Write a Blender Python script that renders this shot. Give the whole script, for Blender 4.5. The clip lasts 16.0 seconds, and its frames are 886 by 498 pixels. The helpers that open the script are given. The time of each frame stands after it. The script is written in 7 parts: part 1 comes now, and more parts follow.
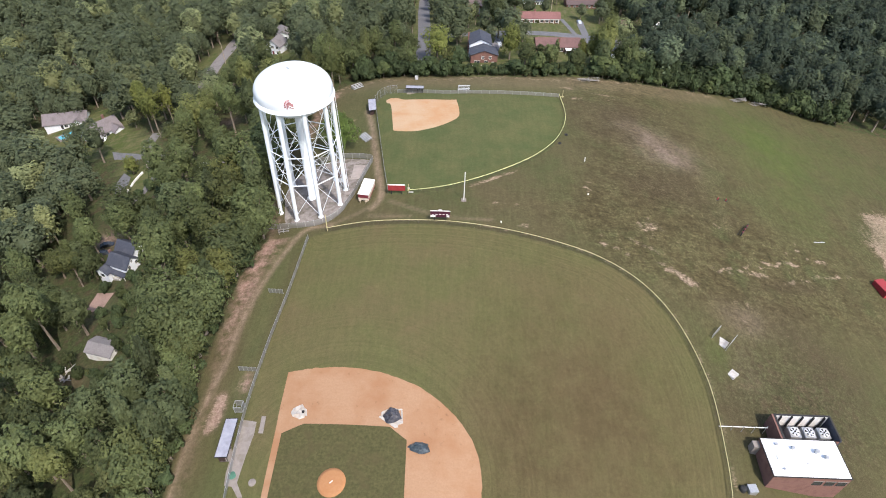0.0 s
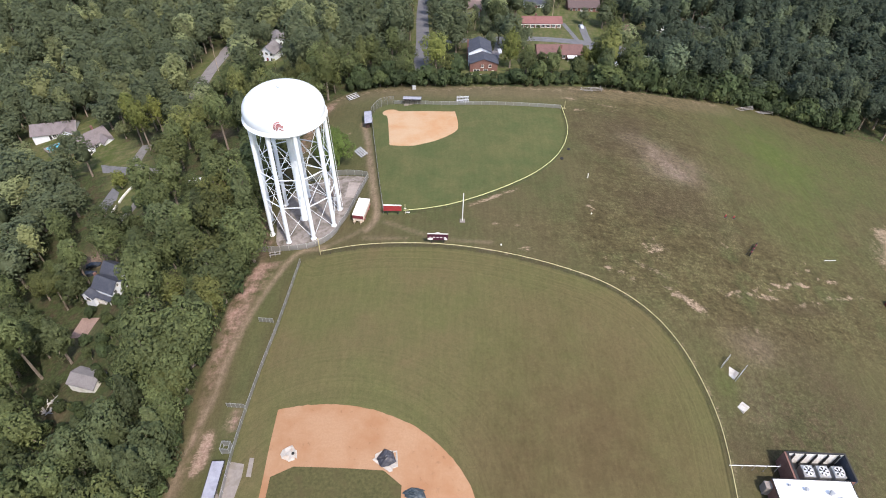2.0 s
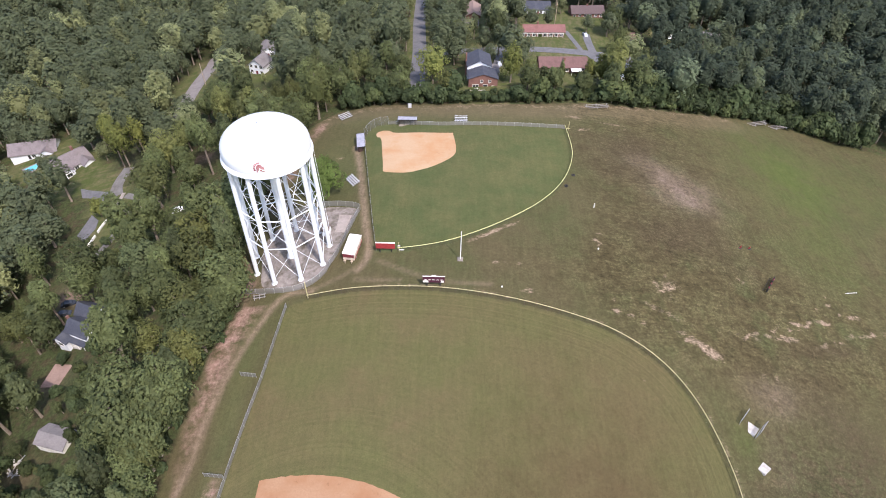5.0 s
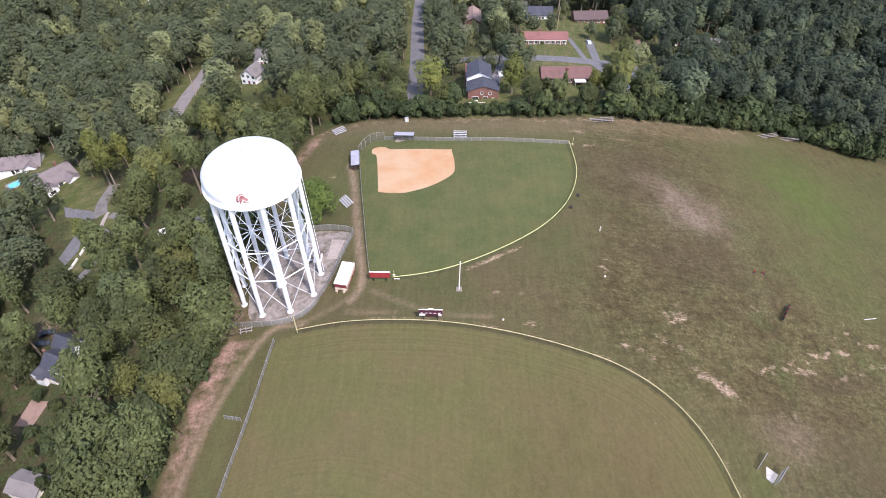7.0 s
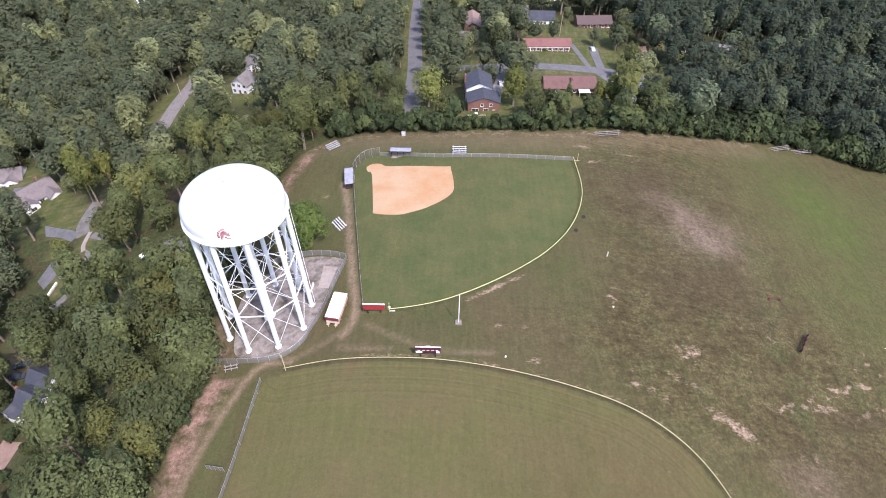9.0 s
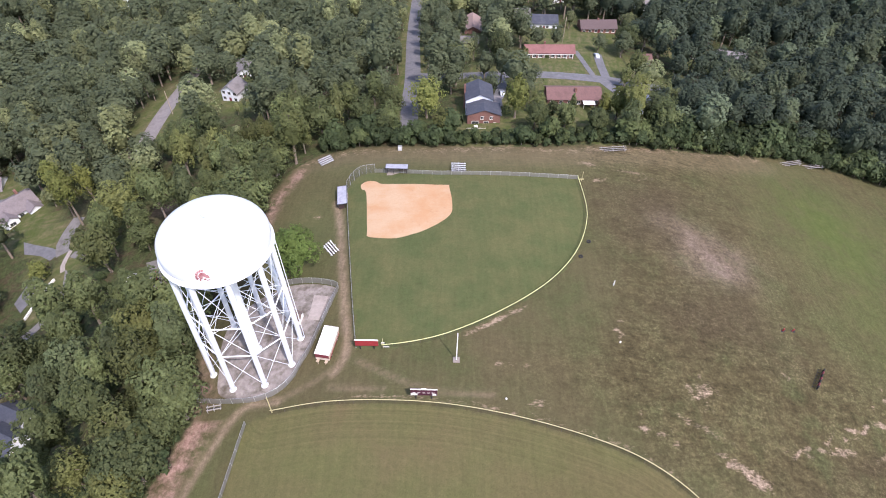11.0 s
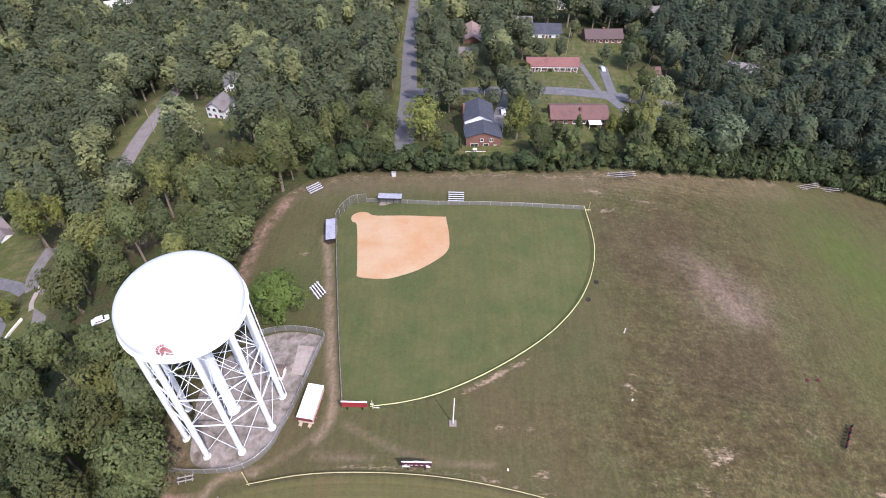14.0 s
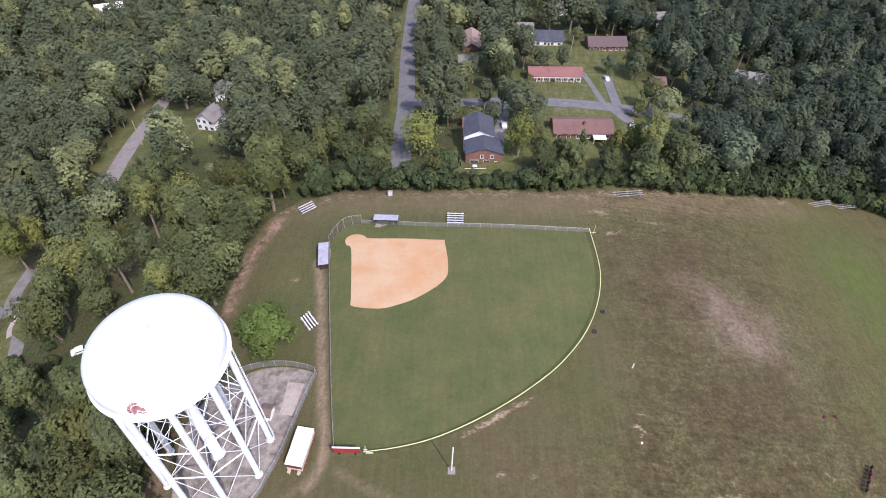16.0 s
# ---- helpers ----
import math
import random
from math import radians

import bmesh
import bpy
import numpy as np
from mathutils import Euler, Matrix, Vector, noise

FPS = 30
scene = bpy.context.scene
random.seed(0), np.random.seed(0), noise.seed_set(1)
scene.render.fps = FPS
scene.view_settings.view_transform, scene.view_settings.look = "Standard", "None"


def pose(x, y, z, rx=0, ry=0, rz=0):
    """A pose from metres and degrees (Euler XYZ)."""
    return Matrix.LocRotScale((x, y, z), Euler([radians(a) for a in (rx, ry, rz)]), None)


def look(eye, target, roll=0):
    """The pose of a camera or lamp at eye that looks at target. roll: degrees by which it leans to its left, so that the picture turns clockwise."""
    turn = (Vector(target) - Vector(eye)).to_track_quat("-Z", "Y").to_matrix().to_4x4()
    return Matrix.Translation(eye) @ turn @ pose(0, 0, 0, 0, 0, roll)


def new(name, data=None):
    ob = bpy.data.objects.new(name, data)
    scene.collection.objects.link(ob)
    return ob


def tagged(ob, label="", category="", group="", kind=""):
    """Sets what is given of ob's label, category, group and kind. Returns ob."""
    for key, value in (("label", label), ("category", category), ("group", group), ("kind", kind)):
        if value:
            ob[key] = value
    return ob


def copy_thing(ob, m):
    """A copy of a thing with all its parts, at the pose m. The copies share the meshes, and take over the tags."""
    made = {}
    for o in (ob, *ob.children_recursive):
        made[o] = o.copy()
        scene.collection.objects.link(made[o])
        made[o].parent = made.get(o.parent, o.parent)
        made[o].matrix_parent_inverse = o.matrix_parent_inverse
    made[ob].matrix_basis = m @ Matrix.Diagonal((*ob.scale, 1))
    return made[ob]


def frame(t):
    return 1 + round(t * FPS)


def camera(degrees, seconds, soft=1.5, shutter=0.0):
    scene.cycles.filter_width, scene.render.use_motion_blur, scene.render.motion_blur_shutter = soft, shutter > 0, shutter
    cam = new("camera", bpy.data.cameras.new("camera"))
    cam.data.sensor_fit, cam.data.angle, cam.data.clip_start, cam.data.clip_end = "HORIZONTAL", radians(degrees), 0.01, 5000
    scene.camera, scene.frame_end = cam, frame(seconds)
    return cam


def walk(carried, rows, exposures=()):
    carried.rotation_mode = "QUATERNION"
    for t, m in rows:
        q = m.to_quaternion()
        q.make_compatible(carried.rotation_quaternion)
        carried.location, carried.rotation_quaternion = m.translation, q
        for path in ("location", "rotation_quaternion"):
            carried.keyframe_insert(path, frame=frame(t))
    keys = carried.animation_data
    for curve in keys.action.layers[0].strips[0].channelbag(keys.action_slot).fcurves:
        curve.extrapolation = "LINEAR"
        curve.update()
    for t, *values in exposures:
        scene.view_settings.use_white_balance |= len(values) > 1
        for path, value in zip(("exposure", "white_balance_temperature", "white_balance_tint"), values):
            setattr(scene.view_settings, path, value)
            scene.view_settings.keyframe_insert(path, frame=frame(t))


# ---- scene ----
# seconds, x, y, z, yaw, pitch, roll
ROWS = [
    (0, 0.05, -0.07, 113.62, -0.000, -43.905, 1.385),
    (0.5, 0.23, 2.47, 113.86, 0.020, -44.031, 1.347),
    (1, 0.42, 5.10, 114.16, 0.029, -44.141, 1.335),
    (1.5, 0.55, 7.75, 114.50, 0.048, -44.271, 1.319),
    (2, 0.65, 10.44, 114.88, 0.051, -44.413, 1.289),
    (2.5, 0.76, 13.25, 115.30, 0.044, -44.531, 1.259),
    (3, 0.86, 16.10, 115.68, 0.055, -44.687, 1.228),
    (3.5, 1.00, 18.97, 116.02, 0.067, -44.865, 1.179),
    (4, 1.16, 21.93, 116.30, 0.084, -45.014, 1.138),
    (6.5, 2.07, 37.07, 115.74, 0.245, -45.311, 0.821),
    (7, 2.16, 40.12, 115.54, 0.252, -45.392, 0.825),
    (7.5, 2.20, 43.24, 115.37, 0.238, -45.449, 0.826),
    (8, 2.20, 46.36, 115.17, 0.222, -45.536, 0.852),
    (8.5, 2.19, 49.49, 114.93, 0.168, -45.637, 0.878),
    (9, 2.16, 52.62, 114.70, 0.110, -45.747, 0.916),
    (11.5, 2.04, 68.29, 114.82, -0.233, -46.574, 1.559),
    (12, 2.23, 71.24, 114.68, -0.233, -46.658, 1.554),
    (12.5, 2.43, 74.12, 114.51, -0.208, -46.729, 1.552),
    (13, 2.61, 76.92, 114.31, -0.205, -46.800, 1.547),
    (13.5, 2.71, 79.70, 114.12, -0.211, -46.863, 1.558),
    (14, 2.71, 82.46, 114.01, -0.266, -46.930, 1.578),
    (14.5, 2.73, 85.23, 113.88, -0.335, -47.018, 1.637),
    (15, 2.73, 87.98, 113.74, -0.407, -47.094, 1.707),
    (15.5, 2.63, 90.68, 113.62, -0.447, -47.146, 1.771),
    (16, 2.58, 93.23, 113.50, -0.491, -47.201, 1.862),
]


def aim(x, y, z, yaw, pitch, roll):
    a, p = radians(yaw), radians(pitch)
    return look((x, y, z), (x - 100 * math.sin(a) * math.cos(p), y + 100 * math.cos(a) * math.cos(p), z + 100 * math.sin(p)), roll)


cam = camera(73.79, 16.0, soft=1.0)
walk(cam, [(t, aim(*row)) for t, *row in ROWS], [(0, 0.61, 6640, 13), (3, 0.65, 6620, 16), (6.5, 0.75, 6450, 21), (9, 0.77, 6360, 23), (12.5, 0.74, 6340, 23), (14, 0.67, 6340, 23), (15, 0.63, 6340, 23), (16, 0.63, 6340, 23)])

# ---- light ----
world = bpy.data.worlds.new("sky")
scene.world = world
world.use_nodes = True
wn = world.node_tree.nodes
sky = wn.new("ShaderNodeTexSky")
sky.sky_type = "NISHITA"
sky.sun_disc = False
SUN_EL, SUN_AZ = radians(55), math.atan2(0.56, -0.83)
sky.sun_elevation, sky.sun_rotation = SUN_EL, SUN_AZ
sky.air_density, sky.dust_density = 1.2, 2.0
world.node_tree.links.new(sky.outputs[0], wn["Background"].inputs[0])
wn["Background"].inputs[1].default_value = 0.19
sun = new("sun", bpy.data.lights.new("sun", "SUN"))
sun.data.energy, sun.data.angle, sun.data.color = 3.0, radians(0.55), (1.0, 0.955, 0.885)
sun.matrix_world = look((60, -80, 160), (60 - math.sin(SUN_AZ) * math.cos(SUN_EL), -80 - math.cos(SUN_AZ) * math.cos(SUN_EL), 160 - math.sin(SUN_EL)))

# ---- helpers ----
def terrain(x, y):
    """Height of the ground: a broad hilltop that falls away to wooded valleys."""
    x, y = np.asarray(x, float), np.asarray(y, float)
    u, v = np.clip(x, -900, 900) / 100, (np.clip(y, -700, 1000) - 130) / 100
    q = -0.82 * u - 0.11 * v + 18.7 * u * u + 6.07 * v * v - 9.18 * np.maximum(u, 0) * v
    q = np.where(q > 14, 14 + 34 * (1 - np.exp(-np.maximum(q - 14, 0) / 34)), q)
    q = q + 2.5 * np.exp(-((x + 112) / 42) ** 2 - ((y - 100) / 60) ** 2) - 8 * np.exp(-((x + 130) / 60) ** 2 - ((y - 260) / 70) ** 2)
    return -q


def gz(x, y):
    return float(terrain(x, y))


def spline(pts, step=1.0, closed=False):
    """Evenly spaced points on a smooth line through pts."""
    p = np.array(pts, float)
    n, out = len(p), []
    for i in range(n if closed else n - 1):
        if closed:
            a, b, c, d = p[(i - 1) % n], p[i], p[(i + 1) % n], p[(i + 2) % n]
        else:
            b, c = p[i], p[i + 1]
            a = p[i - 1] if i else 2 * b - c
            d = p[i + 2] if i + 2 < n else 2 * c - b
        k = max(2, int(np.linalg.norm(c - b) / step * 1.5))
        for t in np.arange(k) / k:
            out.append(0.5 * (2 * b + (c - a) * t + (2 * a - 5 * b + 4 * c - d) * t * t + (3 * b - a - 3 * c + d) * t ** 3))
    out.append(p[0] if closed else p[-1])
    out = np.array(out)
    s = np.concatenate([[0], np.cumsum(np.linalg.norm(np.diff(out, axis=0), axis=1))])
    m = max(2, int(round(s[-1] / step)) + 1)
    q = np.linspace(0, s[-1], m)
    return np.stack([np.interp(q, s, out[:, 0]), np.interp(q, s, out[:, 1])], 1)


def line_distance(x, y, pts):
    p = np.array(pts, float)
    best = np.full(np.shape(x), 1e9)
    for a, b in zip(p[:-1], p[1:]):
        d = b - a
        t = np.clip(((x - a[0]) * d[0] + (y - a[1]) * d[1]) / (d @ d), 0, 1)
        best = np.minimum(best, np.hypot(x - a[0] - t * d[0], y - a[1] - t * d[1]))
    return best


def inside(x, y, pts):
    p = np.array(pts, float)
    r = np.zeros(np.shape(x), bool)
    for a, b in zip(p, np.roll(p, -1, axis=0)):
        cut = (a[1] > y) != (b[1] > y)
        r ^= cut & (x < (b[0] - a[0]) * (y - a[1]) / (b[1] - a[1] + 1e-12) + a[0])
    return r


def soft(d, edge, width):
    return 1 / (1 + np.exp(np.clip((d - edge) / width, -40, 40)))


# ---- materials ----
def graph(name):
    m = bpy.data.materials.new(name)
    m.use_nodes = True
    return m, m.node_tree.nodes, m.node_tree.links, m.node_tree.nodes["Principled BSDF"]


def noise_node(n, l, vec, scale, detail=4.0, rough=0.6):
    t = n.new("ShaderNodeTexNoise")
    t.inputs["Scale"].default_value, t.inputs["Detail"].default_value, t.inputs["Roughness"].default_value = scale, detail, rough
    l.new(vec, t.inputs["Vector"])
    return t.outputs["Fac"]


def ramp(n, l, fac, lo, hi):
    r = n.new("ShaderNodeMapRange")
    r.inputs["From Min"].default_value, r.inputs["From Max"].default_value = lo, hi
    l.new(fac, r.inputs["Value"])
    return r.outputs["Result"]


def math_node(n, l, op, a, b):
    m = n.new("ShaderNodeMath")
    m.operation, m.use_clamp = op, op != "SUBTRACT"
    for s, v in zip(m.inputs, (a, b)):
        if isinstance(v, (int, float)):
            s.default_value = v
        else:
            l.new(v, s)
    return m.outputs[0]


def mix(n, l, fac, a, b, mode="MIX"):
    m = n.new("ShaderNodeMix")
    m.data_type, m.blend_type = "RGBA", mode
    for s, v in ((m.inputs["Factor"], fac), (m.inputs["A"], a), (m.inputs["B"], b)):
        if isinstance(v, (int, float)):
            s.default_value = v
        elif isinstance(v, tuple):
            s.default_value = (*v, 1)
        else:
            l.new(v, s)
    return m.outputs["Result"]


def surface(name, c1, c2, scale=1.0, rough=0.8, metal=0.0, stain=None, stain_scale=0.3, bump=0.0, piece=0.0, spec=0.3):
    """Two colours mixed by grain, a third by larger stains; piece: how far single pieces differ."""
    m, n, l, b = graph(name)
    pos = n.new("ShaderNodeNewGeometry").outputs["Position"]
    g = noise_node(n, l, pos, scale)
    col = mix(n, l, ramp(n, l, g, 0.3, 0.7), c1, c2)
    if stain:
        col = mix(n, l, ramp(n, l, noise_node(n, l, pos, stain_scale), 0.48, 0.75), col, stain)
    if piece:
        o = n.new("ShaderNodeObjectInfo")
        col = mix(n, l, math_node(n, l, "MULTIPLY", o.outputs["Random"], piece), col, tuple(v * 0.45 for v in c1))
    l.new(col, b.inputs["Base Color"])
    b.inputs["Roughness"].default_value, b.inputs["Metallic"].default_value = rough, metal
    b.inputs["Specular IOR Level"].default_value = spec
    if bump:
        u = n.new("ShaderNodeBump")
        u.inputs["Strength"].default_value, u.inputs["Distance"].default_value = 0.6, bump
        l.new(g, u.inputs["Height"])
        l.new(u.outputs[0], b.inputs["Normal"])
    return m


def foliage(name, dark, light, warm):
    m, n, l, b = graph(name)
    geo, o = n.new("ShaderNodeNewGeometry"), n.new("ShaderNodeObjectInfo")
    at = n.new("ShaderNodeAttribute")
    at.attribute_name = "tint"
    col = mix(n, l, ramp(n, l, geo.outputs["Random Per Island"], -0.5, 1.5), dark, light)
    fac = math_node(n, l, "ADD", at.outputs["Fac"], o.outputs["Random"])
    w = n.new("ShaderNodeMath")
    w.operation = "FRACT"
    l.new(fac, w.inputs[0])
    col = mix(n, l, ramp(n, l, w.outputs[0], 0.6, 1.0), col, mix(n, l, geo.outputs["Random Per Island"], tuple(v * 0.75 for v in warm), warm))
    hue = n.new("ShaderNodeHueSaturation")
    v = n.new("ShaderNodeMapRange")
    v.inputs["To Min"].default_value, v.inputs["To Max"].default_value = 0.60, 1.24
    l.new(math_node(n, l, "FRACT", math_node_free(n, l, w.outputs[0], 7.3), 0.0), v.inputs["Value"])
    l.new(v.outputs["Result"], hue.inputs["Value"])
    fleck = n.new("ShaderNodeMapRange")
    fleck.inputs["From Min"].default_value, fleck.inputs["From Max"].default_value = 0.36, 0.64
    fleck.inputs["To Min"].default_value, fleck.inputs["To Max"].default_value = 0.78, 1.16
    l.new(noise_node(n, l, geo.outputs["Position"], 2.0, 5, 0.8), fleck.inputs["Value"])
    col = mix(n, l, 1.0, col, fleck.outputs["Result"], "MULTIPLY")
    # boughs of one crown differ in tone
    bough, tone = n.new("ShaderNodeAttribute"), n.new("ShaderNodeMapRange")
    bough.attribute_name = "bough"
    tone.inputs["To Min"].default_value, tone.inputs["To Max"].default_value = 0.82, 1.18
    l.new(bough.outputs["Fac"], tone.inputs["Value"])
    col = mix(n, l, 1.0, col, tone.outputs["Result"], "MULTIPLY")
    l.new(col, hue.inputs["Color"])
    l.new(hue.outputs[0], b.inputs["Base Color"])
    b.inputs["Roughness"].default_value, b.inputs["Specular IOR Level"].default_value = 0.65, 0.16
    t, x = n.new("ShaderNodeBsdfTranslucent"), n.new("ShaderNodeMixShader")
    l.new(hue.outputs[0], t.inputs["Color"])
    x.inputs[0].default_value = 0.24
    l.new(b.outputs[0], x.inputs[1])
    l.new(t.outputs[0], x.inputs[2])
    l.new(x.outputs[0], n["Material Output"].inputs["Surface"])
    return m


def math_node_free(n, l, a, k):
    m = n.new("ShaderNodeMath")
    m.operation = "MULTIPLY"
    l.new(a, m.inputs[0])
    m.inputs[1].default_value = k
    return m.outputs[0]


def strand(n, l, value):
    """A value as a place on a line, for noise that varies along one way only."""
    v = n.new("ShaderNodeCombineXYZ")
    l.new(value, v.inputs[0])
    return v.outputs[0]


def ground_material():
    m, n, l, b = graph("grass_and_soil")
    pos = n.new("ShaderNodeNewGeometry").outputs["Position"]

    def at(name):
        a = n.new("ShaderNodeAttribute")
        a.attribute_name = name
        return a.outputs["Fac"]

    big, mid = noise_node(n, l, pos, 0.04, 5), noise_node(n, l, pos, 0.3, 6, 0.7)
    blotch = noise_node(n, l, pos, 0.11, 6, 0.65)
    fine, tiny = noise_node(n, l, pos, 1.3, 5, 0.75), noise_node(n, l, pos, 5.0, 4, 0.8)
    # swaths left by mowing
    turn = n.new("ShaderNodeMapping")
    turn.inputs["Rotation"].default_value[2] = radians(14)
    turn.inputs["Scale"].default_value = (0.9, 0.09, 1)
    l.new(pos, turn.inputs["Vector"])
    swath = noise_node(n, l, turn.outputs[0], 1.0, 4, 0.7)
    cross = n.new("ShaderNodeMapping")
    cross.inputs["Rotation"].default_value[2] = radians(-9)
    cross.inputs["Scale"].default_value = (0.14, 0.95, 1)
    l.new(pos, cross.inputs["Vector"])
    furrow = noise_node(n, l, cross.outputs[0], 1.0, 6, 0.72)
    flake = n.new("ShaderNodeMapping")
    flake.inputs["Rotation"].default_value[2] = radians(-20)
    flake.inputs["Scale"].default_value = (0.8, 2.4, 1)
    l.new(pos, flake.inputs["Vector"])
    flakes = noise_node(n, l, flake.outputs[0], 1.0, 5, 0.7)
    dry = at("dry")
    rough_grass = mix(n, l, ramp(n, l, blotch, 0.38, 0.62), (0.079, 0.073, 0.035), (0.061, 0.068, 0.028))
    rough_grass = mix(n, l, ramp(n, l, big, 0.38, 0.62), rough_grass, (0.084, 0.071, 0.037))
    brown = mix(n, l, ramp(n, l, mid, 0.36, 0.64), (0.046, 0.037, 0.018), (0.086, 0.071, 0.034))
    brown = mix(n, l, ramp(n, l, blotch, 0.44, 0.64), brown, (0.082, 0.075, 0.034))
    rough_grass = mix(n, l, dry, rough_grass, brown)
    mown = mix(n, l, ramp(n, l, big, 0.42, 0.62), (0.090, 0.091, 0.036), (0.108, 0.088, 0.043))
    mown = mix(n, l, ramp(n, l, mid, 0.35, 0.8), mown, (0.098, 0.091, 0.040))
    mown = mix(n, l, math_node(n, l, "MULTIPLY", at("brown"), ramp(n, l, blotch, 0.0, 0.62)), mown, mix(n, l, ramp(n, l, mid, 0.3, 0.7), (0.064, 0.048, 0.023), (0.084, 0.061, 0.031)))
    # rings left by mowing round the infield
    ring = n.new("ShaderNodeVectorMath")
    ring.operation = "DISTANCE"
    l.new(pos, ring.inputs[0])
    ring.inputs[1].default_value = (-21.6, 53.3, -5.0)
    ringed = noise_node(n, l, ring.outputs["Value"], 0.55, 3, 0.6)
    rings = n.new("ShaderNodeMapRange")
    rings.inputs["From Min"].default_value, rings.inputs["From Max"].default_value = 0.3, 0.7
    rings.inputs["To Min"].default_value, rings.inputs["To Max"].default_value = 0.86, 1.14
    l.new(ringed, rings.inputs["Value"])
    mown = mix(n, l, math_node(n, l, "ADD", math_node(n, l, "MULTIPLY", at("circle"), 0.75), 0.2), mown, rings.outputs["Result"], "MULTIPLY")
    col = mix(n, l, at("mown"), rough_grass, mown)
    # passes of the mower along the outfield fence
    lane = noise_node(n, l, strand(n, l, at("fence")), 1.4, 3, 0.6)
    lanes = n.new("ShaderNodeMapRange")
    lanes.inputs["From Min"].default_value, lanes.inputs["From Max"].default_value = 0.3, 0.7
    lanes.inputs["To Min"].default_value, lanes.inputs["To Max"].default_value = 0.78, 1.2
    l.new(lane, lanes.inputs["Value"])
    col = mix(n, l, math_node(n, l, "MULTIPLY", at("mown"), math_node(n, l, "MULTIPLY", at("passes"), 0.9)), col, lanes.outputs["Result"], "MULTIPLY")
    green = mix(n, l, ramp(n, l, blotch, 0.35, 0.65), (0.064, 0.082, 0.031), (0.096, 0.098, 0.041))
    col = mix(n, l, at("green"), col, green)
    lush = mix(n, l, ramp(n, l, mid, 0.3, 0.7), (0.054, 0.076, 0.020), (0.078, 0.094, 0.028))
    col = mix(n, l, math_node(n, l, "MULTIPLY", at("lush"), ramp(n, l, blotch, 0.18, 0.52)), col, lush)
    # straw tufts and bare streaks
    tuft = math_node(n, l, "MULTIPLY", math_node(n, l, "MULTIPLY", ramp(n, l, fine, 0.55, 0.66), ramp(n, l, blotch, 0.42, 0.58)), dry)
    col = mix(n, l, math_node(n, l, "MULTIPLY", tuft, 0.25), col, (0.19, 0.150, 0.096))
    lumps = n.new("ShaderNodeMath")
    lumps.operation = "MULTIPLY_ADD"
    l.new(mid, lumps.inputs[0])
    lumps.inputs[1].default_value, lumps.inputs[2].default_value = 1.6, -1.7
    edge = n.new("ShaderNodeMath")
    edge.operation = "MULTIPLY_ADD"
    l.new(flakes, edge.inputs[0])
    edge.inputs[1].default_value = 2.2
    l.new(lumps.outputs[0], edge.inputs[2])
    worn = n.new("ShaderNodeMath")
    worn.operation = "ADD"
    l.new(edge.outputs[0], worn.inputs[0])
    l.new(at("bare"), worn.inputs[1])
    bare = math_node(n, l, "MULTIPLY", ramp(n, l, worn.outputs[0], 0.55, 1.0), ramp(n, l, at("bare"), 0.03, 0.3))
    col = mix(n, l, bare, col, mix(n, l, ramp(n, l, fine, 0.3, 0.7), (0.20, 0.146, 0.100), (0.305, 0.236, 0.172)))
    dust = math_node(n, l, "MULTIPLY", at("dust"), ramp(n, l, blotch, 0.2, 0.62))
    col = mix(n, l, dust, col, mix(n, l, ramp(n, l, mid, 0.3, 0.7), (0.148, 0.110, 0.084), (0.188, 0.143, 0.111)))
    soil = math_node(n, l, "MULTIPLY", at("soil"), ramp(n, l, fine, 0.26, 0.56))
    col = mix(n, l, math_node(n, l, "MULTIPLY", soil, 0.95), col, mix(n, l, ramp(n, l, tiny, 0.40, 0.62), (0.040, 0.031, 0.018), (0.096, 0.072, 0.042)))
    # clods and flecks of straw in the dry ground
    clod = noise_node(n, l, pos, 1.9, 6, 0.8)
    col = mix(n, l, math_node(n, l, "MULTIPLY", math_node(n, l, "MULTIPLY", ramp(n, l, clod, 0.52, 0.64), dry), 0.55), col, (0.036, 0.028, 0.016))
    straw = math_node(n, l, "MULTIPLY", ramp(n, l, noise_node(n, l, pos, 2.7, 5, 0.75), 0.585, 0.67), math_node(n, l, "MULTIPLY", ramp(n, l, blotch, 0.46, 0.62), dry))
    col = mix(n, l, math_node(n, l, "MULTIPLY", straw, 0.75), col, (0.225, 0.170, 0.112))
    moss = math_node(n, l, "MULTIPLY", ramp(n, l, noise_node(n, l, pos, 0.07, 4, 0.6), 0.52, 0.66), math_node(n, l, "SUBTRACT", dry, at("soil")))
    col = mix(n, l, math_node(n, l, "MULTIPLY", moss, 0.6), col, (0.056, 0.066, 0.026))
    col = mix(n, l, math_node(n, l, "MULTIPLY", at("straw"), ramp(n, l, furrow, 0.25, 0.65)), col, (0.128, 0.104, 0.058))
    trod = math_node(n, l, "MULTIPLY", at("path"), ramp(n, l, mid, 0.15, 0.5))
    col = mix(n, l, trod, col, mix(n, l, ramp(n, l, fine, 0.3, 0.7), (0.175, 0.130, 0.090), (0.245, 0.185, 0.130)))
    red = math_node(n, l, "MULTIPLY", at("red"), ramp(n, l, mid, 0.36, 0.62))
    col = mix(n, l, red, col, mix(n, l, ramp(n, l, fine, 0.3, 0.7), (0.215, 0.128, 0.104), (0.36, 0.250, 0.208)))
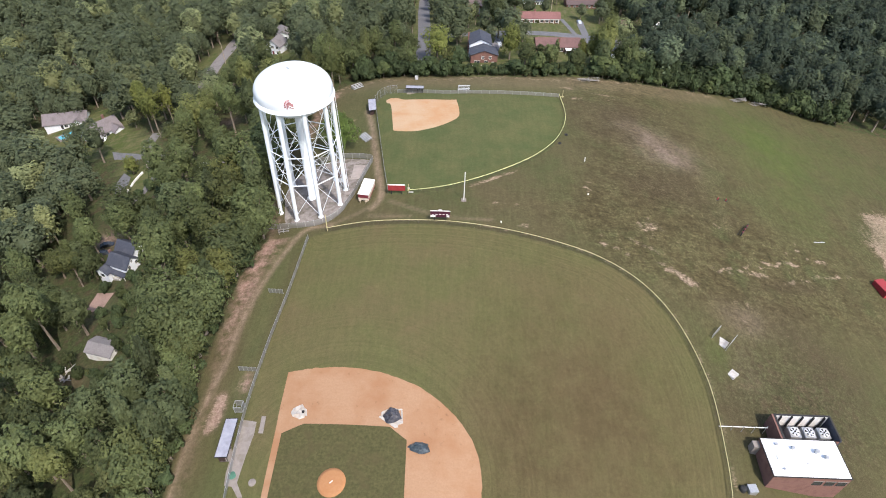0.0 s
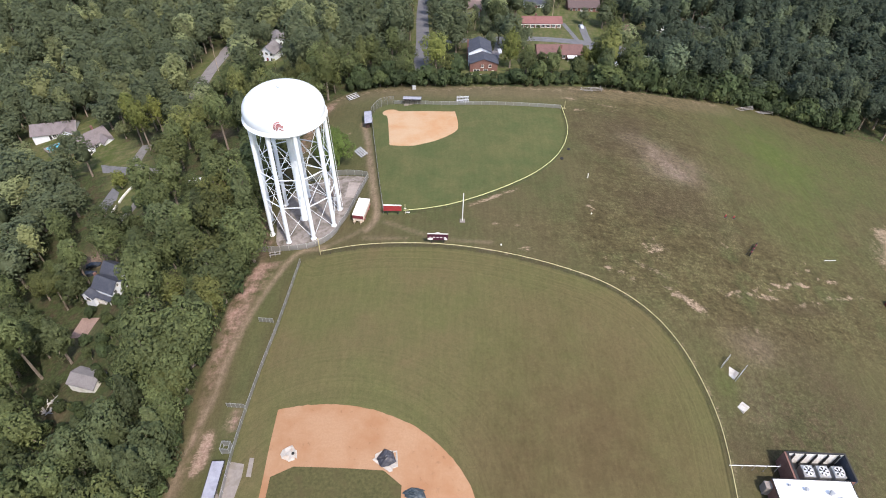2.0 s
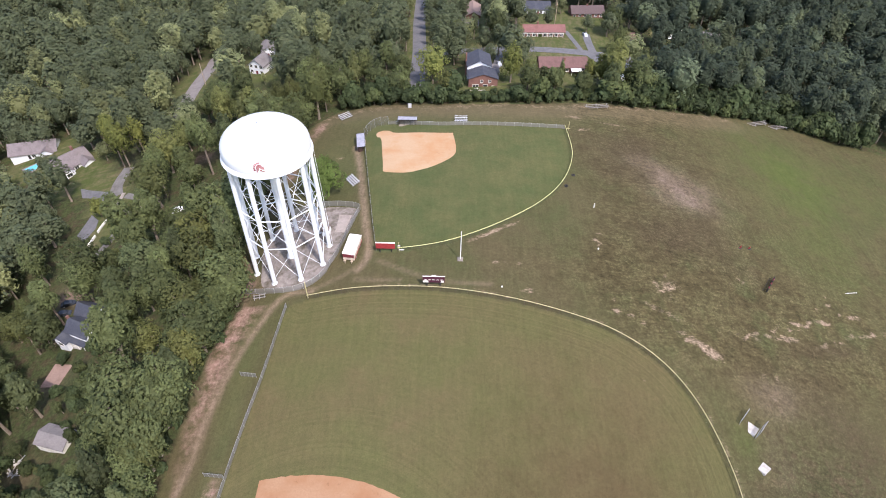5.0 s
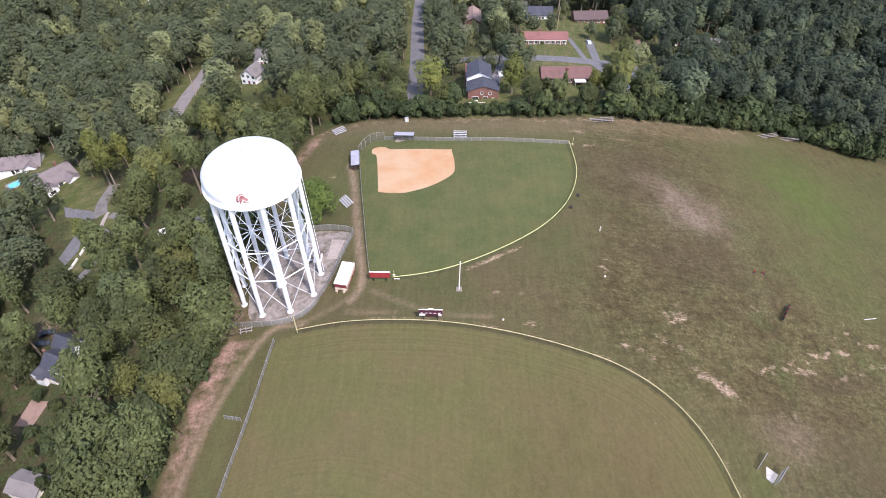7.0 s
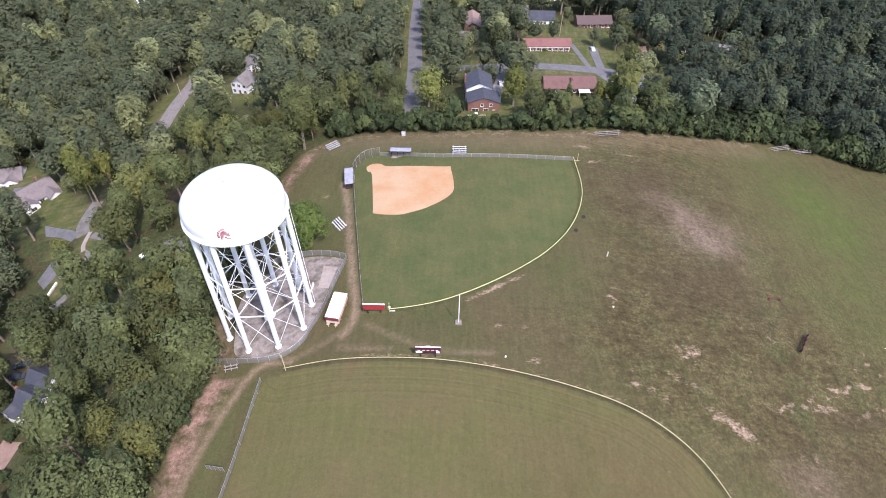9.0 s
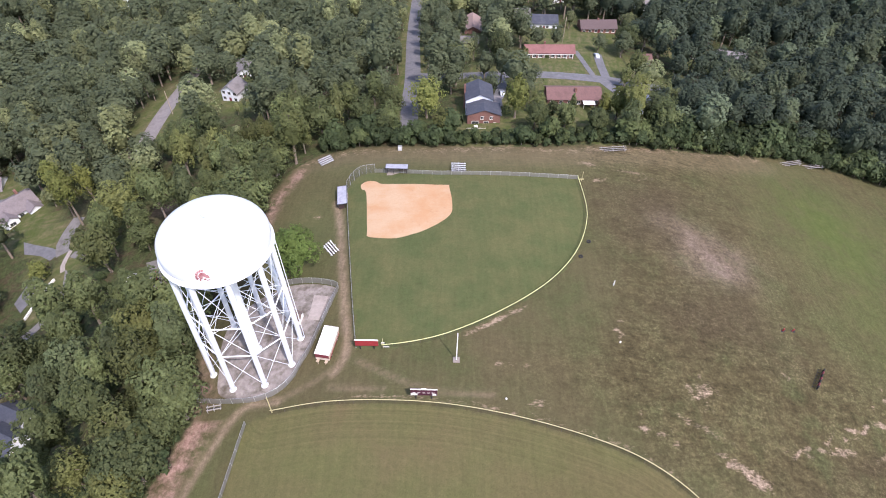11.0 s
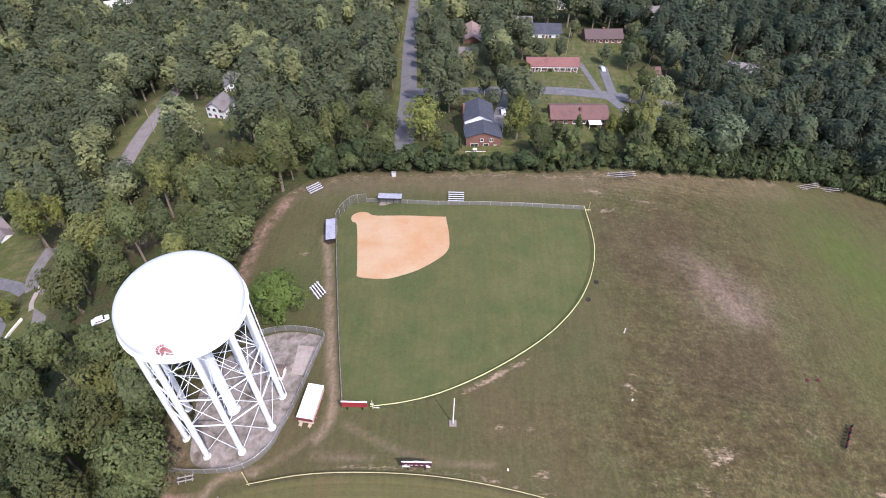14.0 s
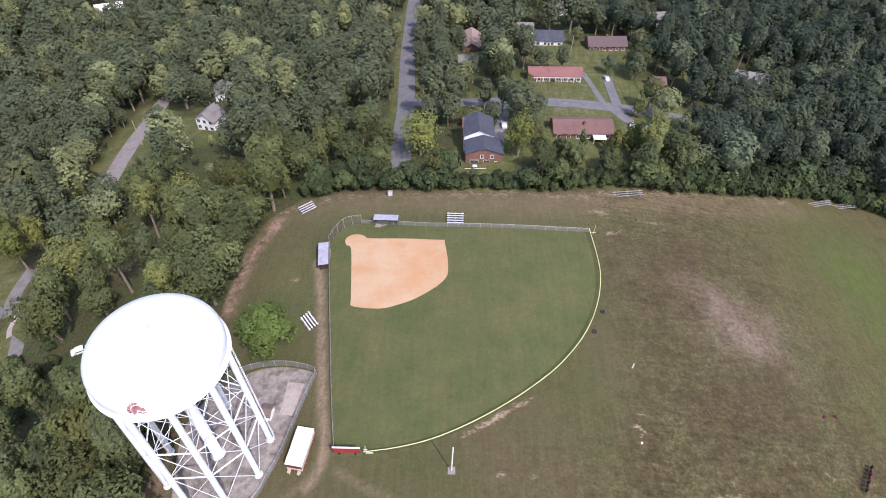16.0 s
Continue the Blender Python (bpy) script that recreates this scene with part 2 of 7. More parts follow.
    litter = mix(n, l, ramp(n, l, fine, 0.3, 0.7), (0.046, 0.036, 0.021), (0.092, 0.070, 0.043))
    litter = mix(n, l, ramp(n, l, mid, 0.36, 0.54), litter, mix(n, l, ramp(n, l, fine, 0.35, 0.65), (0.030, 0.040, 0.017), (0.066, 0.082, 0.032)))
    col = mix(n, l, at("woods"), col, litter)
    # blades, tufts and swaths as light and dark grain
    grain = n.new("ShaderNodeMapRange")
    grain.inputs["From Min"].default_value, grain.inputs["From Max"].default_value = 0.32, 0.68
    grain.inputs["To Min"].default_value, grain.inputs["To Max"].default_value = 0.80, 1.18
    l.new(tiny, grain.inputs["Value"])
    soft_grain = n.new("ShaderNodeMapRange")
    soft_grain.inputs["From Min"].default_value, soft_grain.inputs["From Max"].default_value = 0.3, 0.7
    soft_grain.inputs["To Min"].default_value, soft_grain.inputs["To Max"].default_value = 0.62, 1.34
    pick = n.new("ShaderNodeMix")
    pick.data_type = "FLOAT"
    l.new(dry, pick.inputs["Factor"])
    l.new(swath, pick.inputs["A"])
    l.new(furrow, pick.inputs["B"])
    l.new(pick.outputs["Result"], soft_grain.inputs["Value"])
    clump = n.new("ShaderNodeMapRange")
    clump.inputs["From Min"].default_value, clump.inputs["From Max"].default_value = 0.32, 0.68
    clump.inputs["To Min"].default_value, clump.inputs["To Max"].default_value = 0.62, 1.34
    l.new(fine, clump.inputs["Value"])
    col = mix(n, l, 0.85, col, grain.outputs["Result"], "MULTIPLY")
    col = mix(n, l, math_node(n, l, "ADD", math_node(n, l, "MULTIPLY", dry, 0.75), 0.2), col, soft_grain.outputs["Result"], "MULTIPLY")
    col = mix(n, l, math_node(n, l, "ADD", math_node(n, l, "MULTIPLY", dry, 0.7), 0.25), col, clump.outputs["Result"], "MULTIPLY")
    tussock = n.new("ShaderNodeMapRange")
    tussock.inputs["From Min"].default_value, tussock.inputs["From Max"].default_value = 0.34, 0.66
    tussock.inputs["To Min"].default_value, tussock.inputs["To Max"].default_value = 0.62, 1.36
    l.new(noise_node(n, l, pos, 0.62, 6, 0.78), tussock.inputs["Value"])
    col = mix(n, l, math_node(n, l, "ADD", math_node(n, l, "MULTIPLY", dry, 0.55), 0.12), col, tussock.outputs["Result"], "MULTIPLY")
    l.new(col, b.inputs["Base Color"])
    b.inputs["Roughness"].default_value, b.inputs["Specular IOR Level"].default_value = 0.95, 0.1
    u = n.new("ShaderNodeBump")
    u.inputs["Strength"].default_value, u.inputs["Distance"].default_value = 0.5, 0.25
    l.new(math_node(n, l, "ADD", math_node(n, l, "MULTIPLY", fine, 0.6), math_node(n, l, "MULTIPLY", tiny, 0.4)), u.inputs["Height"])
    l.new(u.outputs[0], b.inputs["Normal"])
    return m


def mesh_wire(name, col, see):
    """Chain-link cloth: fine wire that lets most of the view through."""
    m, n, l, b = graph(name)
    b.inputs["Base Color"].default_value = (*col, 1)
    b.inputs["Metallic"].default_value, b.inputs["Roughness"].default_value = 0.4, 0.5
    t, x = n.new("ShaderNodeBsdfTransparent"), n.new("ShaderNodeMixShader")
    x.inputs[0].default_value = see
    l.new(b.outputs[0], x.inputs[1])
    l.new(t.outputs[0], x.inputs[2])
    l.new(x.outputs[0], n["Material Output"].inputs["Surface"])
    return m


def clay(name, c1, c2, worn, mark):
    """Raked clay: broad worn areas, fine grain and small damp scuffs."""
    m, n, l, b = graph(name)
    pos = n.new("ShaderNodeNewGeometry").outputs["Position"]
    grain, broad, spots = noise_node(n, l, pos, 2.4, 5, 0.75), noise_node(n, l, pos, 0.11, 5, 0.6), noise_node(n, l, pos, 0.75, 5, 0.7)
    drag = n.new("ShaderNodeMapping")
    drag.inputs["Scale"].default_value = (0.25, 1.6, 1)
    l.new(pos, drag.inputs["Vector"])
    rake = noise_node(n, l, drag.outputs[0], 1.0, 4, 0.7)
    col = mix(n, l, ramp(n, l, grain, 0.3, 0.7), c1, c2)
    col = mix(n, l, ramp(n, l, broad, 0.42, 0.68), col, worn)
    col = mix(n, l, math_node(n, l, "MULTIPLY", ramp(n, l, rake, 0.5, 0.75), 0.35), col, worn)
    col = mix(n, l, math_node(n, l, "MULTIPLY", math_node(n, l, "MULTIPLY", ramp(n, l, spots, 0.60, 0.68), ramp(n, l, broad, 0.44, 0.6)), 0.6), col, mark)
    l.new(col, b.inputs["Base Color"])
    b.inputs["Roughness"].default_value, b.inputs["Specular IOR Level"].default_value = 0.95, 0.1
    u = n.new("ShaderNodeBump")
    u.inputs["Strength"].default_value, u.inputs["Distance"].default_value = 0.6, 0.06
    l.new(grain, u.inputs["Height"])
    l.new(u.outputs[0], b.inputs["Normal"])
    return m


GROUND = ground_material()
CLAY = clay("infield_clay", (0.300, 0.178, 0.104), (0.350, 0.216, 0.132), (0.285, 0.150, 0.080), (0.175, 0.098, 0.058))
MOUND_CLAY = clay("mound_clay", (0.32, 0.155, 0.070), (0.37, 0.190, 0.092), (0.30, 0.135, 0.058), (0.24, 0.11, 0.05))
SAND_CLAY = clay("pale_clay", (0.385, 0.262, 0.160), (0.455, 0.325, 0.210), (0.395, 0.225, 0.118), (0.29, 0.175, 0.105))
TURF = surface("infield_turf", (0.050, 0.052, 0.022), (0.092, 0.082, 0.036), 1.6, 0.95, stain=(0.075, 0.062, 0.03), stain_scale=0.35, bump=0.1, spec=0.1)
GRAVEL = surface("grey_gravel", (0.165, 0.145, 0.130), (0.300, 0.268, 0.248), 0.9, 0.95, stain=(0.078, 0.066, 0.044), stain_scale=0.33, bump=0.1, spec=0.1)
CONCRETE = surface("concrete", (0.20, 0.175, 0.155), (0.26, 0.23, 0.205), 1.2, 0.9, stain=(0.17, 0.145, 0.12), stain_scale=0.5)
DRIVE_GREY = surface("worn_drive", (0.14, 0.13, 0.125), (0.19, 0.18, 0.17), 1.0, 0.9, stain=(0.11, 0.10, 0.09), stain_scale=0.4)
ASPHALT = surface("asphalt", (0.115, 0.115, 0.125), (0.165, 0.162, 0.172), 0.9, 0.9, stain=(0.10, 0.10, 0.105), stain_scale=0.25)
WHITE_STEEL = surface("white_tower_paint", (0.66, 0.70, 0.735), (0.71, 0.75, 0.78), 0.5, 0.35, stain=(0.62, 0.66, 0.69), stain_scale=0.15, spec=0.5)
MAROON = surface("maroon_paint", (0.13, 0.025, 0.035), (0.17, 0.035, 0.045), 2.0, 0.5)
RED_PAINT = surface("red_paint", (0.24, 0.028, 0.032), (0.31, 0.042, 0.044), 2.0, 0.5)
PALE_BOARD = surface("weathered_pale_board", (0.38, 0.365, 0.34), (0.48, 0.46, 0.43), 1.5, 0.8, stain=(0.32, 0.28, 0.24), stain_scale=0.9)
CREAM_ROOF = surface("rusty_cream_roof", (0.66, 0.63, 0.60), (0.74, 0.71, 0.68), 1.2, 0.7, stain=(0.52, 0.42, 0.35), stain_scale=0.9)
CREAM = surface("cream_sheet_metal", (0.48, 0.42, 0.34), (0.56, 0.50, 0.42), 1.5, 0.7, stain=(0.36, 0.27, 0.2), stain_scale=0.8)
WHITE_PAINT = surface("white_paint", (0.70, 0.69, 0.66), (0.78, 0.77, 0.74), 1.5, 0.6, stain=(0.55, 0.52, 0.46), stain_scale=0.6)
DARK_PAINT = surface("dark_trim", (0.02, 0.02, 0.022), (0.035, 0.033, 0.03), 3, 0.6)
ALU = surface("bleacher_aluminium", (0.62, 0.63, 0.65), (0.72, 0.73, 0.75), 2.0, 0.4, metal=0.3)
GALV = surface("galvanised_steel", (0.35, 0.36, 0.37), (0.45, 0.46, 0.47), 3.0, 0.45, metal=0.5)
ROOF_METAL = surface("grey_metal_roof", (0.27, 0.275, 0.325), (0.34, 0.345, 0.395), 1.0, 0.5, stain=(0.21, 0.21, 0.245), stain_scale=0.7)
WIRE = mesh_wire("chain_link", (0.37, 0.37, 0.36), 0.52)
DARK_MESH = mesh_wire("dark_chain_link", (0.13, 0.12, 0.095), 0.80)
DUGOUT_BROWN = surface("dark_brown_boards", (0.045, 0.028, 0.026), (0.065, 0.04, 0.036), 2.0, 0.7)
YELLOW = surface("yellow_fence_cap", (0.42, 0.37, 0.19), (0.50, 0.45, 0.25), 3.0, 0.5)
BRICK_WALL = surface("red_brick", (0.17, 0.088, 0.072), (0.23, 0.122, 0.098), 5.0, 0.9, stain=(0.14, 0.072, 0.06), stain_scale=0.7)
SIDING = surface("white_siding", (0.68, 0.71, 0.76), (0.76, 0.79, 0.83), 1.5, 0.7)
SLATE = surface("dark_slate_shingle", (0.038, 0.043, 0.060), (0.060, 0.066, 0.085), 2.5, 0.85, stain=(0.075, 0.08, 0.095), stain_scale=0.5)
GREY_SHINGLE = surface("grey_shingle", (0.155, 0.145, 0.145), (0.215, 0.20, 0.20), 2.5, 0.9, stain=(0.125, 0.115, 0.115), stain_scale=0.5)
RED_SHINGLE = surface("red_brown_shingle", (0.13, 0.075, 0.070), (0.17, 0.098, 0.090), 2.5, 0.9, stain=(0.11, 0.065, 0.06), stain_scale=0.5)
WHITE_ROOF = surface("white_membrane", (0.78, 0.78, 0.79), (0.85, 0.85, 0.85), 0.7, 0.6, stain=(0.68, 0.68, 0.69), stain_scale=0.3)
BARK = surface("bark", (0.15, 0.12, 0.09), (0.27, 0.225, 0.18), 3.0, 0.95)
LEAF = foliage("broad_leaves", (0.064, 0.082, 0.034), (0.124, 0.148, 0.058), (0.158, 0.170, 0.056))
# pale blue of distance haze is painted into these far leaf colours
HAZED_WOODLAND = foliage("hazed_woodland_leaves", (0.110, 0.138, 0.073), (0.174, 0.208, 0.110), (0.216, 0.232, 0.098))
# haze blue painted into the leaf colour here too; the tone is darker
DARK_HAZED_WOOD = foliage("darker_hazed_leaves", (0.060, 0.085, 0.053), (0.100, 0.131, 0.082), (0.112, 0.138, 0.072))
YELLOW_LEAF = foliage("yellow_green_leaves", (0.108, 0.128, 0.036), (0.215, 0.235, 0.066), (0.230, 0.240, 0.062))
BRIGHT_LEAF = foliage("bright_leaves", (0.062, 0.106, 0.027), (0.118, 0.174, 0.046), (0.122, 0.174, 0.044))
DEEP_LEAF = foliage("deep_green_leaves", (0.050, 0.066, 0.030), (0.096, 0.116, 0.052), (0.120, 0.132, 0.050))
HEDGE_LEAF = foliage("hedge_leaves", (0.034, 0.050, 0.022), (0.068, 0.094, 0.039), (0.086, 0.108, 0.040))
POOL = surface("pool_water", (0.10, 0.42, 0.55), (0.14, 0.48, 0.60), 1.0, 0.05)
BLACK_RUBBER = surface("black_rubber", (0.02, 0.02, 0.02), (0.03, 0.03, 0.03), 5.0, 0.8)
BLUE_TARP = surface("blue_grey_tarp", (0.022, 0.035, 0.045), (0.05, 0.065, 0.075), 1.8, 0.45, stain=(0.10, 0.12, 0.13), stain_scale=1.2)
BLACK_TARP = surface("black_tarp", (0.022, 0.022, 0.028), (0.05, 0.05, 0.06), 1.5, 0.45, stain=(0.10, 0.10, 0.115), stain_scale=1.2)
WHITE_TARP = surface("white_tarp", (0.36, 0.33, 0.29), (0.48, 0.45, 0.41), 1.6, 0.6, stain=(0.30, 0.22, 0.16), stain_scale=0.8)
WOOD = surface("weathered_wood", (0.32, 0.25, 0.18), (0.45, 0.37, 0.28), 3.0, 0.9)
CAR_WHITE = surface("white_car_paint", (0.75, 0.76, 0.78), (0.8, 0.81, 0.82), 1.0, 0.25, spec=0.5)
CAR_SILVER = surface("silver_car_paint", (0.34, 0.38, 0.44), (0.40, 0.44, 0.50), 1.0, 0.25, spec=0.5)
CAR_DARK = surface("dark_car_paint", (0.03, 0.035, 0.045), (0.05, 0.055, 0.065), 1.0, 0.25, spec=0.5)
PANE = surface("window_glass", (0.03, 0.035, 0.04), (0.05, 0.055, 0.06), 1.0, 0.08, spec=0.6)
FLOWER_RED = surface("faded_emblem", (0.20, 0.050, 0.058), (0.42, 0.24, 0.24), 1.1, 0.5)


# ---- building blocks ----
def finish(name, bm, material):
    me = bpy.data.meshes.new(name)
    bm.to_mesh(me)
    bm.free()
    for k in material if isinstance(material, (list, tuple)) else [material]:
        me.materials.append(k)
    return me


def part(name, bm, material, parent, label=""):
    ob = new(name, finish(name, bm, material))
    ob.parent = parent
    if label:
        ob["label"] = label
    return ob


def put(name, me, parent, m):
    """Another object on the same mesh."""
    ob = new(name, me)
    ob.parent = parent
    ob.matrix_basis = m
    return ob


def thing(name, x, y, label, category, rz=0.0, z=None, group="", kind=""):
    ob = new(name)
    ob.matrix_world = pose(x, y, gz(x, y) if z is None else z, 0, 0, rz)
    return tagged(ob, label, category, group, kind)


def box(bm, x0, y0, z0, x1, y1, z1, bevel=0.0):
    r = bmesh.ops.create_cube(bm, size=1.0)
    for v in r["verts"]:
        v.co = Vector(((x0 + x1) / 2 + v.co.x * (x1 - x0), (y0 + y1) / 2 + v.co.y * (y1 - y0), (z0 + z1) / 2 + v.co.z * (z1 - z0)))
    if bevel:
        e = {e for v in r["verts"] for e in v.link_edges}
        bmesh.ops.bevel(bm, geom=list(e), offset=bevel, segments=1, affect="EDGES")
    return bm


def rod(bm, a, b, r0, r1=None, n=8):
    a, b = Vector(a), Vector(b)
    d = b - a
    r = bmesh.ops.create_cone(bm, cap_ends=True, segments=n, radius1=r0, radius2=r0 if r1 is None else r1, depth=d.length)
    m = Matrix.Translation((a + b) / 2) @ d.to_track_quat("Z", "Y").to_matrix().to_4x4()
    bmesh.ops.transform(bm, matrix=m, verts=r["verts"])
    return bm


def rodbm(a, b, r0, r1=None, n=8):
    return rod(bmesh.new(), a, b, r0, r1, n)


def boxbm(*a, bevel=0.0):
    return box(bmesh.new(), *a, bevel=bevel)


def lathe(profile, n=64):
    bm = bmesh.new()
    rings = []
    for r, z in profile:
        rings.append([bm.verts.new((r * math.cos(2 * math.pi * k / n), r * math.sin(2 * math.pi * k / n), z)) for k in range(n)] if r > 1e-4 else [bm.verts.new((0, 0, z))])
    for a, b in zip(rings[:-1], rings[1:]):
        for k in range(n):
            q = [a[k % len(a)], a[(k + 1) % len(a)], b[(k + 1) % len(b)], b[k % len(b)]]
            q = list(dict.fromkeys(q))
            if len(q) > 2:
                bm.faces.new(q)
    for f in bm.faces:
        f.smooth = True
    bmesh.ops.recalc_face_normals(bm, faces=bm.faces)
    return bm


def raw_mesh(name, verts, quads, mats, index=None, tint=None, smooth=False, bough=None):
    me = bpy.data.meshes.new(name)
    n = len(quads)
    me.vertices.add(len(verts))
    me.vertices.foreach_set("co", np.asarray(verts, np.float32).ravel())
    me.loops.add(4 * n)
    me.loops.foreach_set("vertex_index", np.asarray(quads, np.int32).ravel())
    me.polygons.add(n)
    me.polygons.foreach_set("loop_start", np.arange(0, 4 * n, 4, dtype=np.int32))
    if index is not None:
        me.polygons.foreach_set("material_index", np.asarray(index, np.int32))
    me.polygons.foreach_set("use_smooth", np.full(n, smooth))
    me.update(calc_edges=True)
    for k in mats:
        me.materials.append(k)
    if tint is not None:
        me.attributes.new("tint", "FLOAT", "POINT").data.foreach_set("value", np.asarray(tint, np.float32))
    if bough is not None:
        me.attributes.new("bough", "FLOAT", "POINT").data.foreach_set("value", np.asarray(bough, np.float32))
    return me


def sheet(name, outline, material, lift, label, category, step=1.5):
    """A thin sheet that follows the ground, bounded by a closed outline."""
    bm = bmesh.new()
    ring = [bm.verts.new((x, y, 0)) for x, y in outline]
    bm.faces.new(ring)
    x0, y0 = np.min(outline, axis=0)
    x1, y1 = np.max(outline, axis=0)
    for axis, lo, hi in (((1, 0, 0), x0, x1), ((0, 1, 0), y0, y1)):
        for c in np.arange(lo + step, hi, step):
            bmesh.ops.bisect_plane(bm, geom=bm.verts[:] + bm.edges[:] + bm.faces[:], plane_co=Vector(axis) * c, plane_no=axis)
    for v in bm.verts:
        v.co.z = gz(v.co.x, v.co.y) + lift
    bmesh.ops.recalc_face_normals(bm, faces=bm.faces)
    if bm.faces[:][0].normal.z < 0:
        bmesh.ops.reverse_faces(bm, faces=bm.faces)
    r = bmesh.ops.extrude_face_region(bm, geom=bm.faces[:])
    low = [g for g in r["geom"] if isinstance(g, bmesh.types.BMVert)]
    for v in low:
        v.co.z -= lift + 0.1
    bmesh.ops.recalc_face_normals(bm, faces=bm.faces)
    return tagged(new(name, finish(name, bm, material)), label, category, kind="structure")


def ribbon(name, pts, width, material, lift, label, category, step=3.0):
    c = spline(pts, step)
    t = np.gradient(c, axis=0)
    t /= np.linalg.norm(t, axis=1)[:, None]
    nrm = np.stack([-t[:, 1], t[:, 0]], 1)
    bm = bmesh.new()
    rows = []
    for p, q in zip(c, nrm):
        rows.append([bm.verts.new((*(p + q * w), gz(*(p + q * w)) + h)) for w, h in ((width / 2, -0.1), (width / 2, lift), (width / 6, lift), (-width / 6, lift), (-width / 2, lift), (-width / 2, -0.1))])
    for a, b in zip(rows[:-1], rows[1:]):
        for k in range(5):
            bm.faces.new((a[k], a[k + 1], b[k + 1], b[k]))
    bmesh.ops.recalc_face_normals(bm, faces=bm.faces)
    return tagged(new(name, finish(name, bm, material)), label, category, kind="structure")


# ---- plan ----
MOUND = (-21.6, 53.3)
BALL_FENCE = [(-33.8, 126.4), (-22.3, 128.1), (-9.6, 128.4), (3.9, 127.7), (18.2, 125.6), (32.5, 122.4), (44.0, 118.7), (53.2, 113.1), (59.7, 105.7), (64.1, 95.8), (66.7, 82.0), (65.9, 66.2), (64.3, 55.4), (60.2, 37.6)]
LEFT_FENCE = [(-38.9, 124.3), (-40.4, 104.6), (-42.2, 88.8), (-43.6, 71.1), (-43.4, 54.3), (-42.4, 37.5)]
SOFT_LEFT = [(-17.3, 142.9), (-19.5, 154.9), (-22.0, 169.7), (-25.0, 187.7), (-27.3, 202.8)]
SOFT_BACK = [(-27.3, 202.8), (-26.0, 207.4), (-23.5, 210.8), (-19.6, 211.6)]
SOFT_RIGHT = [(-19.6, 211.6), (-9.1, 210.8), (9.1, 209.8), (31.1, 209.4), (44.1, 209.7)]
SOFT_ARC = [(44.1, 209.7), (44.5, 197.1), (43.7, 189.4), (40.9, 180.4), (36.6, 172.2), (30.3, 164.3), (23.4, 158.1), (15.9, 152.7), (8.8, 148.5), (2.0, 145.4), (-4.7, 143.5), (-11.3, 142.5)]
DIRT_PATH = [(-33.0, 129.4), (-40.7, 128.1), (-45.9, 117.0), (-49.3, 106.4), (-51.4, 95.0), (-52.2, 84.0), (-54.2, 73.5), (-55.9, 58.3), (-55.0, 40.0)]
SOFT_PATH = [(-22.0, 136.0), (-19.3, 142.0), (-21.6, 155.0), (-24.2, 170.0), (-27.0, 186.0), (-29.6, 197.0)]
MAIN_ROAD = [(-10.5, 236.0), (-11.3, 262.0), (-11.7, 287.0), (-14.4, 345.0), (-15.4, 404.0), (-15.4, 440.0), (-14.0, 520.0)]
CROSS_ROAD = [(-11.0, 289.0), (16.0, 286.5), (45.0, 286.0), (75.0, 285.5), (110.0, 286.0), (150.0, 296.0)]
WEST_ROAD = [(-109.5, 236.0), (-111.0, 252.0), (-112.2, 270.0), (-113.2, 292.0), (-115.0, 306.0), (-112.0, 330.0), (-100.0, 360.0)]
WOODS_LEFT = [(20, -57), (54, -57.5), (65, -57.5), (93, -58.0), (112, -56.3), (127, -51), (132, -56), (160, -57), (181, -51.5), (204, -52), (216, -47), (224, -40)]
WOODS_TOP = [(-47, 216), (-43, 223), (-28, 227), (-11, 228), (6, 227), (23, 226), (40, 228), (54, 231), (76, 234), (97, 238), (121, 246), (138, 250), (154, 250), (170, 248), (190, 246), (260, 240)]


def in_woods(x, y):
    left = x < np.interp(y, [p[0] for p in WOODS_LEFT], [p[1] for p in WOODS_LEFT])
    top = y > np.interp(x, [p[0] for p in WOODS_TOP], [p[1] for p in WOODS_TOP])
    return np.where(y < 224, left & (y < 224), False) | (top & (x > -47)) | ((y >= 224) & (x <= -40)) | (x > 205 + (y - 180) * 0.3)


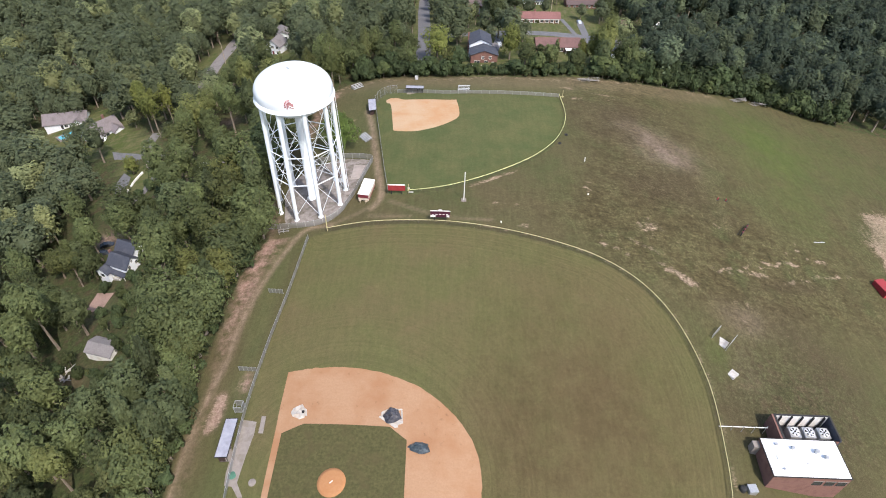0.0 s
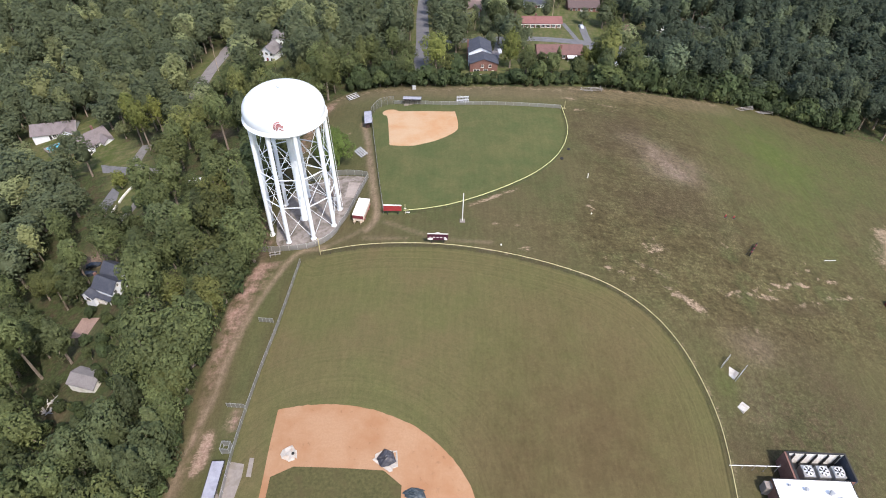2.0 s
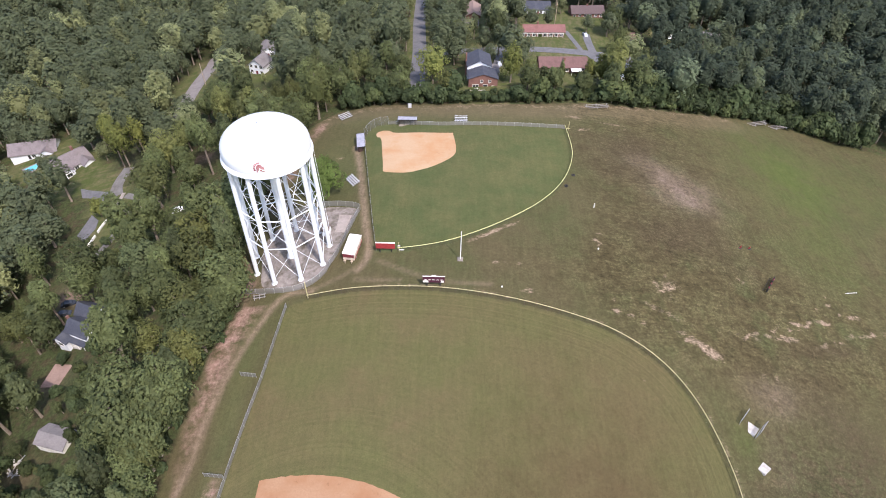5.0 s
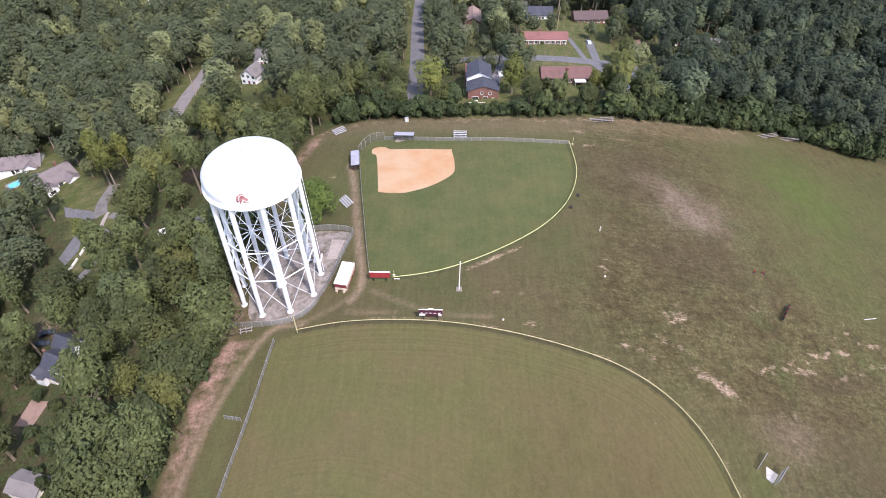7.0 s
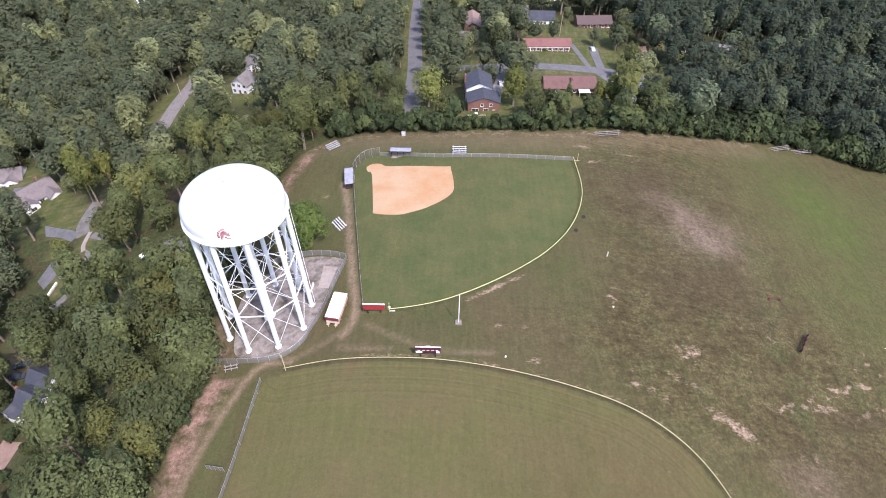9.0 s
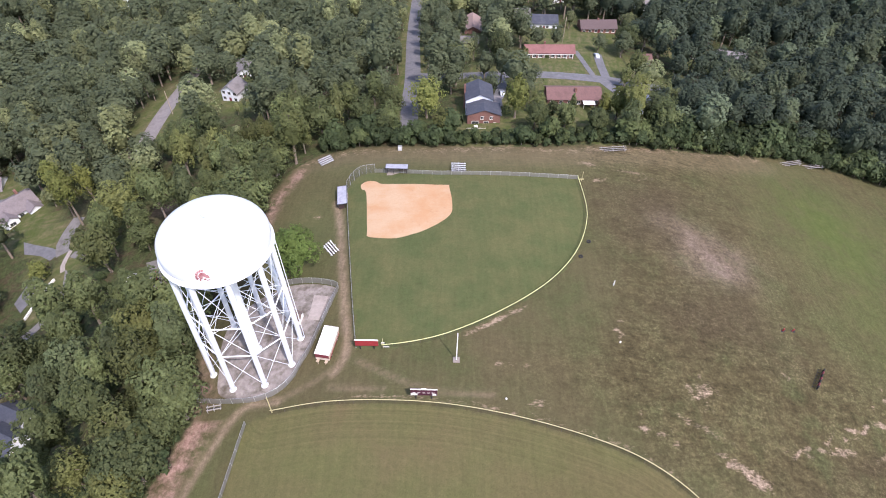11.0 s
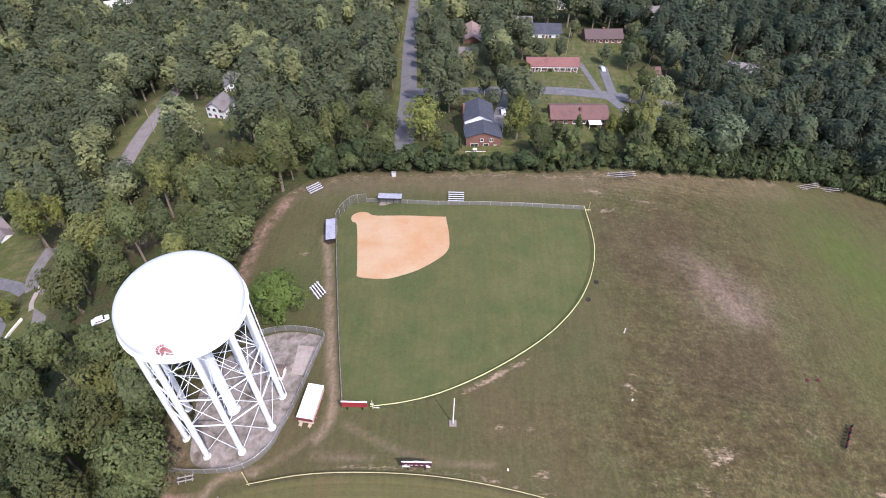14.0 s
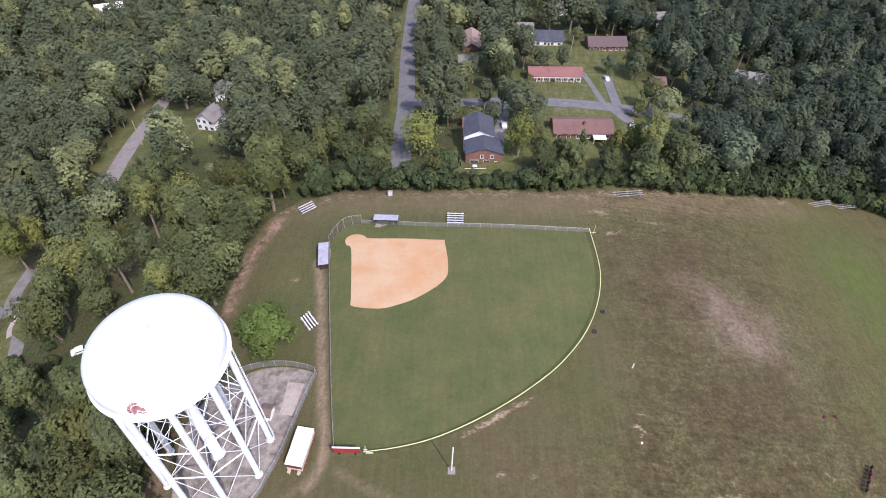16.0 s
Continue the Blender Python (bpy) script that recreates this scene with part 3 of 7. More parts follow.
# clearings among the trees: x, y, half sizes, turn
CLEAR = [
    (48, 302, 16, 11, 0), (50, 286, 62, 4.5, 0), (50, 264, 12, 6, 0), (50, 274, 12, 6, 0), (15, 251, 6, 11, 0), (26, 254, 4, 8, 0), (72, 300, 7, 16, 0),
    (-11.3, 270, 3.4, 36, 0), (-13.5, 325, 3.4, 30, 2), (-15.0, 395, 3.4, 60, 0), (-112, 271, 6.0, 28, 0), (-88, 281, 8, 8, 20), (-83, 271, 6, 7, 20), (-101, 274, 5, 10, 0), (-100, 127, 6.5, 8.5, 0), (-102, 115, 4.5, 4.5, 0), (-90, 94, 5, 4, 0), (-114.5, 144, 4.5, 4, 0),
    (-143, 208, 10, 8, 38), (-165, 223, 15, 11, 15), (-132, 204, 8, 6, 0), (-116, 188, 3.5, 14, 10), (-113.5, 166, 3, 12, 0), (50, 352, 8, 7, 0), (77, 345, 12, 12, 0), (-75, 174, 2, 4, 25), (-73, 165, 2.5, 2.5, 0), (-87, 174, 2.5, 3, 0), (-87.5, 204, 3.5, 4, 0),
    (15, 351, 5, 9, 0), (13, 327, 5, 4, 0), (76, 266, 8, 9, 0), (64, 397, 6, 8, 0), (38, 362, 8, 8, 0), (117, 325, 7, 9, 0), (-36, 391, 7, 9, 0), (-185, 412, 10, 10, 0), (20, 291, 5, 6, 0), (-24, 391, 5, 8, 0), (112, 389, 7, 6, 0), (141, 331, 9, 7, 0), (90, 310, 5, 5, 0), (-88, 304, 5, 7, 0),
    (-120, 197, 4.5, 10, 5), (-109, 181, 5, 9, 25), (-119, 173, 5, 9, 0), (-78.5, 173, 3.2, 8, 30), (-128, 189, 3.5, 11, -20), (-117, 184, 3.0, 13, 10), (-112, 168, 2.5, 10, 0),
    (15, 234, 8, 6, 0), (50, 246, 12.5, 12, 0), (50, 336, 9, 12, 0), (72, 334, 9, 13, 0), (15, 339, 4, 8, 0), (13, 317, 4, 7, 0), (90, 300, 5, 7, 0), (139, 320, 7, 7, 0),
]

# low young growth that leaves the houses and lanes in view
YOUNG = [(-83, 264, 8, 14, 20), (-108, 262, 6, 26, 5), (-102, 250, 6, 14, 15), (-93, 113, 14, 11, -45), (-86, 88, 11, 6, -45), (-96, 85, 11, 5, -45), (-108, 165, 8, 3.5, -56), (-109.5, 181, 9, 23, 12), (-112, 160, 8, 8, 0), (-71.5, 163, 3.5, 6, 30), (-101, 169, 9, 13, 40), (-91, 122, 5, 9, -15), (-103, 247, 7, 17, 28), (-79, 265, 8, 11, 25), (-150, 205, 14, 6, 20), (-77, 252, 17, 9, -66), (-83, 293, 9, 6, -66), (135, 321, 13, 8, 60), (107, 377, 15, 7, 70)]


def cleared(x, y, grow=0.0, spots=CLEAR):
    r = np.zeros(np.shape(x), bool)
    for cx, cy, a, b, turn in spots:
        c, s = math.cos(radians(turn)), math.sin(radians(turn))
        u, v = (x - cx) * c + (y - cy) * s, -(x - cx) * s + (y - cy) * c
        r |= (np.abs(u) < a + grow) & (np.abs(v) < b + grow)
    return r


# ---- ground ----
def make_ground():
    def axis(lo, hi, fine_lo, fine_hi, step, mid_lo, mid_hi):
        return np.unique(np.concatenate([np.linspace(lo, mid_lo, 12), np.arange(mid_lo, fine_lo, 5.0), np.arange(fine_lo, fine_hi, step), np.arange(fine_hi, mid_hi, 5.0), np.linspace(mid_hi, hi, 12)]).round(3))

    xs, ys = axis(-2500, 2500, -66, 160, 1.0, -330, 340), axis(-1800, 3000, 30, 250, 1.0, -60, 520)
    X, Y = np.meshgrid(xs, ys)
    Z = terrain(X, Y)
    nx, ny = len(xs), len(ys)
    i = np.arange(nx * ny).reshape(ny, nx)
    quads = np.stack([i[:-1, :-1], i[:-1, 1:], i[1:, 1:], i[1:, :-1]], -1).reshape(-1, 4)
    x, y = X.ravel(), Y.ravel()
    me = raw_mesh("ground", np.stack([x, y, Z.ravel()], 1), quads, [GROUND], smooth=True)
    ball = inside(x, y, np.concatenate([spline(BALL_FENCE, 3), [(40, 30), (-43, 30)], spline(LEFT_FENCE, 6)[::-1]]))
    softb = inside(x, y, np.concatenate([spline(SOFT_ARC, 3), SOFT_LEFT, SOFT_BACK, SOFT_RIGHT]))
    woods = in_woods(x, y)
    yard = cleared(x, y, 2.5) & woods & ~((x < -60) & (y < 196)) & ~((x < -60) & (x > -126) & (y < 240))
    yard |= inside(x, y, np.array([(-138, 207), (-122, 206), (-107, 184), (-106, 166), (-117, 163), (-126, 184)])) & ~cleared(x, y, -1.0, [(-121, 187, 4, 4, 0)])
    rnd = np.random.default_rng(3)

    def spot(cx, cy, a, b, turn=0.0):
        c, s = math.cos(radians(turn)), math.sin(radians(turn))
        u, v = (x - cx) * c + (y - cy) * s, -(x - cx) * s + (y - cy) * c
        return np.exp(-(u / a) ** 2 - (v / b) ** 2)

    east = soft(-x, -(46 + 0.0 * y), 4) * soft(-y, -112, 6)
    lush = np.clip(0.62 * soft(line_distance(x, y, [(130, 223), (133, 208), (134, 194), (133, 180), (130, 166)]), 9, 8) + 0.16 * spot(122, 206, 26, 24) + 0.45 * spot(155, 212, 40, 22) + 0.7 * spot(73, 93.5, 3.5, 5) + 0.2 * spot(120, 106, 12, 10), 0, 1)
    east = east * (1 - 0.5 * soft(-x, -98, 6) * soft(-y, -165, 12))
    dry = np.clip(east * 0.8 + 0.8 * spot(60, 138, 40, 14) + 0.7 * spot(95, 125, 30, 16) + 0.95 * spot(92, 84, 26, 20), 0, 1) * (1 - 0.85 * lush)
    dry = np.where(ball | softb, 0.03, np.maximum(dry, 0.12))
    dust = 0.75 * soft(line_distance(x, y, [(69, 195), (75, 189), (83, 181)]), 4.2, 2.2) + 0.8 * spot(81, 181, 11, 9) + 0.65 * spot(86, 108, 7, 5) + 0.3 * spot(82, 90, 5, 9)
    dust += 0.28 * soft(line_distance(x, y, [(-44, 217), (-30, 221), (0, 221.5), (40, 222), (60, 226), (120, 240)]), 3.6, 1.6)
    soil = 0.9 * spot(66, 205, 18, 9, 10) + 0.7 * spot(60, 188, 12, 8) + 0.9 * spot(70, 158, 13, 9) + 0.6 * spot(84, 165, 10, 8) + 0.9 * spot(112, 127, 14, 2.6, 12) + 0.8 * spot(99, 108, 11, 12) + 0.5 * spot(92, 152, 10, 8)
    soil += 1.0 * spot(92, 86, 18, 9) + 0.8 * spot(112, 98, 14, 14) + 0.8 * spot(73, 76, 5, 8) + 1.0 * spot(88, 77, 16, 5) + 0.8 * spot(100, 68, 8, 16)
    cut = np.interp(y, [138, 146, 160, 176, 182], [153, 155.5, 160.5, 162, 166])
    bare = 0.95 * soft(cut - x, -0.5, 0.6) * soft(np.abs(y - 162), 18, 2) + 0.2 * spot(76, 184, 10, 14, 25) + 0.3 * spot(86, 107, 7, 6) + 0.7 * spot(160, 158, 5, 12, 10)
    path = np.clip(0.9 * soft(line_distance(x, y, spline(DIRT_PATH, 3)), 0.75, 0.25) + 0.9 * soft(line_distance(x, y, spline(SOFT_PATH, 3)), 0.95, 0.25), 0, 1)
    ridges = [([(43, 126), (50, 124.5), (58, 123)], 0.75, 0.6), ([(64, 122.5), (66, 121.5)], 0.8, 0.6), ([(65, 120.2), (68, 118), (73, 116)], 0.95, 0.6)]
    ridges += [([(81, 124), (92, 128), (103, 133), (113, 137), (118, 137)], 0.75, 0.9), ([(119, 147), (122, 142.5), (129, 142)], 0.95, 0.8)]
    ridges += [([(107, 127.5), (118, 131), (124, 135), (137, 138.5)], 0.7, 0.8), ([(62, 140), (63, 134), (66, 131)], 0.6, 2.2), ([(85, 144), (90, 146)], 0.7, 1.0)]
    ridges += [([(44, 154), (47, 147)], 0.55, 1.5), ([(49.5, 210), (53, 211.5)], 0.9, 0.6), ([(61, 213), (72, 215.5)], 0.5, 0.4), ([(84, 112), (92, 117)], 0.5, 1.5)]
    for ridge, weight, spread in ridges:
        for cx, cy in spline(ridge, 0.8):
            if rnd.random() < 0.7:
                bare += weight * rnd.uniform(0.5, 1.2) * spot(cx + rnd.normal(0, spread), cy + rnd.normal(0, spread * 0.7), rnd.uniform(0.4, 1.5), rnd.uniform(0.3, 0.6), rnd.uniform(-30, 40))
    for k in range(40):
        bare += rnd.uniform(0.2, 0.45) * spot(rnd.uniform(44, 130), rnd.uniform(96, 205), rnd.uniform(0.5, 1.6), rnd.uniform(0.3, 0.8), rnd.uniform(0, 180))
    for k in range(3):
        bare += 0.7 * spot(15.5 + k * 3.4, 139.4, 1.1, 0.6)
    for track in ([(-19.3, 141), (-25, 134.5), (-33, 129.5)], [(-17, 139.5), (-6, 134), (3, 131.5), (14, 131)], [(-22, 132.5), (-10, 131.8)]):
        path = np.maximum(path, 0.45 * soft(line_distance(x, y, spline(track, 2)), 0.5, 0.25))
    for cx, cy, a, b, turn, w in ((70, 118.5, 5, 1.2, -28, 1), (24, 129.6, 2.2, 1.2, 0, 0.8), (97, 127.5, 5, 1.0, 8, 0.8), (16, 151.5, 9, 0.8, 32, 0.8), (49, 219, 3, 1.6, 0, 0.8), (63, 217, 6, 0.9, -5, 0.7), (-34, 190, 1.2, 0.8, 0, 0.8), (-45, 66, 1.4, 2, 0, 0.2), (60, 128, 8, 1.0, -20, 0.6), (64, 137, 4, 2, 10, 0.7)):
        bare += w * spot(cx, cy, a, b, turn)
    bare += 0.55 * soft(np.abs(line_distance(x, y, spline(BALL_FENCE, 3)) - 1.6), 0.5, 0.25) * (~ball) * soft(-x, 20, 4)
    bare += 0.5 * soft(line_distance(x, y, [(-44, 219), (-30, 224), (0, 224.5), (40, 225), (60, 229), (120, 243)]), 2.0, 1.0)
    bare += 0.95 * soft(line_distance(x, y, [(-50.4, 73.5), (-50.8, 70), (-51.4, 67)]), 1.5, 0.4) + 0.6 * spot(-46.0, 77.2, 1.5, 2.2)
    bank = soft(np.abs(x - np.interp(y, [p[0] for p in WOODS_LEFT], [p[1] for p in WOODS_LEFT]) - 3.7), np.interp(y, [80, 90, 100, 126], [-0.5, 1.2, 2.2, 2.6]), 0.7) * (y < 126)
    bank = np.clip(0.95 * bank + 0.9 * spot(-52, 121, 3, 5) + 0.9 * soft(line_distance(x, y, [(-50, 181), (-49, 200), (-44, 214)]), 1.6, 0.6) + 0.8 * spot(-52, 132, 4, 3) + 0.9 * spot(-53.5, 113, 2.2, 6) + 0.8 * spot(-53.5, 137, 2.5, 6) + 1.2 * spot(-45.4, 77.2, 1.3, 2.6) + 0.95 * soft(line_distance(x, y, [(-50.4, 73.5), (-50.8, 70), (-51.4, 67)]), 1.3, 0.4), 0, 1)
    earth = np.clip(spot(-112, 144, 8, 6) + 0.8 * spot(-97, 86, 4, 5) + 0.6 * spot(-103, 111, 5, 5) + 0.5 * spot(-120, 205, 4, 10) + spot(-87.5, 204, 5, 5) + 0.6 * spot(-72, 163, 5, 5), 0, 1)
    yardgreen = np.where(yard, 0.75, 0)
    gap = line_distance(x, y, spline(BALL_FENCE, 2))
    layers = {
        "fence": gap, "passes": soft(gap, 9, 3), "circle": soft(np.hypot(x - MOUND[0], y - MOUND[1]), 42, 4), "brown": np.clip(0.85 * spot(40, 72, 26, 42, 10) + 0.6 * spot(16, 62, 12, 22), 0, 1),
        "mown": np.where(ball | yard, 1.0, 0.25 * soft(y, 120, 20)), "green": np.where(softb, 0.92, np.maximum(np.maximum(yardgreen, np.clip(0.62 * spot(-36, 186, 10, 26) + 0.45 * soft(np.abs(y - 215), 4.5, 2) * soft(np.abs(x - 8), 50, 6), 0, 1)), 0.6 * soft(np.abs(x + 46.0), 2.6, 0.8) * (y < 122))),
        "lush": np.where(yard, 0.95, lush * ~(ball | softb)), "dry": dry * ~woods, "bare": np.clip(bare, 0, 1) * ~(softb & (x > -24)), "red": np.where(yard, 0.35 * rnd.random(len(x)), np.clip(bank + earth, 0, 1)),
        "straw": np.clip(1.0 * soft(np.abs(y - np.interp(x, [p[0] for p in WOODS_TOP], [p[1] for p in WOODS_TOP]) + 6.5), 4.0, 1.8) * soft(-x, 30, 6) * soft(x, 125, 10), 0, 1), "path": path, "dust": np.clip(1.15 * dust, 0, 1), "soil": np.clip(0.85 * soil, 0, 1) * ~(ball | softb | woods), "woods": np.where(woods & ~yard, 1.0 - earth, np.maximum(0.55 * soft(np.abs(gap - 1.1), 0.5, 0.2) * (~ball) * soft(-x, -30, 4), 0.5 * spot(95, 84, 24, 17))),
    }
    for key, val in layers.items():
        me.attributes.new(key, "FLOAT", "POINT").data.foreach_set("value", np.asarray(val, np.float32))
    return tagged(new("ground", me), "dry olive grass hilltop with bare brown patches, worn paths and dark leaf litter under woods", "ground", kind="structure")


make_ground()

SLAB = surface("dusty_slab", (0.29, 0.25, 0.225), (0.36, 0.315, 0.285), 1.0, 0.9, stain=(0.22, 0.19, 0.17), stain_scale=0.4)
# baseball infield: clay skin with a grass square and a clay mound


def arc(c, r, a0, a1, n):
    return [(c[0] + r * math.cos(radians(a0 + (a1 - a0) * k / n)), c[1] + r * math.sin(radians(a0 + (a1 - a0) * k / n))) for k in range(n + 1)]


rough_edge = np.random.default_rng(5)
skin = spline([(-35.6, 79.4), (-29.1, 80.1), (-23.7, 80.1), (-17.0, 79.3), (-10.2, 77.3), (-3.6, 74.0), (2.9, 68.7), (6.6, 63.8), (8.6, 59.0), (9.1, 53.0), (8.4, 46.0), (6.0, 38.0)], 1.1)
skin = [(x + rough_edge.normal(0, 0.07), y + rough_edge.normal(0, 0.07)) for x, y in skin]
sheet("infield_skin", skin[::-1] + [(-35.8, 70.7), (-35.7, 64), (-35.8, 50)] + arc((-35.0, 39.8), 4.2, 102, 332, 18) + [(-28, 37.6), (-10, 37.0), (1, 36.0)], CLAY, 0.03, "orange clay skin of a baseball infield, raked and scuffed", "infield")
sheet("infield_turf", [(-34.2, 64.2), (-29.6, 66.2), (-20.0, 65.7), (-10.6, 65.1), (-6.7, 62.1), (-6.5, 46), (-9.5, 40.6), (-29.4, 40.2), (-31.2, 43.0), (-34.5, 45.6)], TURF, 0.07, "square of mown infield grass inside the clay skin", "grass")
mound_bm = lathe([(3.0, -0.12), (2.97, 0.02), (2.3, 0.09), (1.2, 0.2), (0.5, 0.25), (0, 0.25)], 40)
mound = new("pitchers_mound", finish("pitchers_mound", mound_bm, MOUND_CLAY))
slope = Vector((gz(MOUND[0] - 1, MOUND[1]) - gz(MOUND[0] + 1, MOUND[1]), gz(MOUND[0], MOUND[1] - 1) - gz(MOUND[0], MOUND[1] + 1), 2.0))
mound.matrix_world = Matrix.Translation((*MOUND, gz(*MOUND) + 0.08)) @ slope.to_track_quat("Z", "Y").to_matrix().to_4x4()
tagged(mound, "low round orange clay pitching mound in the infield grass", "mound", kind="structure")
rubber = new("pitching_rubber", finish("pitching_rubber", boxbm(-0.4, -0.1, 0, 0.4, 0.1, 0.06), WHITE_PAINT))
rubber.matrix_world = pose(MOUND[0], MOUND[1], gz(*MOUND) + 0.34, 0, 0, 45)
tagged(rubber, "white pitching rubber set on the clay mound", "pitching rubber")
sheet("softball_infield", spline([(-21.5, 181.4), (-18.5, 180.6), (-11.7, 179.7), (-7.6, 180.8), (-2.2, 183.6), (4.0, 189.4), (4.9, 195), (3.9, 203.6), (3.2, 204.5), (-6.4, 205.0), (-16.6, 205.2), (-18.6, 206.6), (-21.4, 206.9), (-23.3, 205.2), (-22.8, 202.6), (-21.2, 200.6)][1:] + [(-19.0, 183.0)], 0.9, True)[:-1], SAND_CLAY, 0.03, "pale orange clay softball infield with a rounded home plate end", "infield")
sheet("tower_gravel", spline([(-47.5, 132.6), (-44, 130.6), (-39, 130.2), (-34.4, 131.8), (-31.2, 134.8), (-29.9, 138.1), (-28.4, 142.2), (-27.0, 148.6), (-25.7, 154.7), (-24.6, 159.7), (-24.6, 161.6), (-30.5, 163.2), (-37.0, 163.0), (-43, 160), (-49, 154), (-50.5, 147), (-49.0, 138.5)], 1.5, True)[:-1], GRAVEL, 0.04, "grey gravel yard with weeds under the water tower", "gravel yard")
sheet("equipment_slab", [(-30.2, 151.6), (-27.4, 151.2), (-26.2, 158.8), (-29.9, 159.3)], SLAB, 0.16, "pale concrete slab in the gravel yard", "slab")
sheet("dugout_apron", [(-44.2, 68.0), (-40.5, 67.2), (-40.4, 64.4), (-41.1, 59.4), (-41.6, 53.9), (-39.7, 50.9), (-40.7, 50.8), (-42.6, 53.2), (-44.3, 53.4), (-44.6, 56)], CONCRETE, 0.06, "grey concrete apron in front of the baseball dugout", "slab")
sheet("practice_plate_pad", [(-39.6, 68.5), (-38.6, 68.4), (-38.4, 64.4), (-39.5, 64.5)], CONCRETE, 0.06, "narrow worn concrete strip in the grass", "slab")
ribbon("road", MAIN_ROAD, 6.6, ASPHALT, 0.06, "grey asphalt street between tall trees", "road")
ribbon("cross_street", CROSS_ROAD, 7.0, ASPHALT, 0.10, "grey asphalt side street past brick houses", "road")
ribbon("west_road", WEST_ROAD, 6.4, surface("sunlit_road", (0.18, 0.162, 0.155), (0.235, 0.212, 0.203), 0.9, 0.9, stain=(0.14, 0.128, 0.122), stain_scale=0.3), 0.06, "sunlit grey road through the woods", "road")
ribbon("driveway", [(63.8, 287), (62.2, 303), (60.8, 317)], 2.4, ASPHALT, 0.08, "grey driveway beside a lawn", "driveway")
ribbon("driveway", [(69.0, 287), (69.5, 302), (70.6, 315)], 3.8, ASPHALT, 0.12, "dark asphalt driveway with a parked car", "driveway")
ribbon("driveway", [(67.5, 283), (70.5, 276), (74.5, 270)], 5.0, ASPHALT, 0.12, "dark asphalt drive leading to an open carport", "driveway")
ribbon("driveway", [(24, 284), (24.5, 274), (22, 262)], 4.0, ASPHALT, 0.08, "shaded driveway beside the blue-roofed house", "driveway")
ribbon("driveway", [(-119.2, 207), (-120.0, 200), (-119.6, 195), (-117.2, 190.5)], 4.6, DRIVE_GREY, 0.10, "worn grey driveway beside a lawn", "driveway")
ribbon("driveway", [(-114.9, 191.5), (-115.0, 186), (-113.4, 182.4)], 1.5, SLAB, 0.14, "narrow pale concrete path between lawns", "path")
sheet("turning_area", [(-112.8, 183.2), (-106.8, 179.4), (-105.8, 176.2), (-108.0, 173.6), (-110.3, 176.4)], DRIVE_GREY, 0.12, "worn grey turning area of a winding driveway", "driveway")
ribbon("driveway", [(-108.6, 175.2), (-108.9, 171.5), (-109.0, 167.4), (-110.0, 164.4), (-112.0, 161.0), (-116.0, 157.0)], 2.8, DRIVE_GREY, 0.08, "winding pale driveway between trees", "driveway")
ribbon("driveway", [(-113.6, 189.9), (-109.9, 188.1), (-105.9, 186.6)], 2.6, DRIVE_GREY, 0.08, "short worn side drive on reddish soil", "driveway")
sheet("parking_lot", [(-136.5, 199.6), (-131.0, 197.2), (-122.9, 194.2), (-118.6, 191.6), (-121.0, 188.6), (-126.2, 191.6), (-133.0, 193.6)], ASPHALT, 0.07, "dark asphalt forecourt below a bungalow", "forecourt")
sheet("parking_lot", [(-123.8, 182.4), (-119.4, 178.6), (-118.6, 174.5), (-120.6, 168.6), (-125.0, 172.6)], ASPHALT, 0.07, "dark asphalt lot behind a white wall", "forecourt")
sheet("paved_court", [(-84.0, 179.6), (-80.6, 180.0), (-76.0, 172.2), (-73.8, 168.6), (-76.8, 165.6), (-80.6, 173.6)], DRIVE_GREY, 0.08, "mauve-grey paved court among trees", "court")

# ---- water tower ----
TOWER = (-41.2, 143.4)


WALL, DOME = 1.5, 5.7


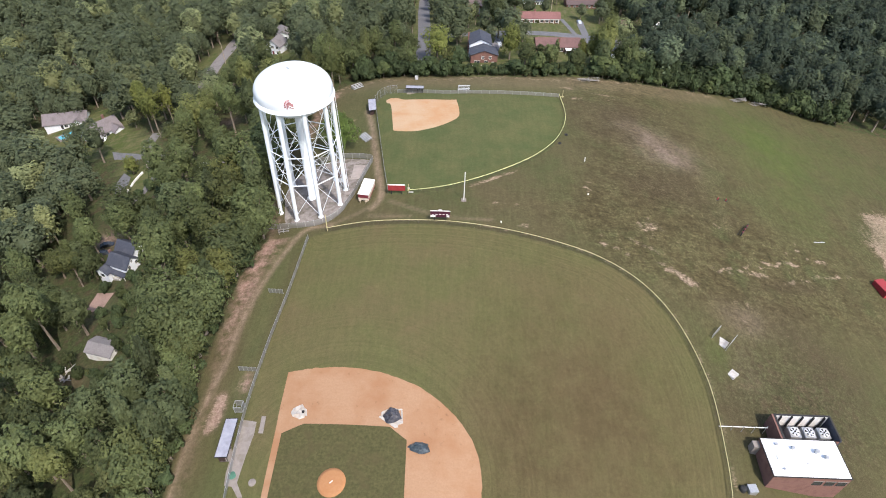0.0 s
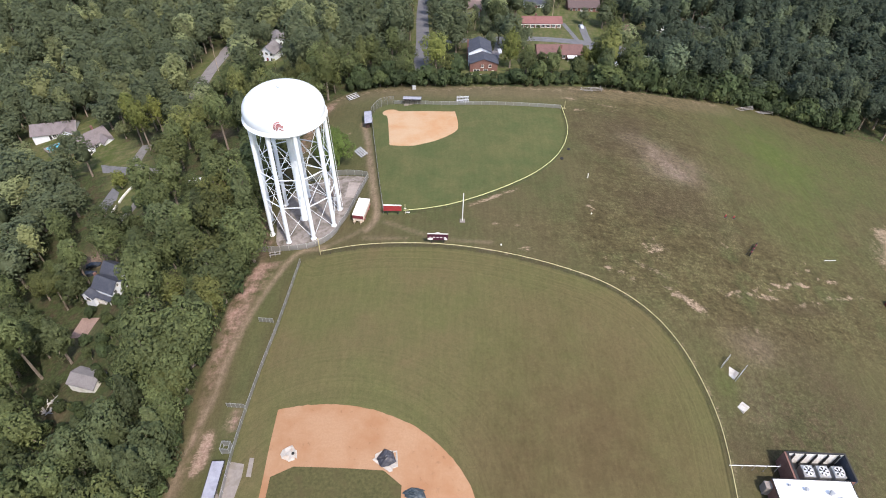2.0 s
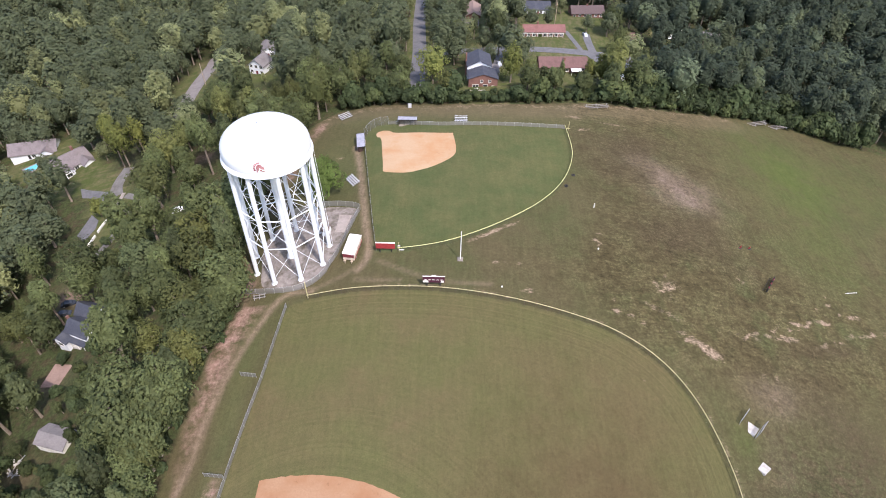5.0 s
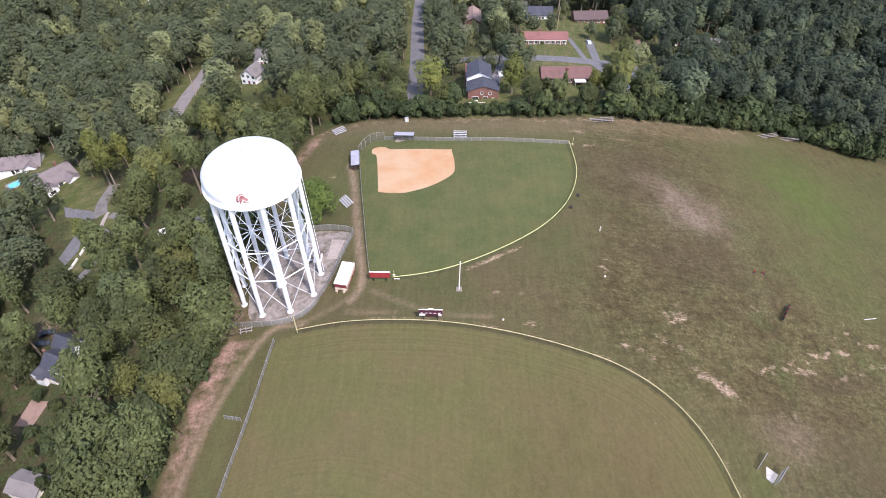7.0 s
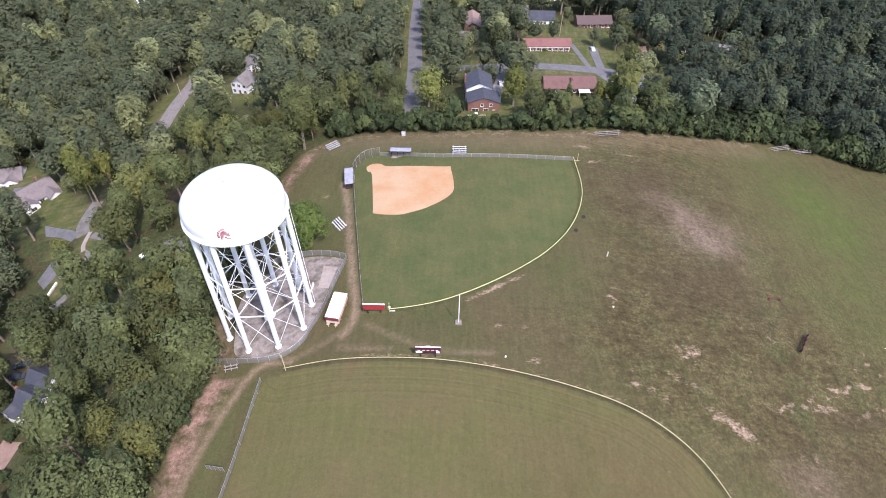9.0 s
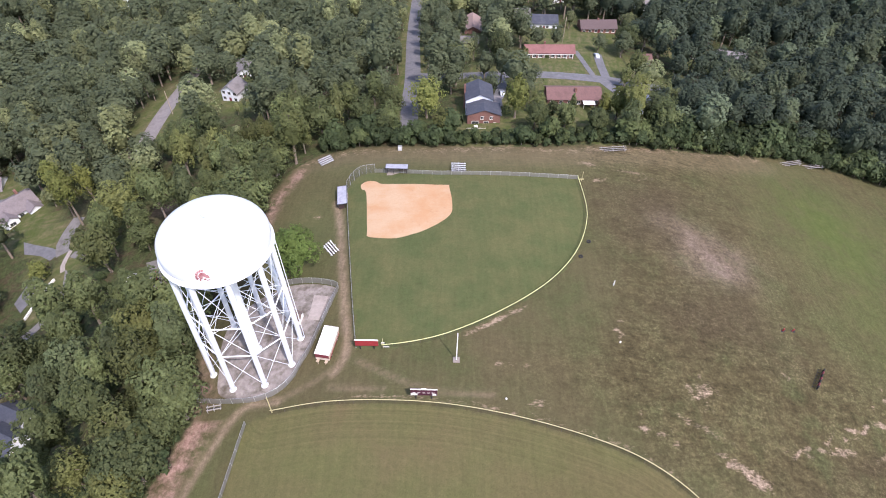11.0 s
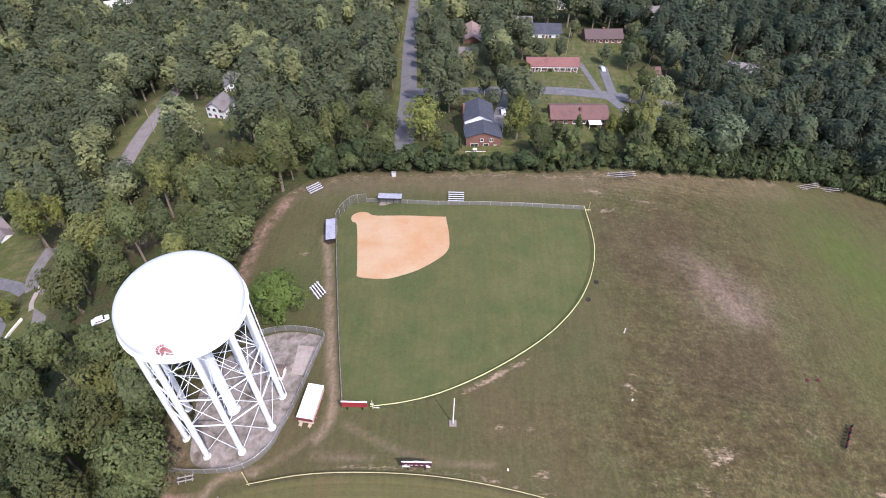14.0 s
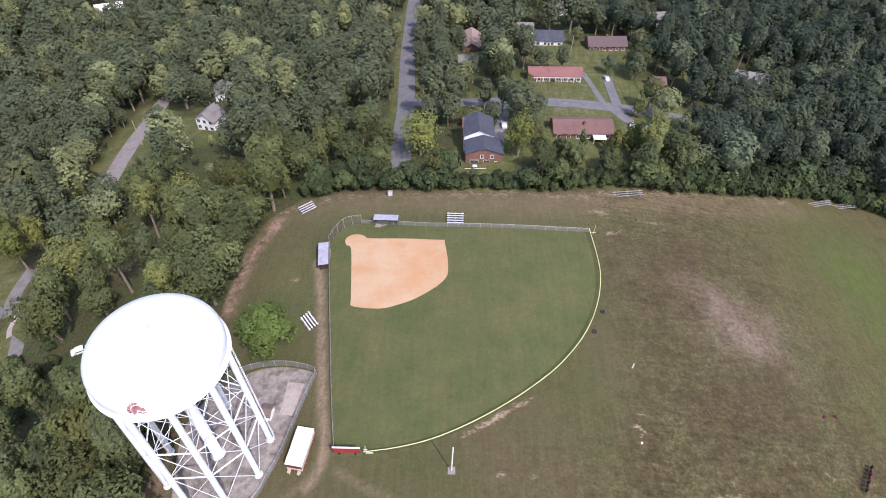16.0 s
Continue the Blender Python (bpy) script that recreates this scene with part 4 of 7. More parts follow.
def water_tower():
    base = gz(*TOWER)
    t = thing("water_tower", *TOWER, "white steel water tower with a domed tank on nine legs", "water tower", z=base)
    rim = 32.8 - base
    R = 10.5
    prof = [(0, rim - 5.2), (2.5, rim - 5.1), (5, rim - 4.6), (7.5, rim - 3.4), (9.2, rim - 2.0), (10.1, rim - 0.7), (R, rim)]
    prof += [(R + 0.02, rim + 0.8)] + [(R * math.cos(a), rim + WALL + DOME * math.sin(a)) for a in np.linspace(0.02, math.pi / 2 - 0.03, 22)] + [(0.0, rim + WALL + DOME)]
    part("tank", lathe(prof, 96), WHITE_STEEL, t, "glossy white domed tank shell")
    girder = [(R - 0.1, rim - 0.75), (R + 0.42, rim - 0.75), (R + 0.42, rim - 0.62), (R + 0.12, rim - 0.55), (R + 0.12, rim + 0.25), (R - 0.1, rim + 0.25)]
    part("ring_girder", lathe(girder, 96), WHITE_STEEL, t)
    part("riser", lathe([(1.5, -0.5), (1.5, 0.25), (1.05, 0.5), (1.05, rim - 6.4), (1.9, rim - 5.0)], 32), WHITE_STEEL, t, "wide white central riser pipe")
    part("roof_vent", lathe([(0.6, rim + 7.0), (0.6, rim + 7.5), (0.9, rim + 7.55), (0.7, rim + 7.8), (0, rim + 7.9)], 20), WHITE_STEEL, t)
    legs = []
    r0, r1, n = 10.6, 9.75, 9
    for k in range(n):
        a = radians(14.5 + 40 * k)
        foot = Vector((r0 * math.cos(a), r0 * math.sin(a), gz(TOWER[0] + r0 * math.cos(a), TOWER[1] + r0 * math.sin(a)) - base))
        top = Vector((r1 * math.cos(a), r1 * math.sin(a), rim - 0.3))
        legs.append((foot, top))
        bm = rodbm(foot - Vector((0, 0, 0.2)), top, 0.57, 0.57, 20)
        bmesh.ops.delete(bm, geom=[f for f in bm.faces if len(f.verts) > 4], context="FACES_ONLY")
        for f in bm.faces:
            f.smooth = True
        leg = part("leg", bm, WHITE_STEEL, t)
        plate = lathe([(0.86, -0.6), (0.86, 0.08), (0.8, 0.16), (0.62, 0.22), (0.58, 0.5), (0.5, 0.5)], 20)
        bmesh.ops.translate(plate, vec=foot, verts=plate.verts)
        part("base_plate", plate, WHITE_STEEL, leg, "round white base plate")

    def on(k, z):
        f, p = legs[k % n]
        return f + (p - f) * ((z - f.z) / (p.z - f.z))

    tiers = [1.0, 12.2, 21.5, rim - 1.2]
    for k in range(n):
        for z in tiers[1:3]:
            part("strut", rodbm(on(k, z), on(k + 1, z), 0.15, n=8), WHITE_STEEL, t)
        for a, b in zip(tiers[:-1], tiers[1:]):
            part("brace_rod", rodbm(on(k, a), on(k + 1, b), 0.068, n=6), WHITE_STEEL, t)
            part("brace_rod", rodbm(on(k + 1, a), on(k, b), 0.068, n=6), WHITE_STEEL, t)
        for z in tiers[1:3]:
            p = on(k, z)
            part("spoke_rod", rodbm(p, Vector((0, 0, p.z)), 0.06, n=6), WHITE_STEEL, t)
    # ladder on one leg
    bm = bmesh.new()
    f, p = legs[0]
    off = Vector((math.cos(radians(16)), math.sin(radians(16)), 0)) * 0.95
    side = Vector((-off.y, off.x, 0)).normalized() * 0.28
    for s in (-1, 1):
        rod(bm, f + off + side * s, p + off + side * s, 0.05, n=5)
    for k in range(60):
        q = f + (p - f) * ((k + 0.5) / 60) + off
        rod(bm, q - side, q + side, 0.03, n=4)
    part("ladder", bm, WHITE_STEEL, t)
    # faded emblem: plain curved patches on the tank's flank
    bm = bmesh.new()

    def dome(az, z):
        s = min(0.999, max(0.0, (z - rim - WALL) / DOME))
        r = R * math.sqrt(1 - s * s) + 0.05
        return Vector((r * math.cos(az), r * math.sin(az), z + 0.02))

    def patch(u0, u1, z0, z1, lean=0.0):
        g = [[bm.verts.new(dome(radians(-84) + (u0 + (u1 - u0) * i / 4 + lean * j / 4) / R, rim + z0 + (z1 - z0) * j / 4)) for i in range(5)] for j in range(5)]
        for j in range(4):
            for i in range(4):
                bm.faces.new((g[j][i], g[j][i + 1], g[j + 1][i + 1], g[j + 1][i]))

    def sector(cu, cz, r0, r1, a0, a1, n=10):
        rows = [[bm.verts.new(dome(radians(-84) + (cu + r * math.cos(radians(a0 + (a1 - a0) * i / n))) / R, rim + cz + r * math.sin(radians(a0 + (a1 - a0) * i / n)))) for i in range(n + 1)] for r in (r0, r1)]
        for i in range(n):
            bm.faces.new((rows[0][i], rows[0][i + 1], rows[1][i + 1], rows[1][i]))

    for k in range(6):
        sector(0.0, 2.2, 0.86, 1.2 + 0.04 * k, 75 + 24 * k, 97 + 24 * k, 3)
    sector(0.05, 2.2, 0.02, 0.78, -35, 250, 18)
    patch(-0.75, -0.45, 1.05, 1.75, 0.1)
    patch(0.0, 0.45, 1.35, 1.75, 0.1)
    patch(0.5, 1.25, 1.15, 1.4, -0.2)
    patch(0.75, 1.15, 1.75, 2.5, -0.1)
    part("emblem", bm, FLOWER_RED, t, "faded red emblem patches on the white tank")
    # overflow elbow near one foot
    bm = bmesh.new()
    rod(bm, (11.9, 3.2, -0.2 - (base - gz(TOWER[0] + 12, TOWER[1] + 3))), (11.9, 3.2, 1.0), 0.3, n=12)
    rod(bm, (11.9, 3.2, 1.0), (12.9, 3.6, 1.0), 0.3, n=12)
    part("drain_elbow", bm, WHITE_STEEL, t)
    return t


water_tower()

# ---- trees ----
def round_lump():
    """A rounded cube of 24 quads with shared corners."""
    vs, fs = {}, []
    for ax in range(3):
        for sgn in (-1, 1):
            grid = {}
            for i in range(3):
                for j in range(3):
                    p = [0, 0, 0]
                    p[ax], p[(ax + 1) % 3], p[(ax + 2) % 3] = sgn, (i - 1) * sgn, j - 1
                    grid[i, j] = vs.setdefault(tuple(p), len(vs))
            fs += [(grid[i, j], grid[i + 1, j], grid[i + 1, j + 1], grid[i, j + 1]) for i in range(2) for j in range(2)]
    v = np.array(list(vs), float)
    return v / np.linalg.norm(v, axis=1)[:, None] * 0.78, np.array(fs)


ROUND_LUMP = round_lump()


def crown_arrays(g, R, z0, z1, lobes, leaves, size, taper=0.0, up=0.35, stray=0.38):
    """Leaf clumps over a crown that bulges in boughs; R: crown radius; z0..z1: its height."""
    cz, hz = (z0 + z1) / 2, (z1 - z0) / 2
    heads = g.normal(size=(lobes, 3))
    heads[:, 2] += 0.3
    heads /= np.linalg.norm(heads, axis=1)[:, None]
    reach = g.uniform(0.82, 1.14, lobes)
    width = math.sqrt(4 * math.pi / lobes) * 0.62
    tones = g.random(lobes)
    half = np.array([R, R, hz])

    def place(p):
        q = p * half
        shrink = 1 - taper * np.clip(p[:, 2] * 0.5 + 0.5, 0, 1)
        return np.stack([q[:, 0] * shrink, q[:, 1] * shrink, q[:, 2] + cz], 1)

    core = ROUND_LUMP[0] / 0.78 * 0.54
    verts = [place(core) + g.normal(0, R * 0.05, core.shape)]
    d = g.normal(size=(leaves, 3))
    d[:, 2] += up
    d /= np.linalg.norm(d, axis=1)[:, None]
    near = d @ heads.T
    k = np.argmax(near, axis=1)
    away = np.arccos(np.clip(near[np.arange(leaves), k], -1, 1)) / width
    swell = np.clip(1 - away ** 2, -0.5, 1)
    depth = g.uniform(0.88, 1.04, leaves)
    P = place(d * ((0.68 + 0.32 * swell) * reach[k] * depth)[:, None])
    n = d * np.array([1, 1, 1.3]) + np.array([0, 0, 0.3]) + 0.75 * (d - heads[k]) / max(width, 0.2) + g.normal(0, stray, d.shape)
    n /= np.linalg.norm(n, axis=1)[:, None]
    a = np.cross(n, g.normal(size=n.shape))
    a /= np.linalg.norm(a, axis=1)[:, None]
    b = np.cross(n, a)
    s = size * g.uniform(0.55, 1.35, (leaves, 1))
    lift = n * s * g.uniform(-0.25, 0.25, (leaves, 1))
    corners = np.stack([P - a * s * g.uniform(0.7, 1.2, s.shape), P - b * s * g.uniform(0.35, 0.8, s.shape) + lift, P + a * s * g.uniform(0.7, 1.2, s.shape), P + b * s * g.uniform(0.35, 0.8, s.shape) + lift], 1)
    verts.append(corners.reshape(-1, 3))
    quads = [ROUND_LUMP[1], np.arange(4 * leaves).reshape(-1, 4) + len(core)]
    # inner core gets one fixed darker tone, leaves a random tone per bough
    bough = np.concatenate([np.full(len(core), 0.2), np.repeat(tones[k], 4)])
    return np.concatenate(verts), np.concatenate(quads), place(heads * 0.7), reach * R * 0.3, bough


def tube(points, radii, n=6):
    """A tapered limb of quads through points."""
    points, vs, fs = np.asarray(points, float), [], []
    for p, r in zip(points, radii):
        for k in range(n):
            vs.append(p + r * np.array([math.cos(2 * math.pi * k / n), math.sin(2 * math.pi * k / n), 0]))
    for i in range(len(points) - 1):
        for k in range(n):
            fs.append((i * n + k, i * n + (k + 1) % n, i * n + n + (k + 1) % n, i * n + n + k))
    return np.array(vs), np.array(fs)


def trunk_arrays(g, z_top, r, targets, n=6):
    vs, fs, o = [], [], 0
    bend = g.normal(0, 0.25, 2)
    stem = [(0, 0, -0.6), (0, 0, 0.4), (bend[0] * 0.5, bend[1] * 0.5, z_top * 0.5), (bend[0], bend[1], z_top)]
    lines = [(stem, [r * 1.5, r * 1.1, r * 0.8, r * 0.35])]
    for c in targets:
        z = g.uniform(0.4, 0.8) * z_top
        lines.append(([(bend[0] * 0.6, bend[1] * 0.6, z), (c[0] * 0.5, c[1] * 0.5, (z + c[2]) / 2 + 0.3), tuple(c)], [r * 0.4, r * 0.28, r * 0.12]))
    for p, q in lines:
        v, f = tube(p, q, n)
        vs.append(v)
        fs.append(f + o)
        o += len(v)
    return np.concatenate(vs), np.concatenate(fs)


TREE_FORMS = []  # crown radius, crown base, top, lumps, taper
TREE_FORMS += [(5.4, 2.0, 15.5, 36, 0.1), (6.4, 2.5, 17.0, 46, 0.0), (4.8, 2.0, 17.5, 34, 0.25), (5.8, 1.5, 14.5, 40, 0.1)]
TREE_FORMS += [(4.4, 7.0, 20.0, 30, 0.35), (4.8, 7.5, 21.0, 32, 0.25)]


def tree_variant(form, seed, leaves, size, leaf):
    g = np.random.default_rng(seed)
    R, z0, z1, lobes, taper = form
    v, f, cs, rs, q = crown_arrays(g, R, z0, z1, lobes, leaves, size, taper)
    tv, tf = trunk_arrays(g, z1 * 0.8, 0.16 + R * 0.035, cs[np.argsort(-rs)[:6]])
    ob = new("tree")
    crown = new("crown", raw_mesh("crown", v, f, [leaf], tint=np.zeros(len(v)), bough=q))
    trunk = new("trunk", raw_mesh("trunk", tv, tf, [BARK]))
    crown.parent = trunk.parent = ob
    return ob


def shrub_variant(seed, leaf, leaves=420):
    g = np.random.default_rng(seed)
    v, f, cs, rs, q = crown_arrays(g, 2.3, 0.2, 4.2, 14, leaves, 0.34, 0.2)
    tv, tf = trunk_arrays(g, 2.0, 0.07, cs[:4], 5)
    ob = new("shrub")
    crown = new("crown", raw_mesh("crown", v, f, [leaf], tint=np.zeros(len(v)), bough=q))
    trunk = new("trunk", raw_mesh("trunk", tv, tf, [BARK]))
    crown.parent = trunk.parent = ob
    return ob


def scatter(g, x0, x1, y0, y1, gap, tries):
    """Loosely even random places."""
    cell, pts = {}, []
    for _ in range(tries):
        x, y = g.uniform(x0, x1), g.uniform(y0, y1)
        i, j = int(x // gap), int(y // gap)
        if any((x - px) ** 2 + (y - py) ** 2 < gap * gap for a in (-1, 0, 1) for b in (-1, 0, 1) for px, py in cell.get((i + a, j + b), ())):
            continue
        cell.setdefault((i, j), []).append((x, y))
        pts.append((x, y))
    return np.array(pts)


def make_woods():
    g = np.random.default_rng(21)
    pts = scatter(g, -320, 320, 42, 446, 6.3, 28000)
    ok = in_woods(pts[:, 0], pts[:, 1]) & ~cleared(pts[:, 0], pts[:, 1], 1.6) & (np.hypot(pts[:, 0] + 41, pts[:, 1] - 142) > 16)
    ok &= ~in_edge(pts[:, 0], pts[:, 1])
    for cx, cy, r in ((-4.5, 248, 8), (27.2, 246.5, 7), (80.5, 287, 5), (65.5, 252, 5), (84, 321, 7), (-116, 203, 5), (-121.5, 208, 5), (-111, 207.5, 5)):
        ok &= np.hypot(pts[:, 0] - cx, pts[:, 1] - cy) > r
    row = np.arange(47, 214, 5.0)
    rim = np.interp(row, [p[0] for p in WOODS_LEFT], [p[1] for p in WOODS_LEFT]) - 2.2 + g.normal(0, 0.7, len(row))
    rim = np.stack([rim, row + g.normal(0, 0.8, len(row))], 1)
    pts = np.concatenate([pts[ok], rim[np.hypot(rim[:, 0] + 41, rim[:, 1] - 142) > 15.5]])
    x, y = pts[:, 0], pts[:, 1]
    reach = 82 + 0.59 * y
    pts = pts[np.abs(x) < reach]
    x, y = pts[:, 0], pts[:, 1]
    edge = np.where(y < 228, np.interp(y, [p[0] for p in WOODS_LEFT], [p[1] for p in WOODS_LEFT]) - x, y - np.interp(x, [p[0] for p in WOODS_TOP], [p[1] for p in WOODS_TOP]))
    order = np.argsort(np.hypot(x, np.maximum(y - 100, 0)) + 0.5 * edge)
    models = [tree_variant(TREE_FORMS[k % 6], 40 + k, 2200 if k % 6 < 4 else 1950, 0.36, LEAF) for k in range(10)]
    darker_trees = [tree_variant((3.8, 1.0, 17.0, 40, 0.6), 55 + k, 1900, 0.36, DEEP_LEAF) for k in range(3)]
    darker_trees += [tree_variant((5.4, 1.0, 15.0, 34, 0.15), 58 + k, 2200, 0.36, DEEP_LEAF) for k in range(2)]
    for m in darker_trees:
        tagged(m, "dense dark blue-green tree on the lower slope", "tree", "trees along the field")
    for k, m in enumerate(models):
        tagged(m, ("broad dark green oak at the edge of the woods", "tall dark green pine at the edge of the woods")[k % 6 > 3], "tree", "trees along the field")
    young = cleared(x, y, 0.0, YOUNG)
    yards = cleared(x, y, 5.0)
    broad = len(models)
    models += darker_trees
    first = [True] * len(models)
    for i in order[:205]:
        k = int(g.integers(broad))
        if edge[i] < 9 and k % 6 > 3:
            k -= 4
        # below y = 82 most trees take the darker leaf material
        if g.random() < (0.75 if pts[i, 1] < 82 else 0.12):
            k = broad + int(g.integers(len(darker_trees)))
        s = g.uniform(0.72, 1.32) * (g.uniform(0.15, 0.36) if young[i] else 0.72 if yards[i] else 1.0)
        m = pose(pts[i, 0], pts[i, 1], gz(*pts[i]) - 0.1, g.uniform(-3, 3), g.uniform(-3, 3), g.uniform(0, 360)) @ Matrix.Diagonal((s * g.uniform(0.9, 1.1), s * g.uniform(0.9, 1.1), s * g.uniform(0.9, 1.15), 1))
        if first[k]:
            models[k].matrix_basis, first[k] = m, False
        else:
            o = copy_thing(models[k], pose(0, 0, 0))
            o.matrix_basis = m
    # all the rest as one wood
    low = []
    for k in range(24):
        h = np.random.default_rng(90 + k)
        R, z0, z1, lobes, taper = TREE_FORMS[k % 6]
        far = k > 11
        z0 = min(z0, 3.0)
        v, f, cs, rs, q = crown_arrays(h, R, z0, z1, 19 if far else 26, 520 if far else 820, 0.56 if far else 0.46, taper, 0.7, 0.40)
        tv, tf = trunk_arrays(h, z1 * 0.75, 0.16 + R * 0.035, cs[np.argsort(-rs)[: 1 if far else 2]], 4)
        low.append((np.concatenate([v, tv]), np.concatenate([f, tf + len(v)]), np.concatenate([np.zeros(len(f), int), np.ones(len(tf), int)]), np.concatenate([q, np.zeros(len(tv))])))
    V, F, I, T, B, o = [], [], [], [], [], 0
    for count, i in enumerate(order[205:]):
        v, f, idx, q = low[int(g.integers(12)) + (12 if count > 330 else 0)]
        a, s = g.uniform(0, 2 * math.pi), g.uniform(0.78, 1.22)
        s *= g.uniform(0.15, 0.36) if young[i] else 0.72 if yards[i] else 1.0
        c, d = math.cos(a) * s * 1.22, math.sin(a) * s * 1.22
        w = np.stack([v[:, 0] * c - v[:, 1] * d + pts[i, 0], v[:, 0] * d + v[:, 1] * c + pts[i, 1], v[:, 2] * s * g.uniform(0.85, 1.1) + gz(*pts[i])], 1)
        V.append(w)
        F.append(f + o)
        # past about x = 80 crowns switch to the darker leaves with painted haze
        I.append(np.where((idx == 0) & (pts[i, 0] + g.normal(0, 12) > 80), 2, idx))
        T.append(np.full(len(v), g.random()))
        B.append(q)
        o += len(v)
    woods = new("woods", raw_mesh("woods", np.concatenate(V), np.concatenate(F), [HAZED_WOODLAND, BARK, DARK_HAZED_WOOD], np.concatenate(I), np.concatenate(T), True, np.concatenate(B)))
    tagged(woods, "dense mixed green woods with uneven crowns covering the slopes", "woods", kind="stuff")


def in_edge(x, y):
    """The strip along the top treeline that is shrubs only."""
    top = y - np.interp(x, [p[0] for p in WOODS_TOP], [p[1] for p in WOODS_TOP])
    return (x > -40) & (top < np.where(x > 62, 2.0, 4.0))


def make_hedge():
    g = np.random.default_rng(33)
    models = [shrub_variant(60 + k, HEDGE_LEAF, 560) for k in range(4)]
    for m in models:
        tagged(m, "leafy green shrub in the hedge along the field edge", "shrub", "hedge along the field")
    spots = []
    for d in (1.2, 3.4, 5.6):
        for x in np.arange(-38, 190, 3.0):
            xx = x + g.uniform(-1, 1)
            spots.append((xx, float(np.interp(xx, [p[0] for p in WOODS_TOP], [p[1] for p in WOODS_TOP])) + d + g.uniform(-1.1, 1.1)))
    for y in np.arange(50, 126, 5.5):
        spots.append((float(np.interp(y, [p[0] for p in WOODS_LEFT], [p[1] for p in WOODS_LEFT])) - 0.5 + g.uniform(-1, 1), y))
    for cx, cy, a, b, turn in YOUNG:
        if cx < -70 and cy < 180:
            c, d = math.cos(radians(turn)), math.sin(radians(turn))
            for _ in range(int(a * b / 8.0)):
                u, v = g.uniform(-a, a), g.uniform(-b, b)
                px, py = cx + u * c - v * d, cy + u * d + v * c
                if not cleared(np.array(px), np.array(py), -1.0):
                    spots.append((px, py))
    for i, (x, y) in enumerate(spots):
        s = g.choice((0.7, 0.9, 1.15, 1.5, 1.9)) * g.uniform(0.85, 1.15)
        if x > 64:
            s = max(s * 1.25, 1.2)
        if 4 < x < 26 or 38 < x < 62:
            s = min(s, 0.9)
        if x < -70:
            s = min(s, 0.9)
        m = pose(x, y, gz(x, y) - 0.1, 0, 0, g.uniform(0, 360)) @ Matrix.Diagonal((s, s, s * g.uniform(0.8, 1.4), 1))
        o = models[i] if i < 4 else copy_thing(models[int(g.integers(4))], pose(0, 0, 0))
        o.matrix_basis = m


def tower_tree():
    ob = tree_variant((7.4, 0.6, 14.5, 48, 0.2), 77, 5200, 0.34, BRIGHT_LEAF)
    ob.matrix_basis = pose(-35.7, 169.0, gz(-35.7, 169.0))
    tagged(ob, "rounded bright green tree beside the fenced gravel yard", "tree")


